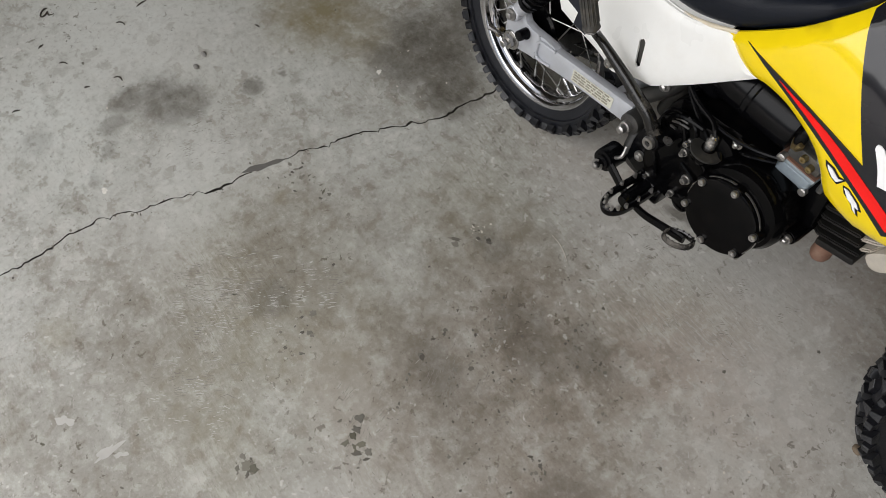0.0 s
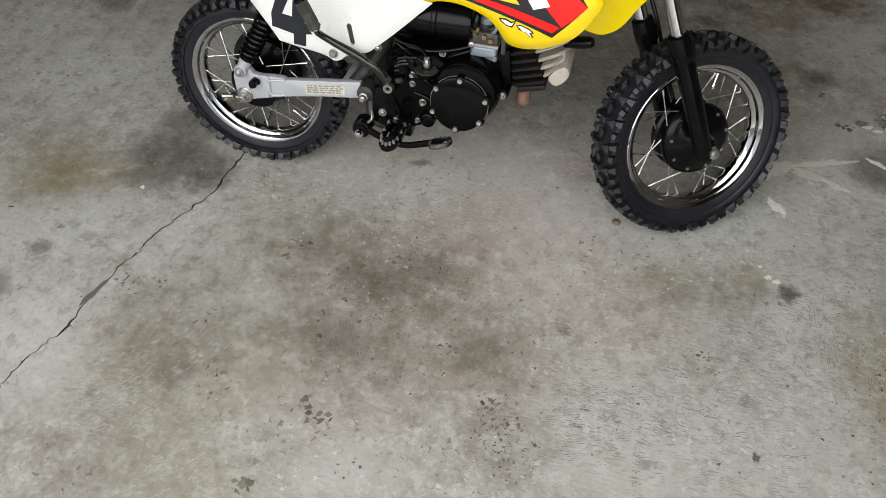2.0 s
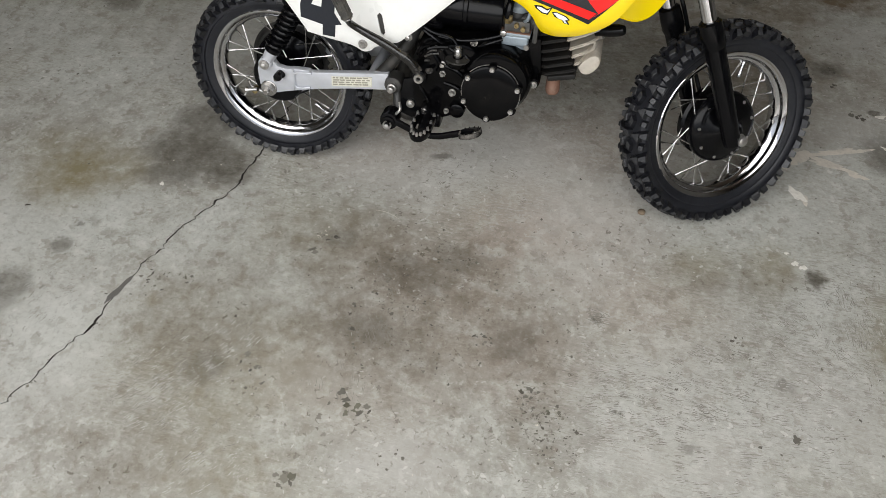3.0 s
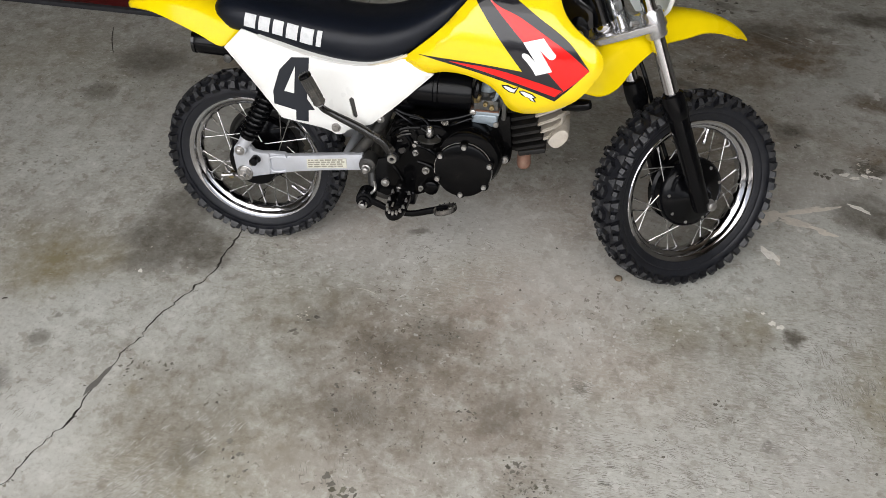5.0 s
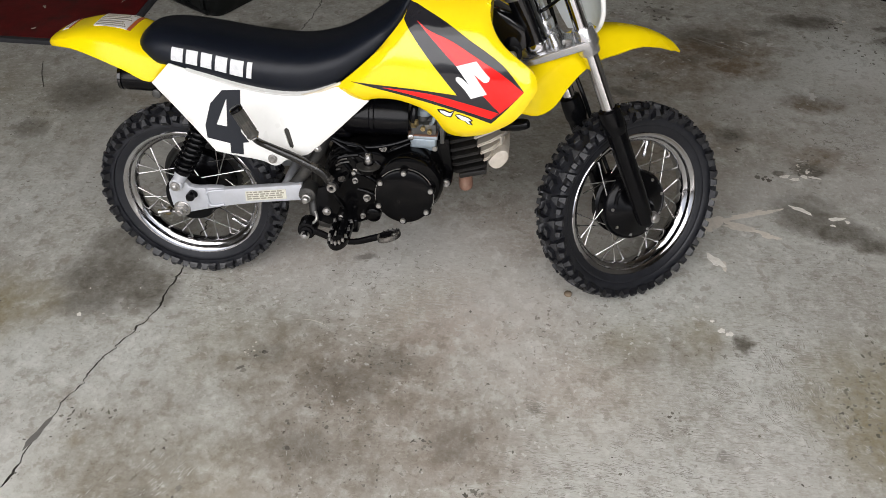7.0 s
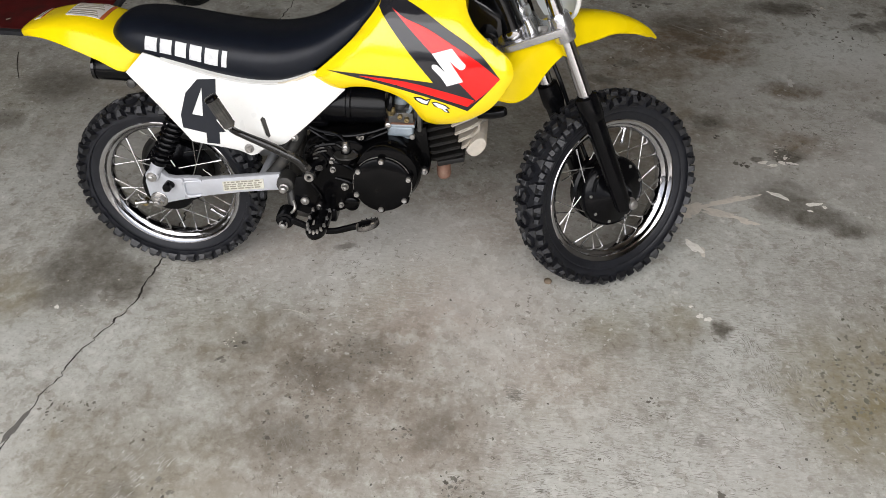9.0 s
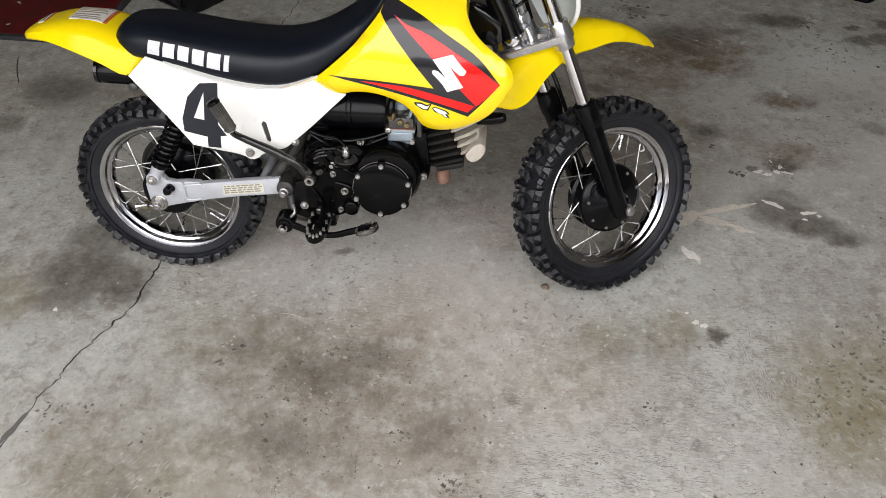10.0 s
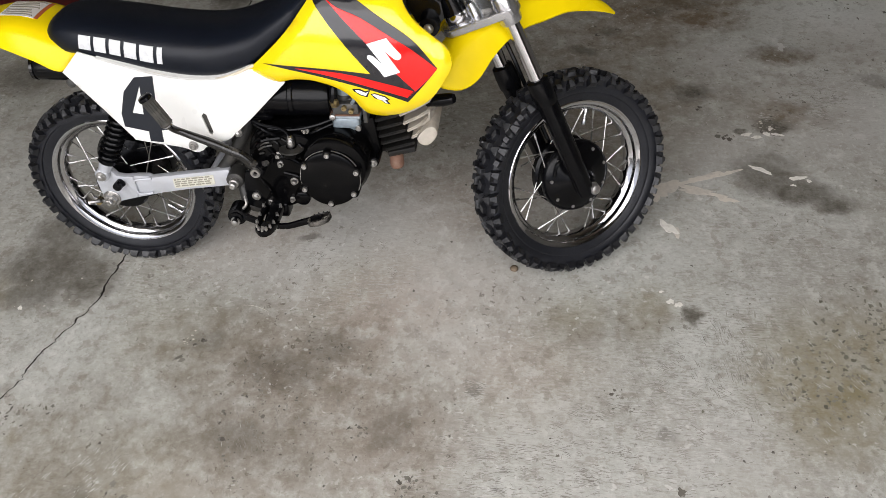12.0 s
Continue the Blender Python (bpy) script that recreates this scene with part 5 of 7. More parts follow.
for x, z in ((0.4335, 0.3145), (0.3925, 0.2940), (0.3885, 0.2500), (0.4310, 0.2225), (0.4725, 0.2420), (0.4800, 0.2830)):
    part("cover_lug", lathe([(0.0075, -0.1185), (0.0088, -0.116), (0.0088, -0.090)], (x, 0, z), seg=16), BLACK, cover, "", on_case)
    part("cover_screw", socket_bolt((x, -0.1195, z), 0.0048, 0.0034), STEEL, cover, "bright cross-head screw", on_case)
side_case = part("side_case", prism([tuple(map(float, p)) for p in curve_through([(0.290, 0.270), (0.305, 0.318), (0.340, 0.333), (0.385, 0.338), (0.405, 0.310), (0.392, 0.262), (0.392, 0.222), (0.362, 0.196), (0.328, 0.186), (0.300, 0.200), (0.288, 0.232)], 4, True)], -0.094, -0.070, 0.007), BLACK, bike, "black cast side case")
for pts in ([(0.322, -0.094, 0.318), (0.336, -0.096, 0.300), (0.333, -0.095, 0.284)], [(0.300, -0.094, 0.305), (0.318, -0.096, 0.326), (0.350, -0.094, 0.331)], [(0.345, -0.094, 0.296), (0.366, -0.095, 0.290), (0.384, -0.095, 0.276)]):
    part("cast_rib", tube(pts, 0.0038, 8), BLACK, side_case)
for x, z, r in ((0.341, 0.298, 0.0044), (0.393, 0.343, 0.0042), (0.342, 0.280, 0.0040), (0.361, 0.245, 0.0050), (0.310, 0.199, 0.0040), (0.319, 0.189, 0.0036), (0.277, 0.337, 0.0048), (0.503, 0.279, 0.0040), (0.296, 0.262, 0.0036), (0.402, 0.318, 0.0038), (0.352, 0.206, 0.0036)):
    part("case_screw", merge(socket_bolt((x, -0.097, z), r, 0.005), lathe([(r * 1.4, -0.096), (r * 1.5, -0.080)], (x, 0, z), seg=14)) if x < 0.5 and z < 0.33 else hexbolt((x, -0.088, z), r), STEEL, side_case)
part("inner_ring", merge(*[tube([(0.322 + 0.026 * math.cos(radians(a)), -0.0955, 0.306 + 0.026 * math.sin(radians(a))) for a in range(a0, a0 + 71, 14)], 0.0030, 7) for a0 in (10, 100, 190)]), BLACK, side_case)
for pts in ([(0.312, -0.0945, 0.316), (0.320, -0.0965, 0.322), (0.330, -0.0965, 0.324)], [(0.309, -0.0945, 0.308), (0.320, -0.0965, 0.315), (0.334, -0.0965, 0.318)], [(0.309, -0.0945, 0.300), (0.318, -0.0965, 0.303)]):
    part("cooling_slot", tube(pts, 0.0018, 6), FRAME, side_case, "thin worn casting edge")
for pts in ([(0.352, -0.0935, 0.330), (0.372, -0.0975, 0.318), (0.376, -0.0965, 0.300)], [(0.380, -0.0935, 0.320), (0.392, -0.0975, 0.312), (0.398, -0.0965, 0.322)], [(0.300, -0.0935, 0.250), (0.316, -0.0965, 0.226), (0.322, -0.0950, 0.205)], [(0.345, -0.0935, 0.262), (0.372, -0.0965, 0.255), (0.384, -0.0950, 0.236)]):
    part("cast_rib", tube(pts, 0.0030, 7), BLACK, side_case)
part("drain_plug", lathe([(0.010, -0.104), (0.0135, -0.102), (0.0145, -0.094), (0.0145, -0.080)], (0.372, 0, 0.212), seg=24), BLACK, side_case, "round black filler plug")
boss = part("cable_boss", lathe([(0.0175, 0.296), (0.0200, 0.301), (0.0200, 0.306), (0.0090, 0.309), (0.0090, 0.313)], (0.3680, -0.098, 0.006), "z", 24), BLACK, bike, "black cable boss on the engine case")
part("boss_flange", lathe([(0.0150, 0.306), (0.0215, 0.3065), (0.0215, 0.3095), (0.0120, 0.311)], (0.3680, -0.098, 0.006), "z", 24), FRAME, boss, "dusty brown flange")
part("adjuster", lathe([(0.0068, 0.312), (0.0072, 0.314), (0.0072, 0.324), (0.0058, 0.326), (0.0058, 0.331), (0.0034, 0.333)], (0.3680, -0.098, 0.006), "z", 12), STEEL, boss, "plated cable adjuster")
# inner structure of the engine, ahead of the case
part("engine_mount", prism([(0.445, 0.345), (0.505, 0.352), (0.512, 0.290), (0.480, 0.245)], -0.060, 0.060, 0.004), BLACK, bike, "black cylinder base")
part("base_lug", lathe([(0.009, -0.084), (0.010, -0.078), (0.010, -0.030)], (0.503, 0, 0.279), seg=16), BLACK, bike)

# cylinder with lengthwise fins, and the head
cyl = part("cylinder", lathe([(0.034, 0.490), (0.034, 0.560)], (0, 0, 0.318), "x", 28), FIN, bike, "finned black cylinder barrel")
for k in range(6):
    zl, xl, xr, w = 0.3520 - 0.0148 * k, 0.490 + 0.0031 * k, 0.5405 + 0.0061 * k, 0.060 - 0.002 * abs(k - 2.5)
    ol = [(xl, -w + 0.014), (xl + 0.014, -w + 0.002), (xr, -w), (xr, w), (xl + 0.014, w - 0.002), (xl, w - 0.014)]
    bm = bmesh.new()
    lo_ = [bm.verts.new((x, y, zl - 0.0030 + 0.325 * (x - xl))) for x, y in ol]
    hi_ = [bm.verts.new((x, y, zl + 0.0030 + 0.325 * (x - xl))) for x, y in ol]
    bm.faces.new(lo_)
    bm.faces.new(hi_)
    for i in range(6):
        bm.faces.new((lo_[i], lo_[(i + 1) % 6], hi_[(i + 1) % 6], hi_[i]))
    bmesh.ops.recalc_face_normals(bm, faces=bm.faces)
    bmesh.ops.bevel(bm, geom=bm.edges[:], offset=0.0016, segments=2, affect="EDGES")
    part("fin", bm, FIN, cyl)
hd = part("cylinder_head", lathe([(0.030, 0.560), (0.033, 0.585), (0.026, 0.597), (0.012, 0.602)], (0, 0, 0.328), "x", 28), HEAD, bike, "dusty bare aluminium cylinder head")
for k, reach in enumerate((0.600, 0.607, 0.603, 0.594, 0.5855)):
    xl, w = 0.5420 + 0.0061 * k, 0.060 - 0.002 * abs(k - 2)
    zl = 0.3520 - 0.0148 * k + 0.325 * 0.052
    ol = [(xl, -w), (xl + (reach - xl) * 0.55, -w + 0.004), (reach - 0.006, -w + 0.013), (reach, -w + 0.024), (reach, w - 0.024), (reach - 0.006, w - 0.013), (xl + (reach - xl) * 0.55, w - 0.004), (xl, w)]
    bm = bmesh.new()
    lo_ = [bm.verts.new((x, y, zl - 0.0032 + 0.42 * (x - xl))) for x, y in ol]
    hi_ = [bm.verts.new((x, y, zl + 0.0032 + 0.42 * (x - xl))) for x, y in ol]
    bm.faces.new(lo_)
    bm.faces.new(hi_)
    for i in range(8):
        bm.faces.new((lo_[i], lo_[(i + 1) % 8], hi_[(i + 1) % 8], hi_[i]))
    bmesh.ops.recalc_face_normals(bm, faces=bm.faces)
    bmesh.ops.bevel(bm, geom=bm.edges[:], offset=0.0018, segments=2, affect="EDGES")
    part("fin", bm, HEAD, hd)
COVER = [(0.5740, 0.3030), (0.5840, 0.2905), (0.5970, 0.2925), (0.6085, 0.3060), (0.6105, 0.3210), (0.6020, 0.3290), (0.5880, 0.3230)]
part("head_cover", prism([tuple(map(float, p)) for p in curve_through(COVER, 4, True)], -0.049, 0.045, 0.0065), HEAD, hd, "smooth pale alloy cover on the head")
part("spark_plug", tube([(0.596, -0.012, 0.345), (0.607, -0.018, 0.356)], 0.007, 8, bend=False), STEEL, hd, "spark plug")
part("plug_cap", tube([(0.594, -0.030, 0.366), (0.606, -0.034, 0.371), (0.618, -0.038, 0.374), (0.634, -0.042, 0.3785), (0.641, -0.044, 0.381)], [0.0085, 0.0105, 0.0110, 0.0100, 0.0075], 14), SATIN, bike, "black rubber spark plug cap")
part("plug_lead", tube([(0.597, -0.031, 0.367), (0.588, -0.030, 0.378), (0.575, -0.024, 0.400), (0.560, 0.0, 0.430)], 0.0034, 8), SATIN, bike, "black plug lead")
part("exhaust_stub", tube([(0.535, -0.036, 0.282), (0.5345, -0.037, 0.268), (0.535, -0.038, 0.250), (0.5355, -0.038, 0.2425)], [0.0118, 0.0122, 0.0130, 0.0112], 18), RUST, bike, "rusty copper-brown exhaust stub")
part("exhaust_flange", block((0.548, -0.024, 0.2830), (0.050, 0.068, 0.010), 0.003, Matrix.Rotation(radians(-14), 4, "Y")), FIN, bike, "dusty exhaust flange")
part("exhaust_pipe", tube([(0.540, -0.010, 0.280), (0.520, 0.030, 0.265), (0.440, 0.075, 0.290), (0.330, 0.070, 0.390), (0.200, 0.030, 0.410), (0.060, -0.012, 0.420), (0.0, -0.020, 0.426)], 0.013, 12), FRAME, bike, "dull steel exhaust pipe")
muf = part("muffler", tube([(0.060, -0.022, 0.430), (-0.020, -0.030, 0.430), (-0.066, -0.034, 0.432), (-0.078, -0.035, 0.4325)], [0.0235, 0.0235, 0.0225, 0.0190], 24, bend=False), SATIN, bike, "black muffler tail under the mudguard")
part("muffler_lug", lathe([(0.0035, -0.054), (0.0080, -0.052), (0.0080, -0.030)], (-0.012, 0, 0.409), seg=16), CARB_BODY, muf, "dull mounting lug")
part("muffler_rim", tube([(-0.0720, -0.0345, 0.4322), (-0.0775, -0.035, 0.4325)], [0.0228, 0.0222], 24, bend=False), GLOSS, muf, "rolled black end rim")

# air cleaner and carburettor
air = part("air_cleaner", lathe([(0.020, 0.318), (0.031, 0.321), (0.0345, 0.326), (0.0345, 0.368), (0.0365, 0.370), (0.0365, 0.376), (0.0345, 0.378), (0.0345, 0.430), (0.032, 0.436), (0.018, 0.437)], (0, -0.046, 0.387), "x", 36), SATIN, bike, "black plastic air cleaner canister")
part("air_box", block((0.290, -0.020, 0.385), (0.090, 0.100, 0.075), 0.010, seg=3), SATIN, bike, "black plastic air box behind the panel")
carb = part("carburettor", merge(block((0.4625, -0.052, 0.372), (0.044, 0.044, 0.026), 0.004), lathe([(0.014, 0.430), (0.017, 0.434), (0.017, 0.492)], (0, -0.046, 0.376), "x", 20), lathe([(0.014, 0.378), (0.015, 0.384), (0.015, 0.402), (0.010, 0.410)], (0.458, -0.048, 0), "z", 20)), CARB_BODY, bike, "grey alloy carburettor with brass screws")
part("float_bowl", merge(block((0.461, -0.053, 0.3500), (0.046, 0.048, 0.020), 0.005, seg=3), block((0.461, -0.053, 0.3620), (0.052, 0.053, 0.006), 0.002), block((0.470, -0.053, 0.3370), (0.024, 0.030, 0.012), 0.004)), CARB, carb, "blue-grey float bowl")
part("bowl_screw", lathe([(0.004, -0.083), (0.0055, -0.082), (0.0055, -0.074)], (0.441, 0, 0.3630), seg=10), STEEL, carb)
part("bowl_screw", lathe([(0.004, -0.081), (0.0050, -0.080), (0.0050, -0.074)], (0.482, 0, 0.3420), seg=10), STEEL, carb)
for x, z in ((0.4615, 0.3790), (0.4730, 0.3735)):
    part("idle_screw", lathe([(0.0014, -0.0790), (0.0020, -0.0805), (0.0040, -0.0805), (0.0044, -0.079), (0.0044, -0.070)], (x, 0, z), seg=12), BRASS, carb, "brass adjusting screw")
part("fuel_elbow", tube([(0.446, -0.072, 0.385), (0.446, -0.076, 0.398), (0.448, -0.070, 0.416), (0.455, -0.050, 0.430)], [0.0065, 0.007, 0.006, 0.006], 10), SATIN, bike, "black rubber fuel hose")
part("hose_fitting", tube([(0.446, -0.073, 0.383), (0.446, -0.0755, 0.392)], [0.0078, 0.0078], 6, bend=False), BRASS, carb, "brass hose nut")
part("bowl_gasket", block((0.461, -0.053, 0.3655), (0.050, 0.051, 0.0018), 0), RUST, carb, "brown gasket edge")
part("top_cap", lathe([(0.0165, 0.396), (0.0175, 0.398), (0.0175, 0.406), (0.012, 0.412)], (0.462, -0.050, 0), "z", 18), CARB, carb, "grey slide cap")
part("vent_pipe", tube([(0.474, -0.070, 0.385), (0.479, -0.078, 0.392), (0.482, -0.076, 0.404)], 0.0030, 8), CARB, carb)
part("drain_screw", tube([(0.470, -0.060, 0.334), (0.470, -0.064, 0.327)], 0.0042, 6, bend=False), BRASS, carb)
part("choke_lever", tube([(0.449, -0.074, 0.383), (0.449, -0.082, 0.388), (0.452, -0.084, 0.398)], 0.0030, 8), BRASS, carb)
part("intake_flange", block((0.494, -0.046, 0.372), (0.008, 0.050, 0.050), 0.003), CARB_BODY, bike, "dirty alloy intake flange")
for pts, r in (
    ([(0.368, -0.098, 0.337), (0.354, -0.092, 0.348), (0.318, -0.085, 0.352), (0.280, -0.070, 0.365)], 0.0030),
    ([(0.330, -0.086, 0.346), (0.370, -0.090, 0.345), (0.410, -0.088, 0.352), (0.440, -0.080, 0.360)], 0.0028),
    ([(0.440, -0.080, 0.352), (0.410, -0.094, 0.344), (0.395, -0.080, 0.330)], 0.0026),
    ([(0.300, -0.076, 0.350), (0.330, -0.088, 0.338), (0.352, -0.086, 0.322)], 0.0030),
    ([(0.600, -0.030, 0.420), (0.560, -0.040, 0.400), (0.500, -0.060, 0.392), (0.470, -0.055, 0.405)], 0.0026),
):
    part("cable", tube(pts, r, 8), SATIN, bike, "thin black control cable")

# frame
for pts, r in (
    ([(0.640, 0, 0.540), (0.560, 0, 0.520), (0.440, 0, 0.480), (0.330, 0, 0.425), (0.275, 0, 0.360), (0.262, 0, 0.300), (0.250, 0, 0.215)], 0.0150),
    ([(0.212, -0.050, 0.232), (0.236, -0.052, 0.262), (0.268, -0.052, 0.306), (0.285, -0.045, 0.345)], 0.0110),
    ([(0.212, 0.050, 0.232), (0.236, 0.052, 0.262), (0.268, 0.052, 0.306), (0.285, 0.045, 0.345)], 0.0110),
    ([(0.300, -0.050, 0.400), (0.200, -0.055, 0.420), (0.080, -0.055, 0.425), (0.020, -0.045, 0.440)], 0.0100),
    ([(0.300, 0.050, 0.400), (0.200, 0.055, 0.420), (0.080, 0.055, 0.425), (0.020, 0.045, 0.440)], 0.0100),
    ([(0.250, -0.045, 0.225), (0.252, -0.058, 0.200), (0.262, -0.070, 0.175), (0.300, -0.060, 0.160)], 0.0100),
    ([(0.250, 0.045, 0.225), (0.252, 0.058, 0.200), (0.262, 0.070, 0.175), (0.300, 0.060, 0.160)], 0.0100),
):
    part("frame_tube", tube(pts, r, 14), FRAME, bike, "dull black steel frame tube")
part("frame_gusset", prism([(0.572, 0.575), (0.600, 0.560), (0.625, 0.540), (0.630, 0.512), (0.612, 0.494), (0.585, 0.505), (0.570, 0.535)], -0.030, 0.030, 0.004), GLOSS, bike, "black frame gusset behind the head tube")
part("gusset_lug", lathe([(0.008, -0.052), (0.016, -0.050), (0.017, -0.044), (0.017, -0.028)], (0.606, 0, 0.506), seg=20), SATIN, bike)
part("gusset_bolt", hexbolt((0.606, -0.053, 0.506), 0.0050, 0.005), STEEL, bike)
part("bridge_plate", prism([(0.262, 0.218), (0.262, 0.180), (0.284, 0.172), (0.312, 0.186), (0.300, 0.226), (0.286, 0.255), (0.268, 0.250)], -0.080, -0.072, 0.002), SATIN, bike, "black pivot bracket plate")
part("bracket_bolt", hexbolt((0.282, -0.084, 0.203), 0.0050, 0.005), STEEL, bike, "plated hexagon bolt")

# swinging arm, shocks, chain adjusters
ARM = [(-0.018, 0.190), (-0.020, 0.222), (-0.012, 0.244), (0.002, 0.251), (0.014, 0.244), (0.022, 0.233), (0.036, 0.2305), (0.060, 0.2330), (0.082, 0.2330), (0.086, 0.2300), (0.160, 0.2400), (0.236, 0.2500), (0.236, 0.2160), (0.160, 0.2065), (0.100, 0.1965), (0.056, 0.1865), (0.030, 0.1800), (0.008, 0.1740), (-0.008, 0.1770)]
for side in (-1, 1):
    y0, y1 = (-0.070, -0.056) if side < 0 else (0.064, 0.078)
    arm = part("swing_arm", prism(ARM, y0, y1, 0.0035), SILVER, bike, "silver painted swing arm with a faded label" if side < 0 else "silver painted swing arm")
    out_y = y0 if side < 0 else y1
    part("arm_boss", lathe([(0.0120, out_y + side * 0.012), (0.0155, out_y + side * 0.010), (0.0165, out_y), (0.0165, out_y - side * 0.020)], (0.247, 0, 0.2330), seg=24), FRAME, arm, "dark rubber-bushed pivot boss")
    part("pivot_nut", merge(lathe([(0.0040, out_y + side * 0.030), (0.0062, out_y + side * 0.028), (0.0062, out_y + side * 0.020), (0.0086, out_y + side * 0.019), (0.0086, out_y + side * 0.011)], (0.247, 0, 0.2320), seg=12)), STEEL, arm, "plated pivot nut")
    part("axle_washer", lathe([(0.0150, out_y + side * 0.0030), (0.0160, out_y + side * 0.0022), (0.0160, out_y - side * 0.002)], (0, 0, AXLE), seg=28), STEEL, arm)
    part("axle_nut", lathe([(0.0050, out_y + side * 0.020), (0.0062, out_y + side * 0.019), (0.0062, out_y + side * 0.012), (0.0115, out_y + side * 0.011), (0.0120, out_y + side * 0.003)], (0, 0, AXLE), seg=6), STEEL, arm, "plated steel axle nut")
    part("arm_weld", tube([(0.052, out_y + side * 0.001, 0.232), (0.054, out_y + side * 0.002, 0.210), (0.050, out_y + side * 0.001, 0.188)], 0.0020, 6), SILVER, arm)
    # shock absorber
    ys = out_y + side * 0.003
    lowp, topp = Vector((0.001, ys, 0.240)), Vector((0.090, ys * 0.80, 0.400))
    way = (topp - lowp)
    shock = part("shock_absorber", tube([lowp + way * s for s in (0.16, 0.20, 0.21, 0.9)], [0.0160, 0.0160, 0.0120, 0.0120], 18, bend=False), SATIN, bike, "black coil-over rear shock absorber")
    turns, coil = 11, []
    wn_ = way.normalized()
    sx = Vector((0, 1, 0))
    sy = wn_.cross(sx)
    for k in range(turns * 10 + 1):
        a = 2 * math.pi * k / 10
        coil.append(lowp + way * (0.22 + 0.66 * k / (turns * 10)) + (sx * math.cos(a) + sy * math.sin(a)) * 0.0165)
    part("spring", tube([tuple(c) for c in coil], 0.0031, 7, bend=False), SATIN, shock, "black coil spring")
    part("clevis", merge(tube([lowp + way * 0.18, lowp + way * 0.05], [0.0135, 0.0110], 14, bend=False), lathe([(0.0105, ys + side * 0.010), (0.0125, ys + side * 0.008), (0.0125, ys - side * 0.008)], (lowp.x, 0, lowp.z), seg=20)), SILVER, shock, "silver lower shock eye")
    part("shock_nut", hexbolt((lowp.x, ys - 0.011, lowp.z), 0.0060, 0.008) if side < 0 else lathe([(0.006, ys + 0.018), (0.006, ys + 0.008)], (lowp.x, 0, lowp.z), seg=6), STEEL, shock, "plated shock nut")
    part("adjuster", tube([(-0.022, out_y + side * 0.004, 0.180), (-0.040, out_y + side * 0.003, 0.176), (-0.046, out_y + side * 0.003, 0.175)], [0.0040, 0.0040, 0.0060], 8, bend=False), STEEL, arm, "chain adjuster bolt")
    if side < 0:
        lab = part("arm_label", prism([(0.127, 0.2085), (0.127, 0.2285), (0.205, 0.2385), (0.205, 0.2185)], -0.0712, -0.0695, 0), PAPER, arm, "faded yellowed label with worn print")
        prnt = random.Random(17)
        for k in range(4):
            x = 0.130
            while x < 0.196:
                x1 = min(x + prnt.uniform(0.004, 0.013), 0.2015)
                z0 = 0.2116 + 0.0045 * k - 0.127 * 0.128
                part("print_bar", prism([(x, z0 + 0.128 * x), (x, z0 + 0.0024 + 0.128 * x), (x1, z0 + 0.0024 + 0.128 * x1), (x1, z0 + 0.128 * x1)], -0.0718, -0.0710, 0), INK, lab)
                x = x1 + prnt.uniform(0.0015, 0.003)
        part("bump_stop", merge(lathe([(0.0050, -0.088), (0.0078, -0.087), (0.0082, -0.084), (0.0075, -0.066)], (0.026, 0, 0.2190), seg=18)), SATIN, arm, "short black rubber stop")
        part("plate_screw", socket_bolt((0.016, -0.072, 0.2060), 0.0042, 0.003), STEEL, arm)
        part("tube_end", merge(tube([(0.088, -0.0712, 0.2290), (0.060, -0.0722, 0.2265), (0.053, -0.0725, 0.2200)], 0.0024, 8), tube([(0.084, -0.0712, 0.1985), (0.060, -0.0722, 0.1950), (0.053, -0.0725, 0.2020)], 0.0024, 8)), SILVER, arm)
        lever = part("brake_arm", tube([(0.018, -0.062, 0.212), (0.024, -0.074, 0.216), (0.034, -0.078, 0.222)], [0.0065, 0.0070, 0.0060], 12), SATIN, bike, "black brake arm end")
        part("brake_rod_nut", tube([(-0.030, -0.060, 0.174), (-0.030, -0.072, 0.174)], 0.0065, 8, bend=False), BRASS, bike, "brass brake rod wing nut")
        part("rod_clip", tube([(-0.014, -0.064, 0.170), (-0.036, -0.066, 0.180), (-0.042, -0.066, 0.192)], 0.0030, 8), STEEL, bike)
    part("arm_cross", tube([(0.200, 0, 0.229), (0.200, side * 0.060, 0.229)], 0.011, 12, bend=False), SILVER, arm)
chain = [(0.075 * math.cos(radians(a)), AXLE + 0.075 * math.sin(radians(a))) for a in range(95, 266, 17)] + [(0.280, 0.212), (0.303, 0.232), (0.280, 0.258)]
part("chain", tube([(x, 0.056, z) for x, z in chain + chain[:1]], 0.0055, 6, n=3), FRAME, bike, "dark greasy drive chain")

# kick starter
kick = part("kick_lever", tube([(0.3035, -0.100, 0.279), (0.2990, -0.110, 0.288), (0.2853, -0.114, 0.3075), (0.2640, -0.117, 0.3215), (0.2411, -0.120, 0.3360), (0.2009, -0.124, 0.3570), (0.1860, -0.131, 0.3700), (0.1850, -0.143, 0.3850)], [0.0100, 0.0095, 0.0085, 0.0082, 0.0076, 0.0062, 0.0060, 0.0058], 12), LEVER, bike, "worn black steel kick-start lever")
part("kick_boss", lathe([(0.0060, -0.118), (0.0125, -0.116), (0.0140, -0.111), (0.0140, -0.094)], (0.304, 0, 0.277), seg=24), SATIN, kick)
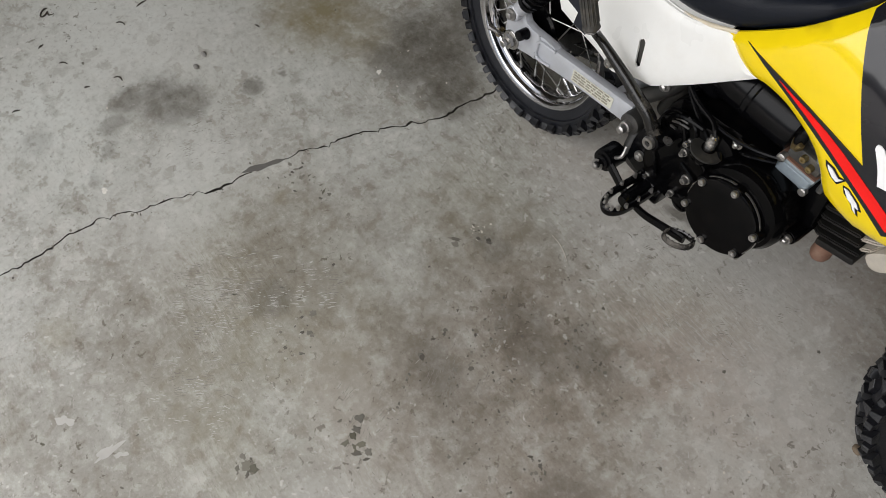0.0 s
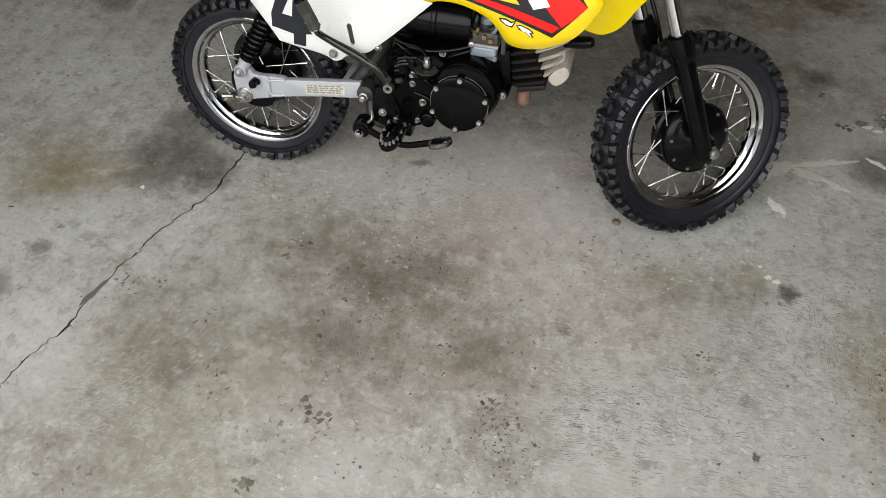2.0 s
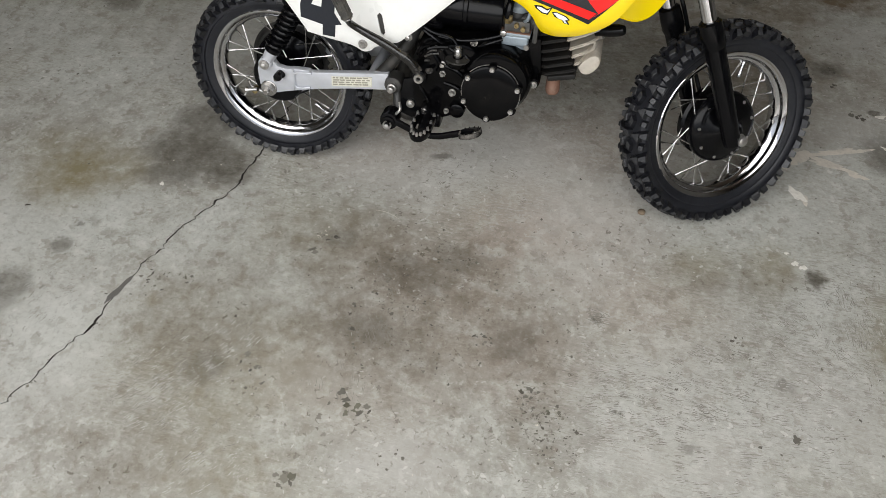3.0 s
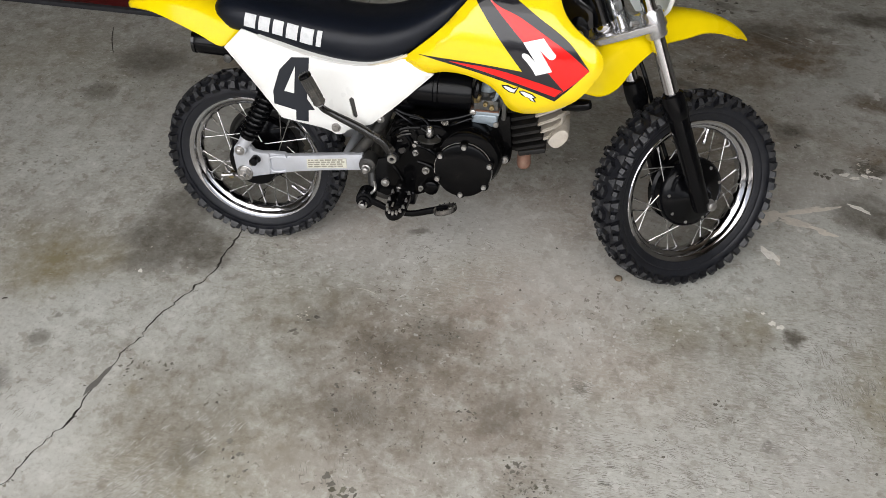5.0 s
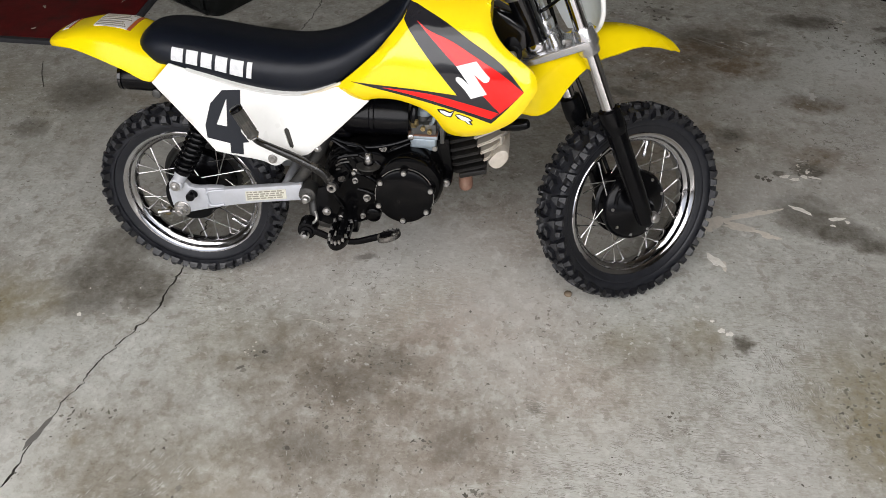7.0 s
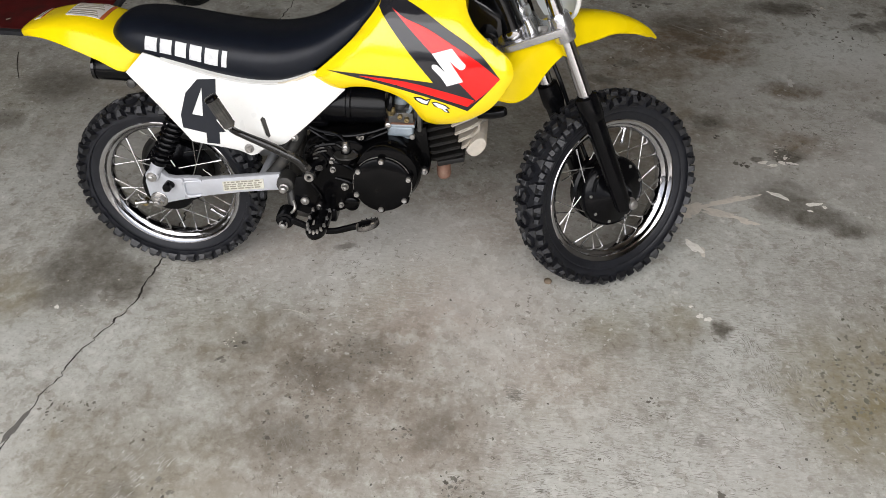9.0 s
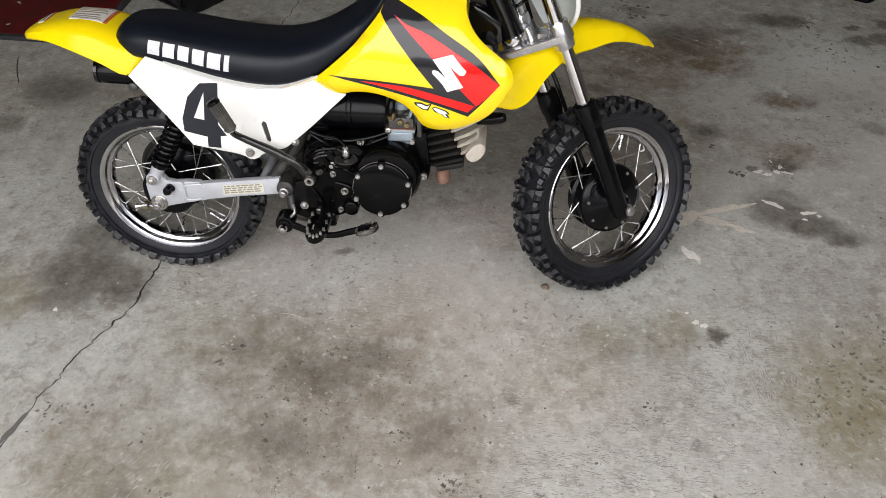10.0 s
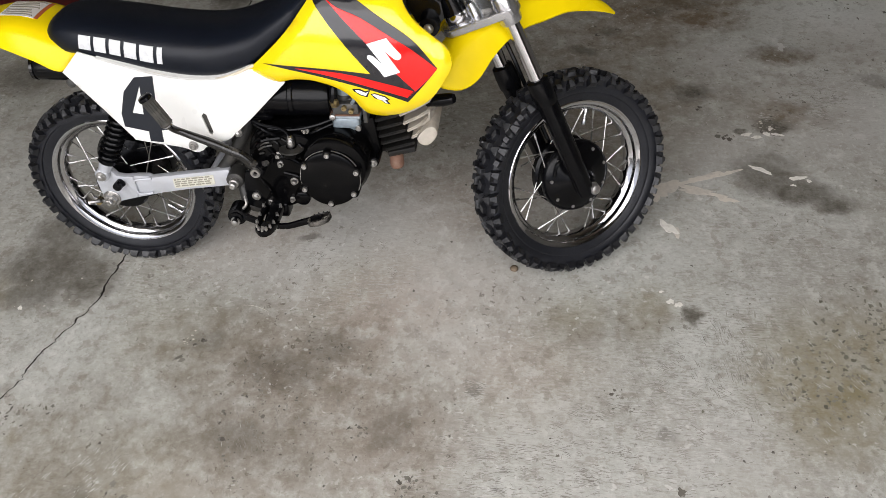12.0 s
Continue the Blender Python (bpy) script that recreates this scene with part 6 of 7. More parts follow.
part("kick_bolt", merge(lathe([(0.0038, -0.1165), (0.0040, -0.1225), (0.0082, -0.1225), (0.0090, -0.1195), (0.0090, -0.114)], (0.304, 0, 0.277), seg=20)), STEEL, kick, "bright plated clamp bolt")
part("clamp_screw", tube([(0.316, -0.104, 0.286), (0.324, -0.108, 0.290)], 0.0050, 6, bend=False), STEEL, kick)
pd0, pd1 = Vector((0.1858, -0.146, 0.3880)), Vector((0.1640, -0.150, 0.4370))
pd = pd1 - pd0
pedal = part("kick_pedal", tube([pd0 - pd * 0.06, pd0, pd0 + pd * 0.10, pd0 + pd * 0.85, pd0 + pd * 0.95, pd1], [0.0085, 0.0112, 0.0100, 0.0094, 0.0112, 0.0095], 18, bend=False), GRIP, kick, "dusty ribbed rubber kick pedal")
part("end_cap", tube([pd0 - pd * 0.10, pd0 - pd * 0.07, pd0 + pd * 0.02], [0.0075, 0.0092, 0.0092], 18, bend=False), CAST, pedal, "dull bare metal end washer")
part("top_cap", tube([pd0 + pd * 0.93, pd1 + pd * 0.02, pd1 + pd * 0.06], [0.0116, 0.0112, 0.0080], 18, bend=False), SATIN, pedal, "black rubber top cap")
axis_p = pd.normalized()
px_ = axis_p.cross(Vector((0, 1, 0))).normalized()
py_ = axis_p.cross(px_)
for k in range(14):
    a = 2 * math.pi * k / 14
    o = (px_ * math.cos(a) + py_ * math.sin(a)) * 0.0097
    part("pedal_rib", tube([pd0 + pd * 0.12 + o, pd0 + pd * 0.86 + o], 0.0011, 5, bend=False), GRIP, pedal)

# brake pedal and footrests
part("pedal_pivot", merge(lathe([(0.0050, -0.122), (0.0058, -0.114), (0.0115, -0.113), (0.0120, -0.110), (0.0165, -0.109), (0.0175, -0.104), (0.0175, -0.080)], (0.247, 0, 0.174), seg=24)), SATIN, bike, "black brake pedal pivot")
part("pivot_bolt", hexbolt((0.246, -0.119, 0.171), 0.0052, 0.006), STEEL, bike, "plated pivot bolt")
bp_ = part("brake_pedal", tube([(0.247, -0.104, 0.1765), (0.268, -0.108, 0.1725), (0.294, -0.113, 0.1650), (0.318, -0.116, 0.1615), (0.342, -0.118, 0.1635), (0.366, -0.119, 0.1715), (0.390, -0.119, 0.1795), (0.408, -0.119, 0.1840)], [0.0050, 0.0046, 0.0042, 0.0040, 0.0040, 0.0041, 0.0042, 0.0040], 8, squash=1.75), SATIN, bike, "flat black steel brake pedal with a serrated tip")
tip = [(0.386, -0.117, 0.1800), (0.400, -0.112, 0.1835), (0.416, -0.112, 0.1870), (0.4215, -0.119, 0.1885), (0.4170, -0.130, 0.1870), (0.402, -0.136, 0.1830), (0.388, -0.134, 0.1795), (0.384, -0.126, 0.1790), (0.386, -0.117, 0.1800)]
part("pedal_tip", tube(tip, 0.0026, 8, squash=2.0), LEVER, bp_, "bare worn serrated pedal tip")
for q in curve_through(tip, 2)[1:-1]:
    part("tip_tooth", tube([(q[0], q[1], q[2] + 0.003), (q[0], q[1], q[2] + 0.0068)], [0.0020, 0.0010], 5, bend=False), LEVER, bp_)
for side in (-1, 1):
    m = Matrix.Identity(4) if side < 0 else Matrix.Diagonal((1, -1, 1, 1))
    part("peg_mount", block((0.320, -0.086, 0.186), (0.046, 0.034, 0.030), 0.006, seg=3), SATIN, bike, "black footrest bracket", m)
    loop = [(0.305, -0.092, 0.196), (0.302, -0.124, 0.194), (0.302, -0.156, 0.192), (0.307, -0.171, 0.191), (0.316, -0.176, 0.190), (0.325, -0.171, 0.191), (0.331, -0.156, 0.192), (0.333, -0.124, 0.194), (0.333, -0.092, 0.196)]
    peg = part("footrest", merge(tube(loop, 0.0048, 8, squash=1.6), tube([(0.319, -0.080, 0.190), (0.319, -0.130, 0.188), (0.319, -0.146, 0.187)], [0.012, 0.011, 0.009], 12)), SATIN, bike, "black toothed folding footrest", m)
    fine_loop = curve_through(loop, 3)
    for q in fine_loop[2:-2:2]:
        part("tooth", tube([(q[0], q[1], q[2] + 0.005), (q[0], q[1], q[2] + 0.0125)], [0.0034, 0.0022], 6, bend=False), STEEL, peg, "", m)
    part("peg_pin", tube([(0.298, -0.094, 0.184), (0.342, -0.094, 0.184)], 0.0050, 10, bend=False), STEEL, peg, "", m)
part("return_spring", tube([(0.262, -0.088, 0.205), (0.266, -0.098, 0.196), (0.258, -0.100, 0.186)], 0.0028, 8), STEEL, bike, "bright hooked return spring end")
# side stand, on the far side, carrying the leaning bike
part("side_stand", tube([(0.330, 0.060, 0.165), (0.322, 0.110, 0.120), (0.310, 0.190, 0.040), (0.306, 0.200, 0.0325)], [0.009, 0.008, 0.008, 0.0085], 12), SATIN, bike, "black side stand, folded out")
part("stand_foot", block((0.306, 0.205, 0.0345), (0.030, 0.040, 0.006), 0.002, Matrix.Rotation(radians(8.64), 4, "X")), SATIN, bike)
part("front_cable", tube([(0.690, 0.075, 0.660), (0.665, 0.060, 0.600), (0.660, 0.020, 0.560), (0.645, -0.010, 0.545)], 0.0035, 8), SATIN, bike, "black control cable", STEERED)
part("front_cable", tube([(0.690, 0.090, 0.660), (0.745, 0.085, 0.500), (0.775, 0.050, 0.400), (0.820, 0.045, 0.280), (0.835, 0.035, 0.235)], 0.0040, 8), SATIN, bike, "black brake cable", STEERED)

# ---- things on the floor ----
def ragged_patch(rnd, cx, cy, rx, ry, turn=0.0, n=18, rough=0.3, thick=0.0003):
    """A thin flake with an uneven rim, lying on the floor."""
    bm = bmesh.new()
    c, s = math.cos(turn), math.sin(turn)
    ph = [rnd.uniform(0, 6.28) for _ in range(4)]
    rim = []
    for k in range(n):
        a = 2 * math.pi * k / n
        q = 1 + rough * (math.sin(2 * a + ph[0]) * 0.5 + math.sin(3 * a + ph[1]) * 0.4 + math.sin(5 * a + ph[2]) * 0.35 + rnd.uniform(-0.3, 0.3))
        x, y = rx * q * math.cos(a), ry * q * math.sin(a)
        rim.append((cx + c * x - s * y, cy + s * x + c * y))
    topv = [bm.verts.new((x, y, thick)) for x, y in rim]
    low_ = [bm.verts.new((cx + (x - cx) * 1.06, cy + (y - cy) * 1.06, 0.00002)) for x, y in rim]
    hub_v = bm.verts.new((cx, cy, thick))
    for i in range(n):
        bm.faces.new((hub_v, topv[i], topv[(i + 1) % n]))
        bm.faces.new((topv[i], topv[(i + 1) % n], low_[(i + 1) % n], low_[i]))
    bmesh.ops.recalc_face_normals(bm, faces=bm.faces)
    return bm


rnd = random.Random(11)
for x, y, rx, ry, a in ((1.258, 0.285, 0.022, 0.006, -25), (1.330, 0.263, 0.015, 0.006, 10), (1.052, 0.100, 0.022, 0.010, -55), (1.0440, -0.0935, 0.0062, 0.0056, 20), (1.0585, -0.1000, 0.0066, 0.0054, 0), (1.028, -0.071, 0.0036, 0.0030, 0),
                        (1.243, 0.402, 0.011, 0.005, 30), (1.264, 0.394, 0.012, 0.004, 10), (1.287, 0.406, 0.007, 0.006, 0), (1.310, 0.405, 0.012, 0.004, -10), (1.297, 0.424, 0.006, 0.004, 40), (1.352, 0.255, 0.005, 0.004, 0), (1.318, 0.240, 0.005, 0.003, 0), (-0.273, -0.714, 0.0060, 0.0042, 15), (-0.209, -0.205, 0.0050, 0.0040, 0)):
    solid("paint_drop", ragged_patch(rnd, x, y, rx, ry, radians(a), 20, 0.35, 0.0006 + 0.1 * abs(x * 0.0013 - int(x * 1.3) * 0.001)), PAINT_DROP, "dried cream paint drop on concrete floor", "paint drop", "paint drops on the floor", smooth=False)
for x, y, rx, ry, a in ((1.060, 0.222, 0.035, 0.013, 24), (1.130, 0.250, 0.050, 0.009, 22), (1.185, 0.270, 0.024, 0.006, 20), (1.120, 0.210, 0.045, 0.009, -8), (1.175, 0.190, 0.022, 0.007, -26), (1.040, 0.195, 0.018, 0.014, 50), (1.066, 0.088, 0.014, 0.007, -60)):
    solid("paint_streak", ragged_patch(rnd, x, y, rx, ry, radians(a), 34, 0.5, 0.0002 + 0.0001 * (rx + 40 * ry)), TAN_DROP, "worn tan paint streak on concrete floor", "paint streak", "paint streaks on the floor", smooth=False)
peb = bmesh.new()
bmesh.ops.create_icosphere(peb, subdivisions=2, radius=1)
for v in peb.verts:
    v.co *= 1 + 0.18 * noise.noise(v.co * 1.7)
bmesh.ops.scale(peb, vec=(0.0085, 0.0078, 0.0050), verts=peb.verts)
solid("pebble", peb, DEBRIS, "small round brown pebble beside the tyre", "pebble", m=pose(0.749, -0.036, 0.0040))

# grit, oily specks and chips, too many to count
def speck_field(name, material, label, seed, rows, spread, size, chains=()):
    rnd = random.Random(seed)
    verts, faces = [], []

    def speck(x, y, r):
        n = rnd.randint(5, 8) if r < 0.003 else rnd.randint(10, 15)
        st = rnd.uniform(0.35, 1.0)
        t0 = rnd.uniform(0, 3.14)
        s = len(verts)
        h = min(0.0002 + r * 0.06, 0.0006)
        for k in range(n):
            a = 2 * math.pi * k / n
            q = r * rnd.uniform(0.55, 1.3)
            u, v = q * math.cos(a), q * st * math.sin(a)
            verts.append((x + u * math.cos(t0) - v * math.sin(t0), y + u * math.sin(t0) + v * math.cos(t0), 0.00004))
        for k in range(n):
            vx, vy, _ = verts[s + k]
            verts.append((x + (vx - x) * 0.8, y + (vy - y) * 0.8, h))
        faces.append([s + n + k for k in range(n)])
        for k in range(n):
            faces.append([s + k, s + (k + 1) % n, s + n + (k + 1) % n, s + n + k])

    for cx, cy, r, count, big in rows:
        for _ in range(count):
            a, d = rnd.uniform(0, 6.28), r * rnd.random() ** 0.7
            speck(cx + d * math.cos(a), cy + d * math.sin(a), big * rnd.uniform(0.25, 1.0) ** 1.5)
    for x0, y0, x1, y1, count, big in chains:
        for _ in range(count):
            q = rnd.random()
            speck(x0 + (x1 - x0) * q + rnd.gauss(0, 0.003), y0 + (y1 - y0) * q + rnd.gauss(0, 0.003), big * rnd.uniform(0.3, 1.0) ** 1.5)
    for _ in range(spread):
        speck(rnd.uniform(-1.2, 2.0), rnd.uniform(-1.2, 1.6), size * (0.2 + rnd.random() ** 3))
    me = bpy.data.meshes.new(name)
    me.from_pydata(verts, [], faces)
    me.materials.append(material)
    return tagged(new(name, me), label, "grit", kind="stuff")


GRIT_BY_THE_CRACK = [
    (-0.048, -0.422, 0.014, 6, 0.0060), (-0.110, -0.435, 0.035, 12, 0.0050),
]
GRIT_BEFORE_THE_BIKE = [
    (0.152, -0.258, 0.008, 3, 0.0085), (0.148, -0.294, 0.010, 4, 0.0085), (0.185, -0.262, 0.020, 5, 0.0050), (0.300, -0.590, 0.018, 5, 0.0090), (0.350, -0.605, 0.022, 9, 0.0075),
    (0.148, -0.560, 0.030, 9, 0.0060), (0.148, -0.600, 0.030, 10, 0.0045), (0.269, -0.749, 0.020, 8, 0.0060), (0.413, -0.673, 0.030, 12, 0.0050),
    (0.330, -0.330, 0.120, 60, 0.0030), (0.330, -0.410, 0.120, 90, 0.0020), (0.450, -0.320, 0.110, 70, 0.0022), (0.420, -0.470, 0.100, 40, 0.0032),
]
GRIT_BY_THE_FRONT_WHEEL = [
    (0.600, -0.504, 0.030, 16, 0.0050), (0.625, -0.540, 0.045, 70, 0.0036), (0.655, -0.585, 0.045, 40, 0.0030), (0.675, -0.565, 0.030, 16, 0.0042),
    (0.946, -0.313, 0.030, 16, 0.0040), (1.037, -0.475, 0.0060, 3, 0.0085), (0.974, -0.450, 0.0040, 2, 0.0050),
    (0.510, -0.427, 0.020, 7, 0.0050), (1.300, -0.230, 0.110, 50, 0.0040), (1.200, -0.400, 0.120, 40, 0.0035), (0.560, -0.100, 0.050, 6, 0.0040),
]
GRIT_BEYOND_THE_BIKE = [
    (1.232, 0.416, 0.018, 9, 0.0060), (1.135, 0.540, 0.045, 14, 0.0050), (0.980, 1.180, 0.060, 16, 0.0090), (0.985, 1.130, 0.014, 4, 0.0090), (1.020, 1.138, 0.016, 4, 0.0090),
    (1.039, 0.914, 0.030, 8, 0.0050), (0.930, 0.805, 0.030, 14, 0.0055), (1.179, 0.919, 0.0040, 2, 0.0070), (1.270, 0.795, 0.0030, 1, 0.0060),
    (1.162, 0.498, 0.025, 10, 0.0060), (1.198, 0.397, 0.020, 8, 0.0080), (1.282, 0.440, 0.030, 12, 0.0060),
]
GRIT_IN_THE_FAR_CORNER = [
    (1.306, 0.430, 0.040, 26, 0.0055), (1.507, 1.152, 0.040, 22, 0.0070), (1.459, 0.656, 0.0040, 2, 0.0090), (1.378, 0.633, 0.016, 5, 0.0060),
    (1.560, 0.990, 0.120, 40, 0.0060),
]
GRIT_TRAILS = [
    (0.267, -0.39, 0.268, -0.431, 9, 0.0055), (0.268, -0.431, 0.296, -0.486, 14, 0.0045), (0.305, -0.311, 0.324, -0.365, 10, 0.004), (0.324, -0.365, 0.355, -0.449, 12, 0.0045), (0.315, -0.384, 0.34, -0.445, 9, 0.0045),
    (0.377, -0.179, 0.391, -0.264, 12, 0.0035), (0.402, -0.205, 0.432, -0.308, 9, 0.004), (0.405, -0.253, 0.466, -0.245, 18, 0.0045), (0.363, -0.378, 0.389, -0.357, 8, 0.004), (0.309, -0.188, 0.313, -0.23, 7, 0.003),
    (0.49, -0.41, 0.519, -0.406, 8, 0.0045), (0.295, -0.484, 0.342, -0.536, 16, 0.0032), (0.493, -0.228, 0.509, -0.305, 7, 0.0035), (0.163, -0.262, 0.198, -0.251, 5, 0.006),
]
CRACK_CRUMBS = [(x, y, 0.010, 4, 0.0034) for x, y in CRACK[1:18]]
speck_field("dark_grit", GRIT, "scattered dark oily specks on concrete floor", 21, GRIT_BY_THE_CRACK + GRIT_BEFORE_THE_BIKE + GRIT_BY_THE_FRONT_WHEEL + GRIT_BEYOND_THE_BIKE + GRIT_IN_THE_FAR_CORNER + CRACK_CRUMBS, 1500, 0.0030, GRIT_TRAILS)
speck_field("pale_grit", TAN_DROP, "scattered pale grit and paint chips on concrete floor", 33, [
    (0.160, -0.250, 0.020, 12, 0.0030), (1.290, 0.425, 0.030, 14, 0.0050), (1.190, 0.980, 0.040, 10, 0.0050), (0.600, -0.120, 0.120, 18, 0.0028), (-0.180, -0.130, 0.080, 12, 0.0028), (1.530, 1.170, 0.020, 8, 0.0060),
], 260, 0.0022)
speck_field("oily_grit", MOSS, "greenish oily grit on concrete floor", 5, [
    (0.335, -0.600, 0.020, 5, 0.0080), (0.270, -0.745, 0.016, 4, 0.0080), (0.640, -0.520, 0.050, 20, 0.0045), (-0.055, -0.415, 0.012, 3, 0.0070), (-0.100, -0.430, 0.030, 7, 0.0065),
    (1.310, -0.240, 0.080, 90, 0.0052), (1.380, -0.120, 0.090, 90, 0.0056), (1.420, -0.240, 0.090, 70, 0.0060), (1.240, -0.330, 0.080, 36, 0.0036), (1.190, -0.090, 0.060, 16, 0.0032),
], 120, 0.0035)


# short scuffs and scratches in the slab, far too many to count
def scuff_field(name, material, label, seed, rows, spread):
    rnd = random.Random(seed)
    verts, faces = [], []

    def sliver(x, y, a, l, w):
        s = len(verts)
        c, d = math.cos(a), math.sin(a)
        b = rnd.uniform(-0.12, 0.12) * l
        for u, v in ((-l, 0), (-l * 0.3, -w + b), (l * 0.4, -w * 0.8 + b), (l, 0), (l * 0.3, w + b), (-l * 0.4, w * 0.8 + b)):
            verts.append((x + u * c - v * d, y + u * d + v * c, 0.00012))
        faces.append(list(range(s, s + 6)))

    for cx, cy, r, count, turn, size in rows:
        for _ in range(int(count * 0.75)):
            q, d = rnd.uniform(0, 6.28), r * rnd.random() ** 0.6
            way, sx, sy = radians(turn + rnd.gauss(0, 8)), cx + d * math.cos(q), cy + d * math.sin(q)
            for k in range(rnd.choice((2, 3, 4, 6, 8))):
                across, along = k * rnd.uniform(0.0020, 0.0034), rnd.gauss(0, size * 0.45)
                sliver(sx - across * math.sin(way) + along * math.cos(way), sy + across * math.cos(way) + along * math.sin(way), way + rnd.gauss(0, 0.06), size * rnd.uniform(0.15, 1.0) ** 1.6 * 0.75 + 0.001, rnd.uniform(0.00022, 0.00070))
    for _ in range(spread):
        sliver(rnd.uniform(-0.8, 1.6), rnd.uniform(-0.95, 0.5), radians(rnd.choice((57, 5, -60)) + rnd.gauss(0, 14)), rnd.uniform(0.002, 0.007), rnd.uniform(0.0002, 0.0004))
    me = bpy.data.meshes.new(name)
    me.from_pydata(verts, [], faces)
    me.materials.append(material)
    return tagged(new(name, me), label, "scuff marks", kind="stuff")


SCUFFS = [
    (0.030, -0.600, 0.075, 60, 57, 0.012), (0.000, -0.660, 0.060, 40, 57, 0.012), (0.120, -0.750, 0.080, 40, 57, 0.010), (-0.270, -0.520, 0.060, 16, 57, 0.010),
    (0.085, -0.510, 0.040, 20, 60, 0.012), (0.330, -0.400, 0.060, 24, 120, 0.012), (0.440, -0.380, 0.050, 18, 100, 0.011), (0.310, -0.560, 0.050, 16, 115, 0.012),
    (0.520, -0.020, 0.070, 16, 40, 0.0080), (0.693, -0.323, 0.011, 22, -6, 0.013), (0.350, -0.010, 0.060, 10, 75, 0.008), (0.030, 0.040, 0.060, 20, 60, 0.009),
]
SCUFFS += [
    (0.730, -0.440, 0.080, 70, 3, 0.013), (0.830, -0.460, 0.080, 60, -4, 0.013), (0.770, -0.520, 0.070, 60, 8, 0.013), (0.900, -0.390, 0.080, 40, -12, 0.012),
    (1.160, -0.170, 0.070, 40, -78, 0.014), (1.120, -0.300, 0.110, 40, -30, 0.010), (0.640, -0.600, 0.100, 30, 20, 0.010), (1.000, -0.480, 0.120, 40, 5, 0.012),
    (1.420, 0.550, 0.080, 50, -8, 0.018), (1.400, 0.490, 0.080, 40, -5, 0.018), (1.250, 0.480, 0.080, 24, 10, 0.012), (1.500, 0.700, 0.120, 24, 30, 0.012),
]
SCUFFS += [(1.050, -0.420, 0.120, 40, 8, 0.014), (1.250, -0.320, 0.120, 36, -40, 0.012), (1.310, -0.150, 0.100, 30, -62, 0.013), (1.150, -0.250, 0.090, 36, -76, 0.014), (0.950, -0.560, 0.100, 36, 12, 0.014), (1.020, -0.250, 0.090, 16, -35, 0.010)]
scuff_field("dark_scuffs", SCUFF_DARK, "short dark scuff marks in the concrete", 61, SCUFFS, 500)
scuff_field("pale_scuffs", SCUFF_PALE, "short pale scratches in the concrete", 62, [(x + 0.01, y - 0.01, r, int(n * 0.6), t, l * 0.9) for x, y, r, n, t, l in SCUFFS if t < 90], 300)
marks = merge(*[tube([(x0, y0, 0.0002), ((x0 + x1) / 2, (y0 + y1) / 2 + 0.002, 0.0003), (x1, y1, 0.0002)], [0.0018, 0.0032, 0.0016], 6, squash=1.0) for x0, y0, x1, y1 in ((1.085, 1.023, 1.225, 0.934), (1.109, 1.033, 1.236, 0.957))])
bmesh.ops.scale(marks, vec=(1, 1, 0.08), verts=marks.verts)
solid("rubber_marks", marks, SCUFF_DARK, "two dark parallel rubber streaks on the concrete", "rubber marks", smooth=False)
solid("crack_filler", ragged_patch(random.Random(7), -0.1575, -0.474, 0.030, 0.0065, radians(76), 26, 0.30, 0.0003), FILLER, "old grey filler smeared along the crack", "filler patch", smooth=False)
for x, y, rx, ry, a in ((0.057, -0.926, 0.012, 0.007, 40), (0.135, -0.894, 0.020, 0.006, 100), (0.150, -0.880, 0.008, 0.004, 70), (0.770, -0.500, 0.006, 0.004, 0), (1.300, 1.009, 0.012, 0.006, 30), (1.318, 1.003, 0.020, 0.003, 8), (1.370, 0.751, 0.009, 0.014, 10), (1.232, 1.010, 0.016, 0.003, -40)):
    solid("pale_chip", ragged_patch(rnd, x, y, rx, ry, radians(a), 22, 0.5, 0.0002), SCUFF_PALE, "pale worn chip in the concrete floor", "chip", "pale chips in the floor", smooth=False)
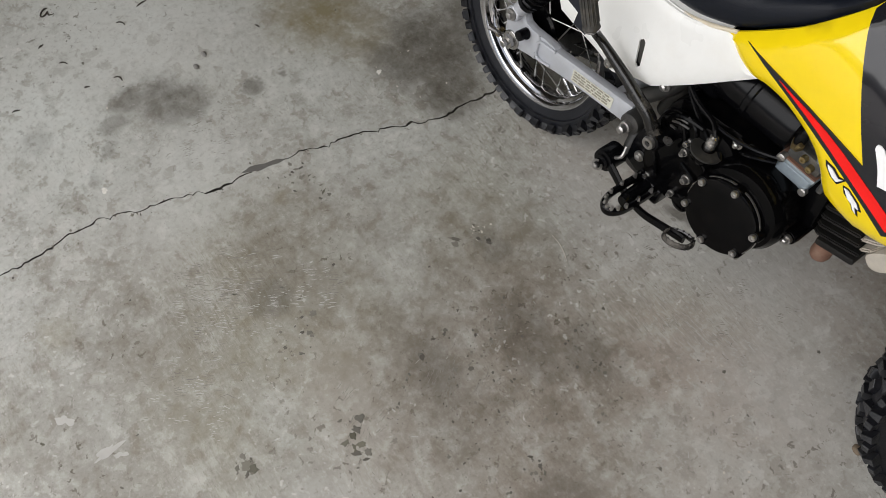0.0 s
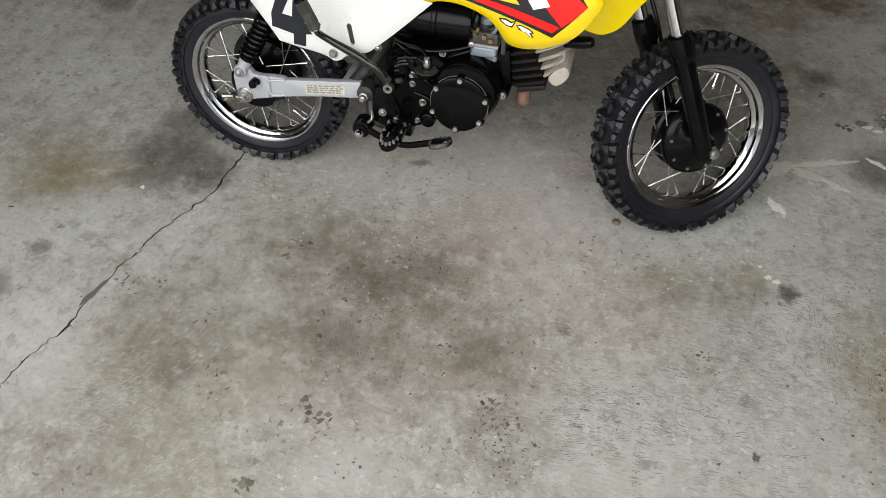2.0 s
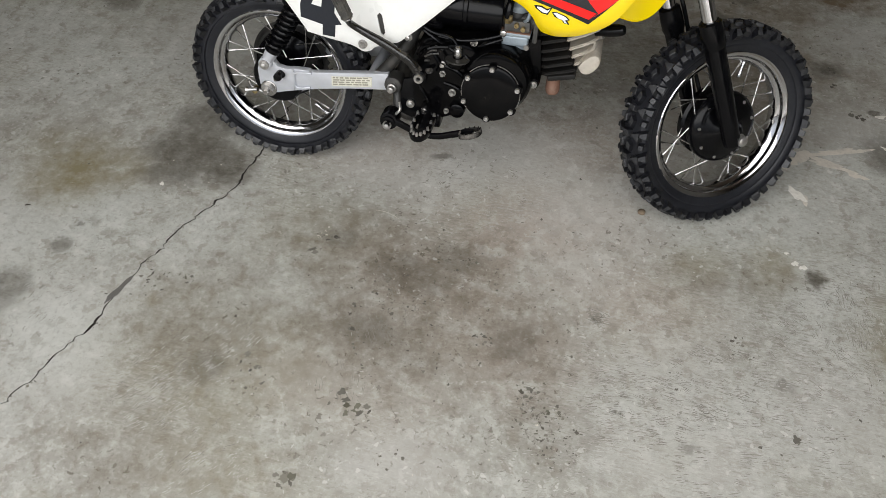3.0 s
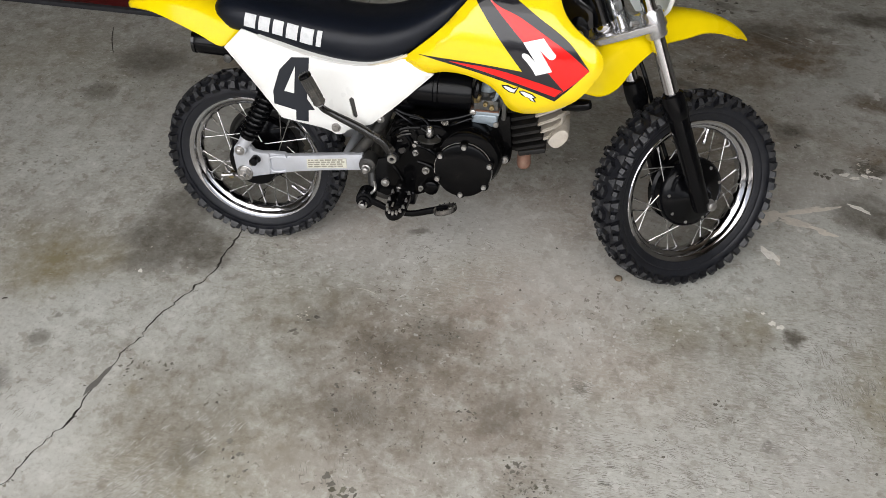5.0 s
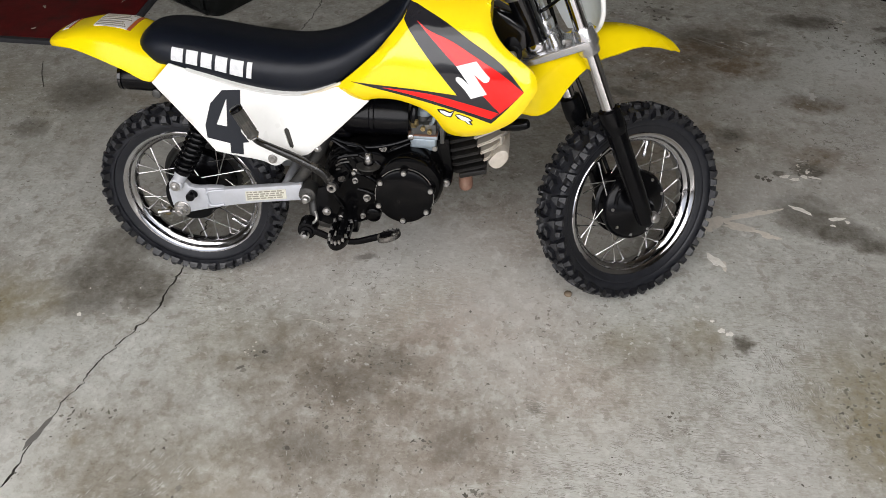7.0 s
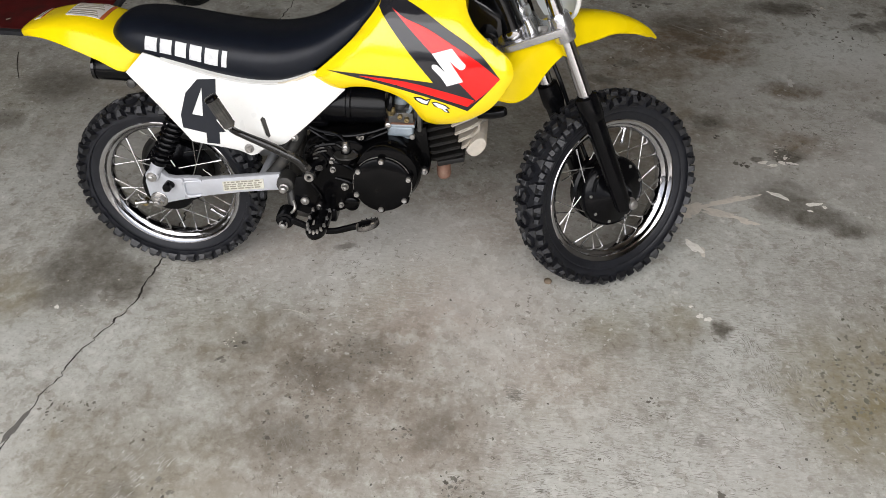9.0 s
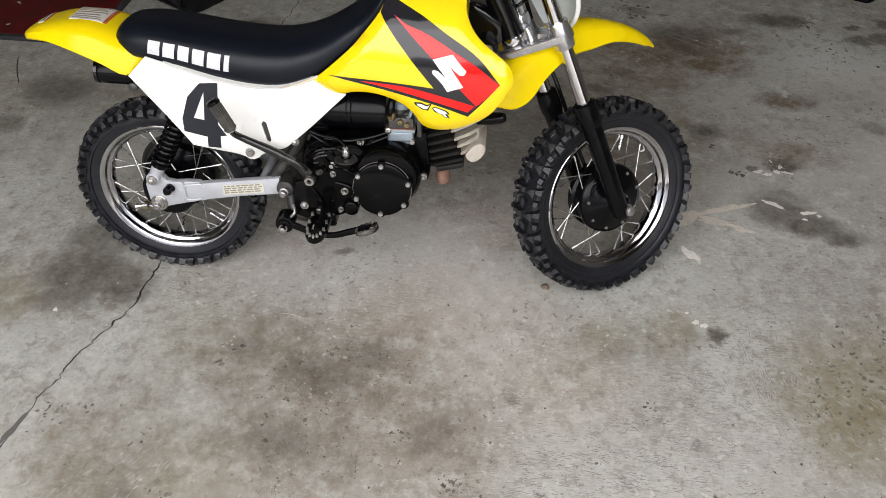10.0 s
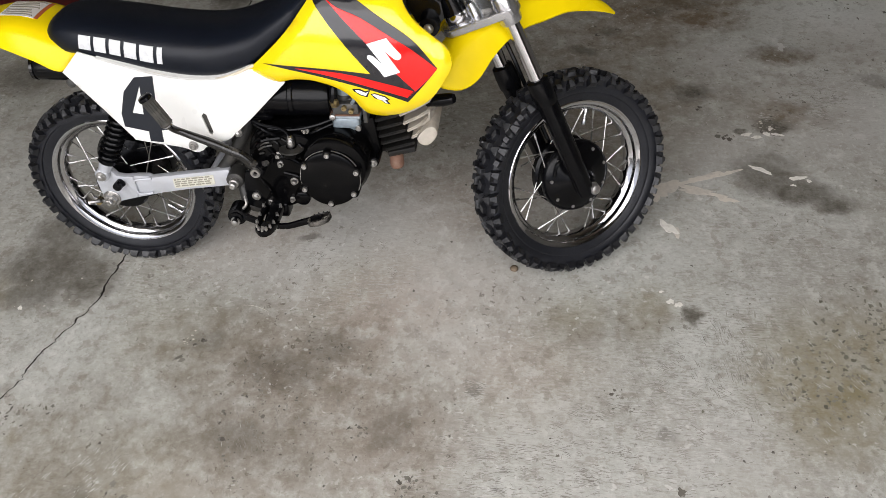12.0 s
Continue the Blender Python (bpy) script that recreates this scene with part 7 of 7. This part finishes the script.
for x, y, l, a, c in ((-0.722, -0.564, 0.075, 55, 0.25), (-0.764, -0.531, 0.045, 80, 0.9), (-0.804, -0.483, 0.030, 10, 0.0), (-0.790, -0.572, 0.024, 140, 0.3), (-0.620, -0.480, 0.032, 100, 0.1), (-0.597, -0.534, 0.026, 40, 0.6),
                      (-0.572, -0.661, 0.022, 50, 0.5), (-0.478, -0.594, 0.026, 35, 0.8), (-0.494, -0.648, 0.014, 70, 0.2), (-0.436, -0.329, 0.016, 20, 0.2), (-0.635, -0.679, 0.016, 110, 0.2), (-0.520, -0.773, 0.020, 75, 0.3),
                      (0.262, -0.170, 0.055, -12, 0.25), (-0.645, 1.060, 0.090, 20, 0.3), (-0.630, 1.040, 0.060, 60, 0.2), (-0.500, 0.960, 0.040, -30, 0.2), (-0.700, 0.840, 0.030, 10, 0.1)):
    r = 0.0013 if y < 0 and x < 0 else 0.0005
    l, c = (l * 0.7, c) if r > 0.001 else (l, c)
    z = 0.0145 if y > 0.78 and x < -0.56 else 0.0012
    tw = tube([(-l / 2, 0, 0), (-l * 0.15, l * c * 0.25, 0.0006), (l * 0.2, l * c * 0.2, 0.0003), (l / 2, -l * c * 0.1, 0)], [r * 0.6, r, r, r * 0.5], 6)
    solid("twig" if r > 0.001 else "straw", tw, TWIG if r > 0.001 else TAN_DROP, "short dry dark twig on concrete floor" if r > 0.001 else "thin dry straw stalk lying loose", "twig" if r > 0.001 else "straw", "loose stalks", m=pose(x, y, z, 0, 0, a))

# red floor board with a grey edge, behind the bike
mat_ = thing("floor_board", "worn dark red board with grey edging on the floor", "floor board")
part("board_top", block((-1.355, 1.420, 0.0075), (1.570, 1.270, 0.013), 0.002), MAT_RED, mat_, "worn dark red painted top")
part("edging", block((-1.345, 0.776, 0.007), (1.610, 0.018, 0.014), 0.004), MAT_EDGE, mat_, "grey edging strip")
part("edging", block((-0.5605, 1.424, 0.007), (0.018, 1.276, 0.014), 0.004), MAT_EDGE, mat_, "grey edging strip")

# black ribbed bin standing on its base beyond the bike, corner forward
def bin_box():
    m = pose(-0.322, 0.962, 0, 0, 0, 59.5)
    bx = thing("storage_bin", "black plastic storage bin with a ribbed side wall", "bin", m)
    L_, W_, H_ = 0.56, 0.60, 0.44

    def ring(z, grow, r):
        pts = []
        for cx, cy, a0 in ((L_ + grow - r, -grow + r, -90), (L_ + grow - r, W_ + grow - r, 0), (-grow + r, W_ + grow - r, 90), (-grow + r, -grow + r, 180)):
            for k in range(7):
                a = radians(a0 + 15 * k)
                pts.append((cx + r * math.cos(a), cy + r * math.sin(a), z))
        return pts

    part("bin_body", loft([ring(0.0005, -0.016, 0.03), ring(0.004, -0.006, 0.035), ring(0.018, 0.0, 0.04), ring(H_, 0.02, 0.045), ring(H_ + 0.012, 0.03, 0.05), ring(H_ + 0.012, 0.012, 0.04), ring(0.04, -0.012, 0.03)]), BIN, bx, "smooth black bin body")
    for r in range(5):
        z = 0.052 + r * 0.078
        for c in range(7):
            y = 0.070 + c * 0.078 + (0.020 if r % 2 else 0)
            lean = 0.02 * z / H_
            part("rib", block((-0.004 - lean, y, z), (0.014, 0.058, 0.060), 0.007, Matrix.Rotation(radians(8), 4, "X"), 1), BIN, bx)
    part("base_ledge", tube([(-0.006, 0.03, 0.018), (-0.007, W_ - 0.03, 0.018)], 0.007, 8, bend=False), BIN, bx)
    st = part("bin_sticker", block((0.080, -0.0068, 0.120), (0.030, 0.002, 0.022), 0.0005, Matrix.Rotation(radians(15), 4, "Y")), LABEL, bx, "small torn white sticker")
    return bx


bin_box()
curl = [(0.011 * math.cos(a * 0.62), 0.0055 * math.sin(a * 0.62), 0.0014) for a in range(9)] + [(-0.004, -0.012, 0.0014), (0.002, -0.020, 0.0014)]
solid("dry_stem", tube(curl, [0.0008] + [0.0015] * 8 + [0.0010, 0.0006], 6), TWIG, "curled dry dark stem on concrete floor", "stem", m=pose(-0.711, -0.641, 0.0002, 0, 0, 130))
for x, y, r in ((-0.435, -0.442, 0.0060), (-0.416, -0.467, 0.0066)):
    stone = bmesh.new()
    bmesh.ops.create_icosphere(stone, subdivisions=2, radius=r)
    for v in stone.verts:
        v.co *= 1 + 0.3 * noise.noise(v.co * 160 + Vector((x * 9, y * 7, 1)))
    bmesh.ops.scale(stone, vec=(1.1, 0.8, 0.5), verts=stone.verts)
    solid("stone_chip", stone, DRIVEWAY, "small grey stone chip on concrete floor", "stone chip", "stone chips on the floor", m=pose(x, y, r * 0.42), smooth=False)
for k, (x, y, r) in enumerate(((-0.817, 1.082, 0.016), (-0.803, 1.117, 0.013), (-0.955, 1.073, 0.007), (-0.869, 0.962, 0.011), (-0.771, 1.026, 0.009), (-0.838, 0.832, 0.007), (-0.887, 1.064, 0.006))):
    solid("leaf_scrap", ragged_patch(random.Random(40 + k), 0, 0, r * 0.62, r * 0.30, 0.7 * k, 15, 0.9, 0.0022), DRY_LEAF, "pale dry leaf scrap on the red board", "leaf scrap", "scraps on the red board", m=pose(x, y, 0.0140, 4, -6, 0), smooth=False)
solid("thin_stick", tube([(-0.737, 0.684, 0.0012), (-0.709, 0.622, 0.0016), (-0.672, 0.559, 0.0012)], [0.0008, 0.0013, 0.0008], 6), TWIG, "thin dark stick lying on concrete floor", "stick")
scrap = ragged_patch(random.Random(2), 0, 0, 0.009, 0.007, 0, 9, 0.5, 0.002)
solid("paper_scrap", scrap, DECAL_WHITE, "tiny white paper scrap on the red board", "paper scrap", m=pose(-0.600, 1.085, 0.0142), smooth=False)

# the foot of a stand that reaches in from beyond, and a pale bar on the floor
stand = solid("stand_leg", merge(tube([(1.672, 1.322, 0.006), (1.700, 1.314, 0.0085), (1.735, 1.312, 0.012), (1.790, 1.372, 0.060), (1.900, 1.500, 0.170), (2.020, 1.640, 0.300)], [0.006, 0.0105, 0.011, 0.0105, 0.0105, 0.0105], 14)), SATIN, "black bent metal stand leg with its foot on the floor", "stand leg")
bar = thing("metal_bar", "pale bare metal bar lying on the floor", "metal bar")
part("bar_body", tube([(-0.895, -0.533, 0.0125), (-1.300, -0.470, 0.0125)], 0.0125, 16, bend=False), CAST, bar, "pale bare metal tube")
part("end_plug", tube([(-0.897, -0.5327, 0.0125), (-0.886, -0.5345, 0.0125)], [0.0124, 0.0105], 16, bend=False), STEEL, bar, "dull metal end cap")

# an old rusty part with a rag beside it, past the seat
old = thing("rusty_hub", "old rusty round metal part with a rag on it", "scrap metal", pose(0.135, 1.315, 0))
part("disc", lathe([(0.020, 0.0), (0.058, 0.0), (0.062, 0.004), (0.060, 0.012), (0.035, 0.018), (0.018, 0.022)], (0, 0, 0), "z", 9), RUST, old, "rusty brown flanged disc")
rag = bmesh.new()
bmesh.ops.create_icosphere(rag, subdivisions=3, radius=1)
for v in rag.verts:
    v.co *= 1 + 0.35 * noise.noise(v.co * 2.1 + Vector((3, 1, 2)))
bmesh.ops.scale(rag, vec=(0.030, 0.024, 0.020), verts=rag.verts)
bmesh.ops.translate(rag, vec=(0.004, 0.010, 0.036), verts=rag.verts)
part("rag", rag, TAN_DROP, old, "crumpled dirty beige rag")
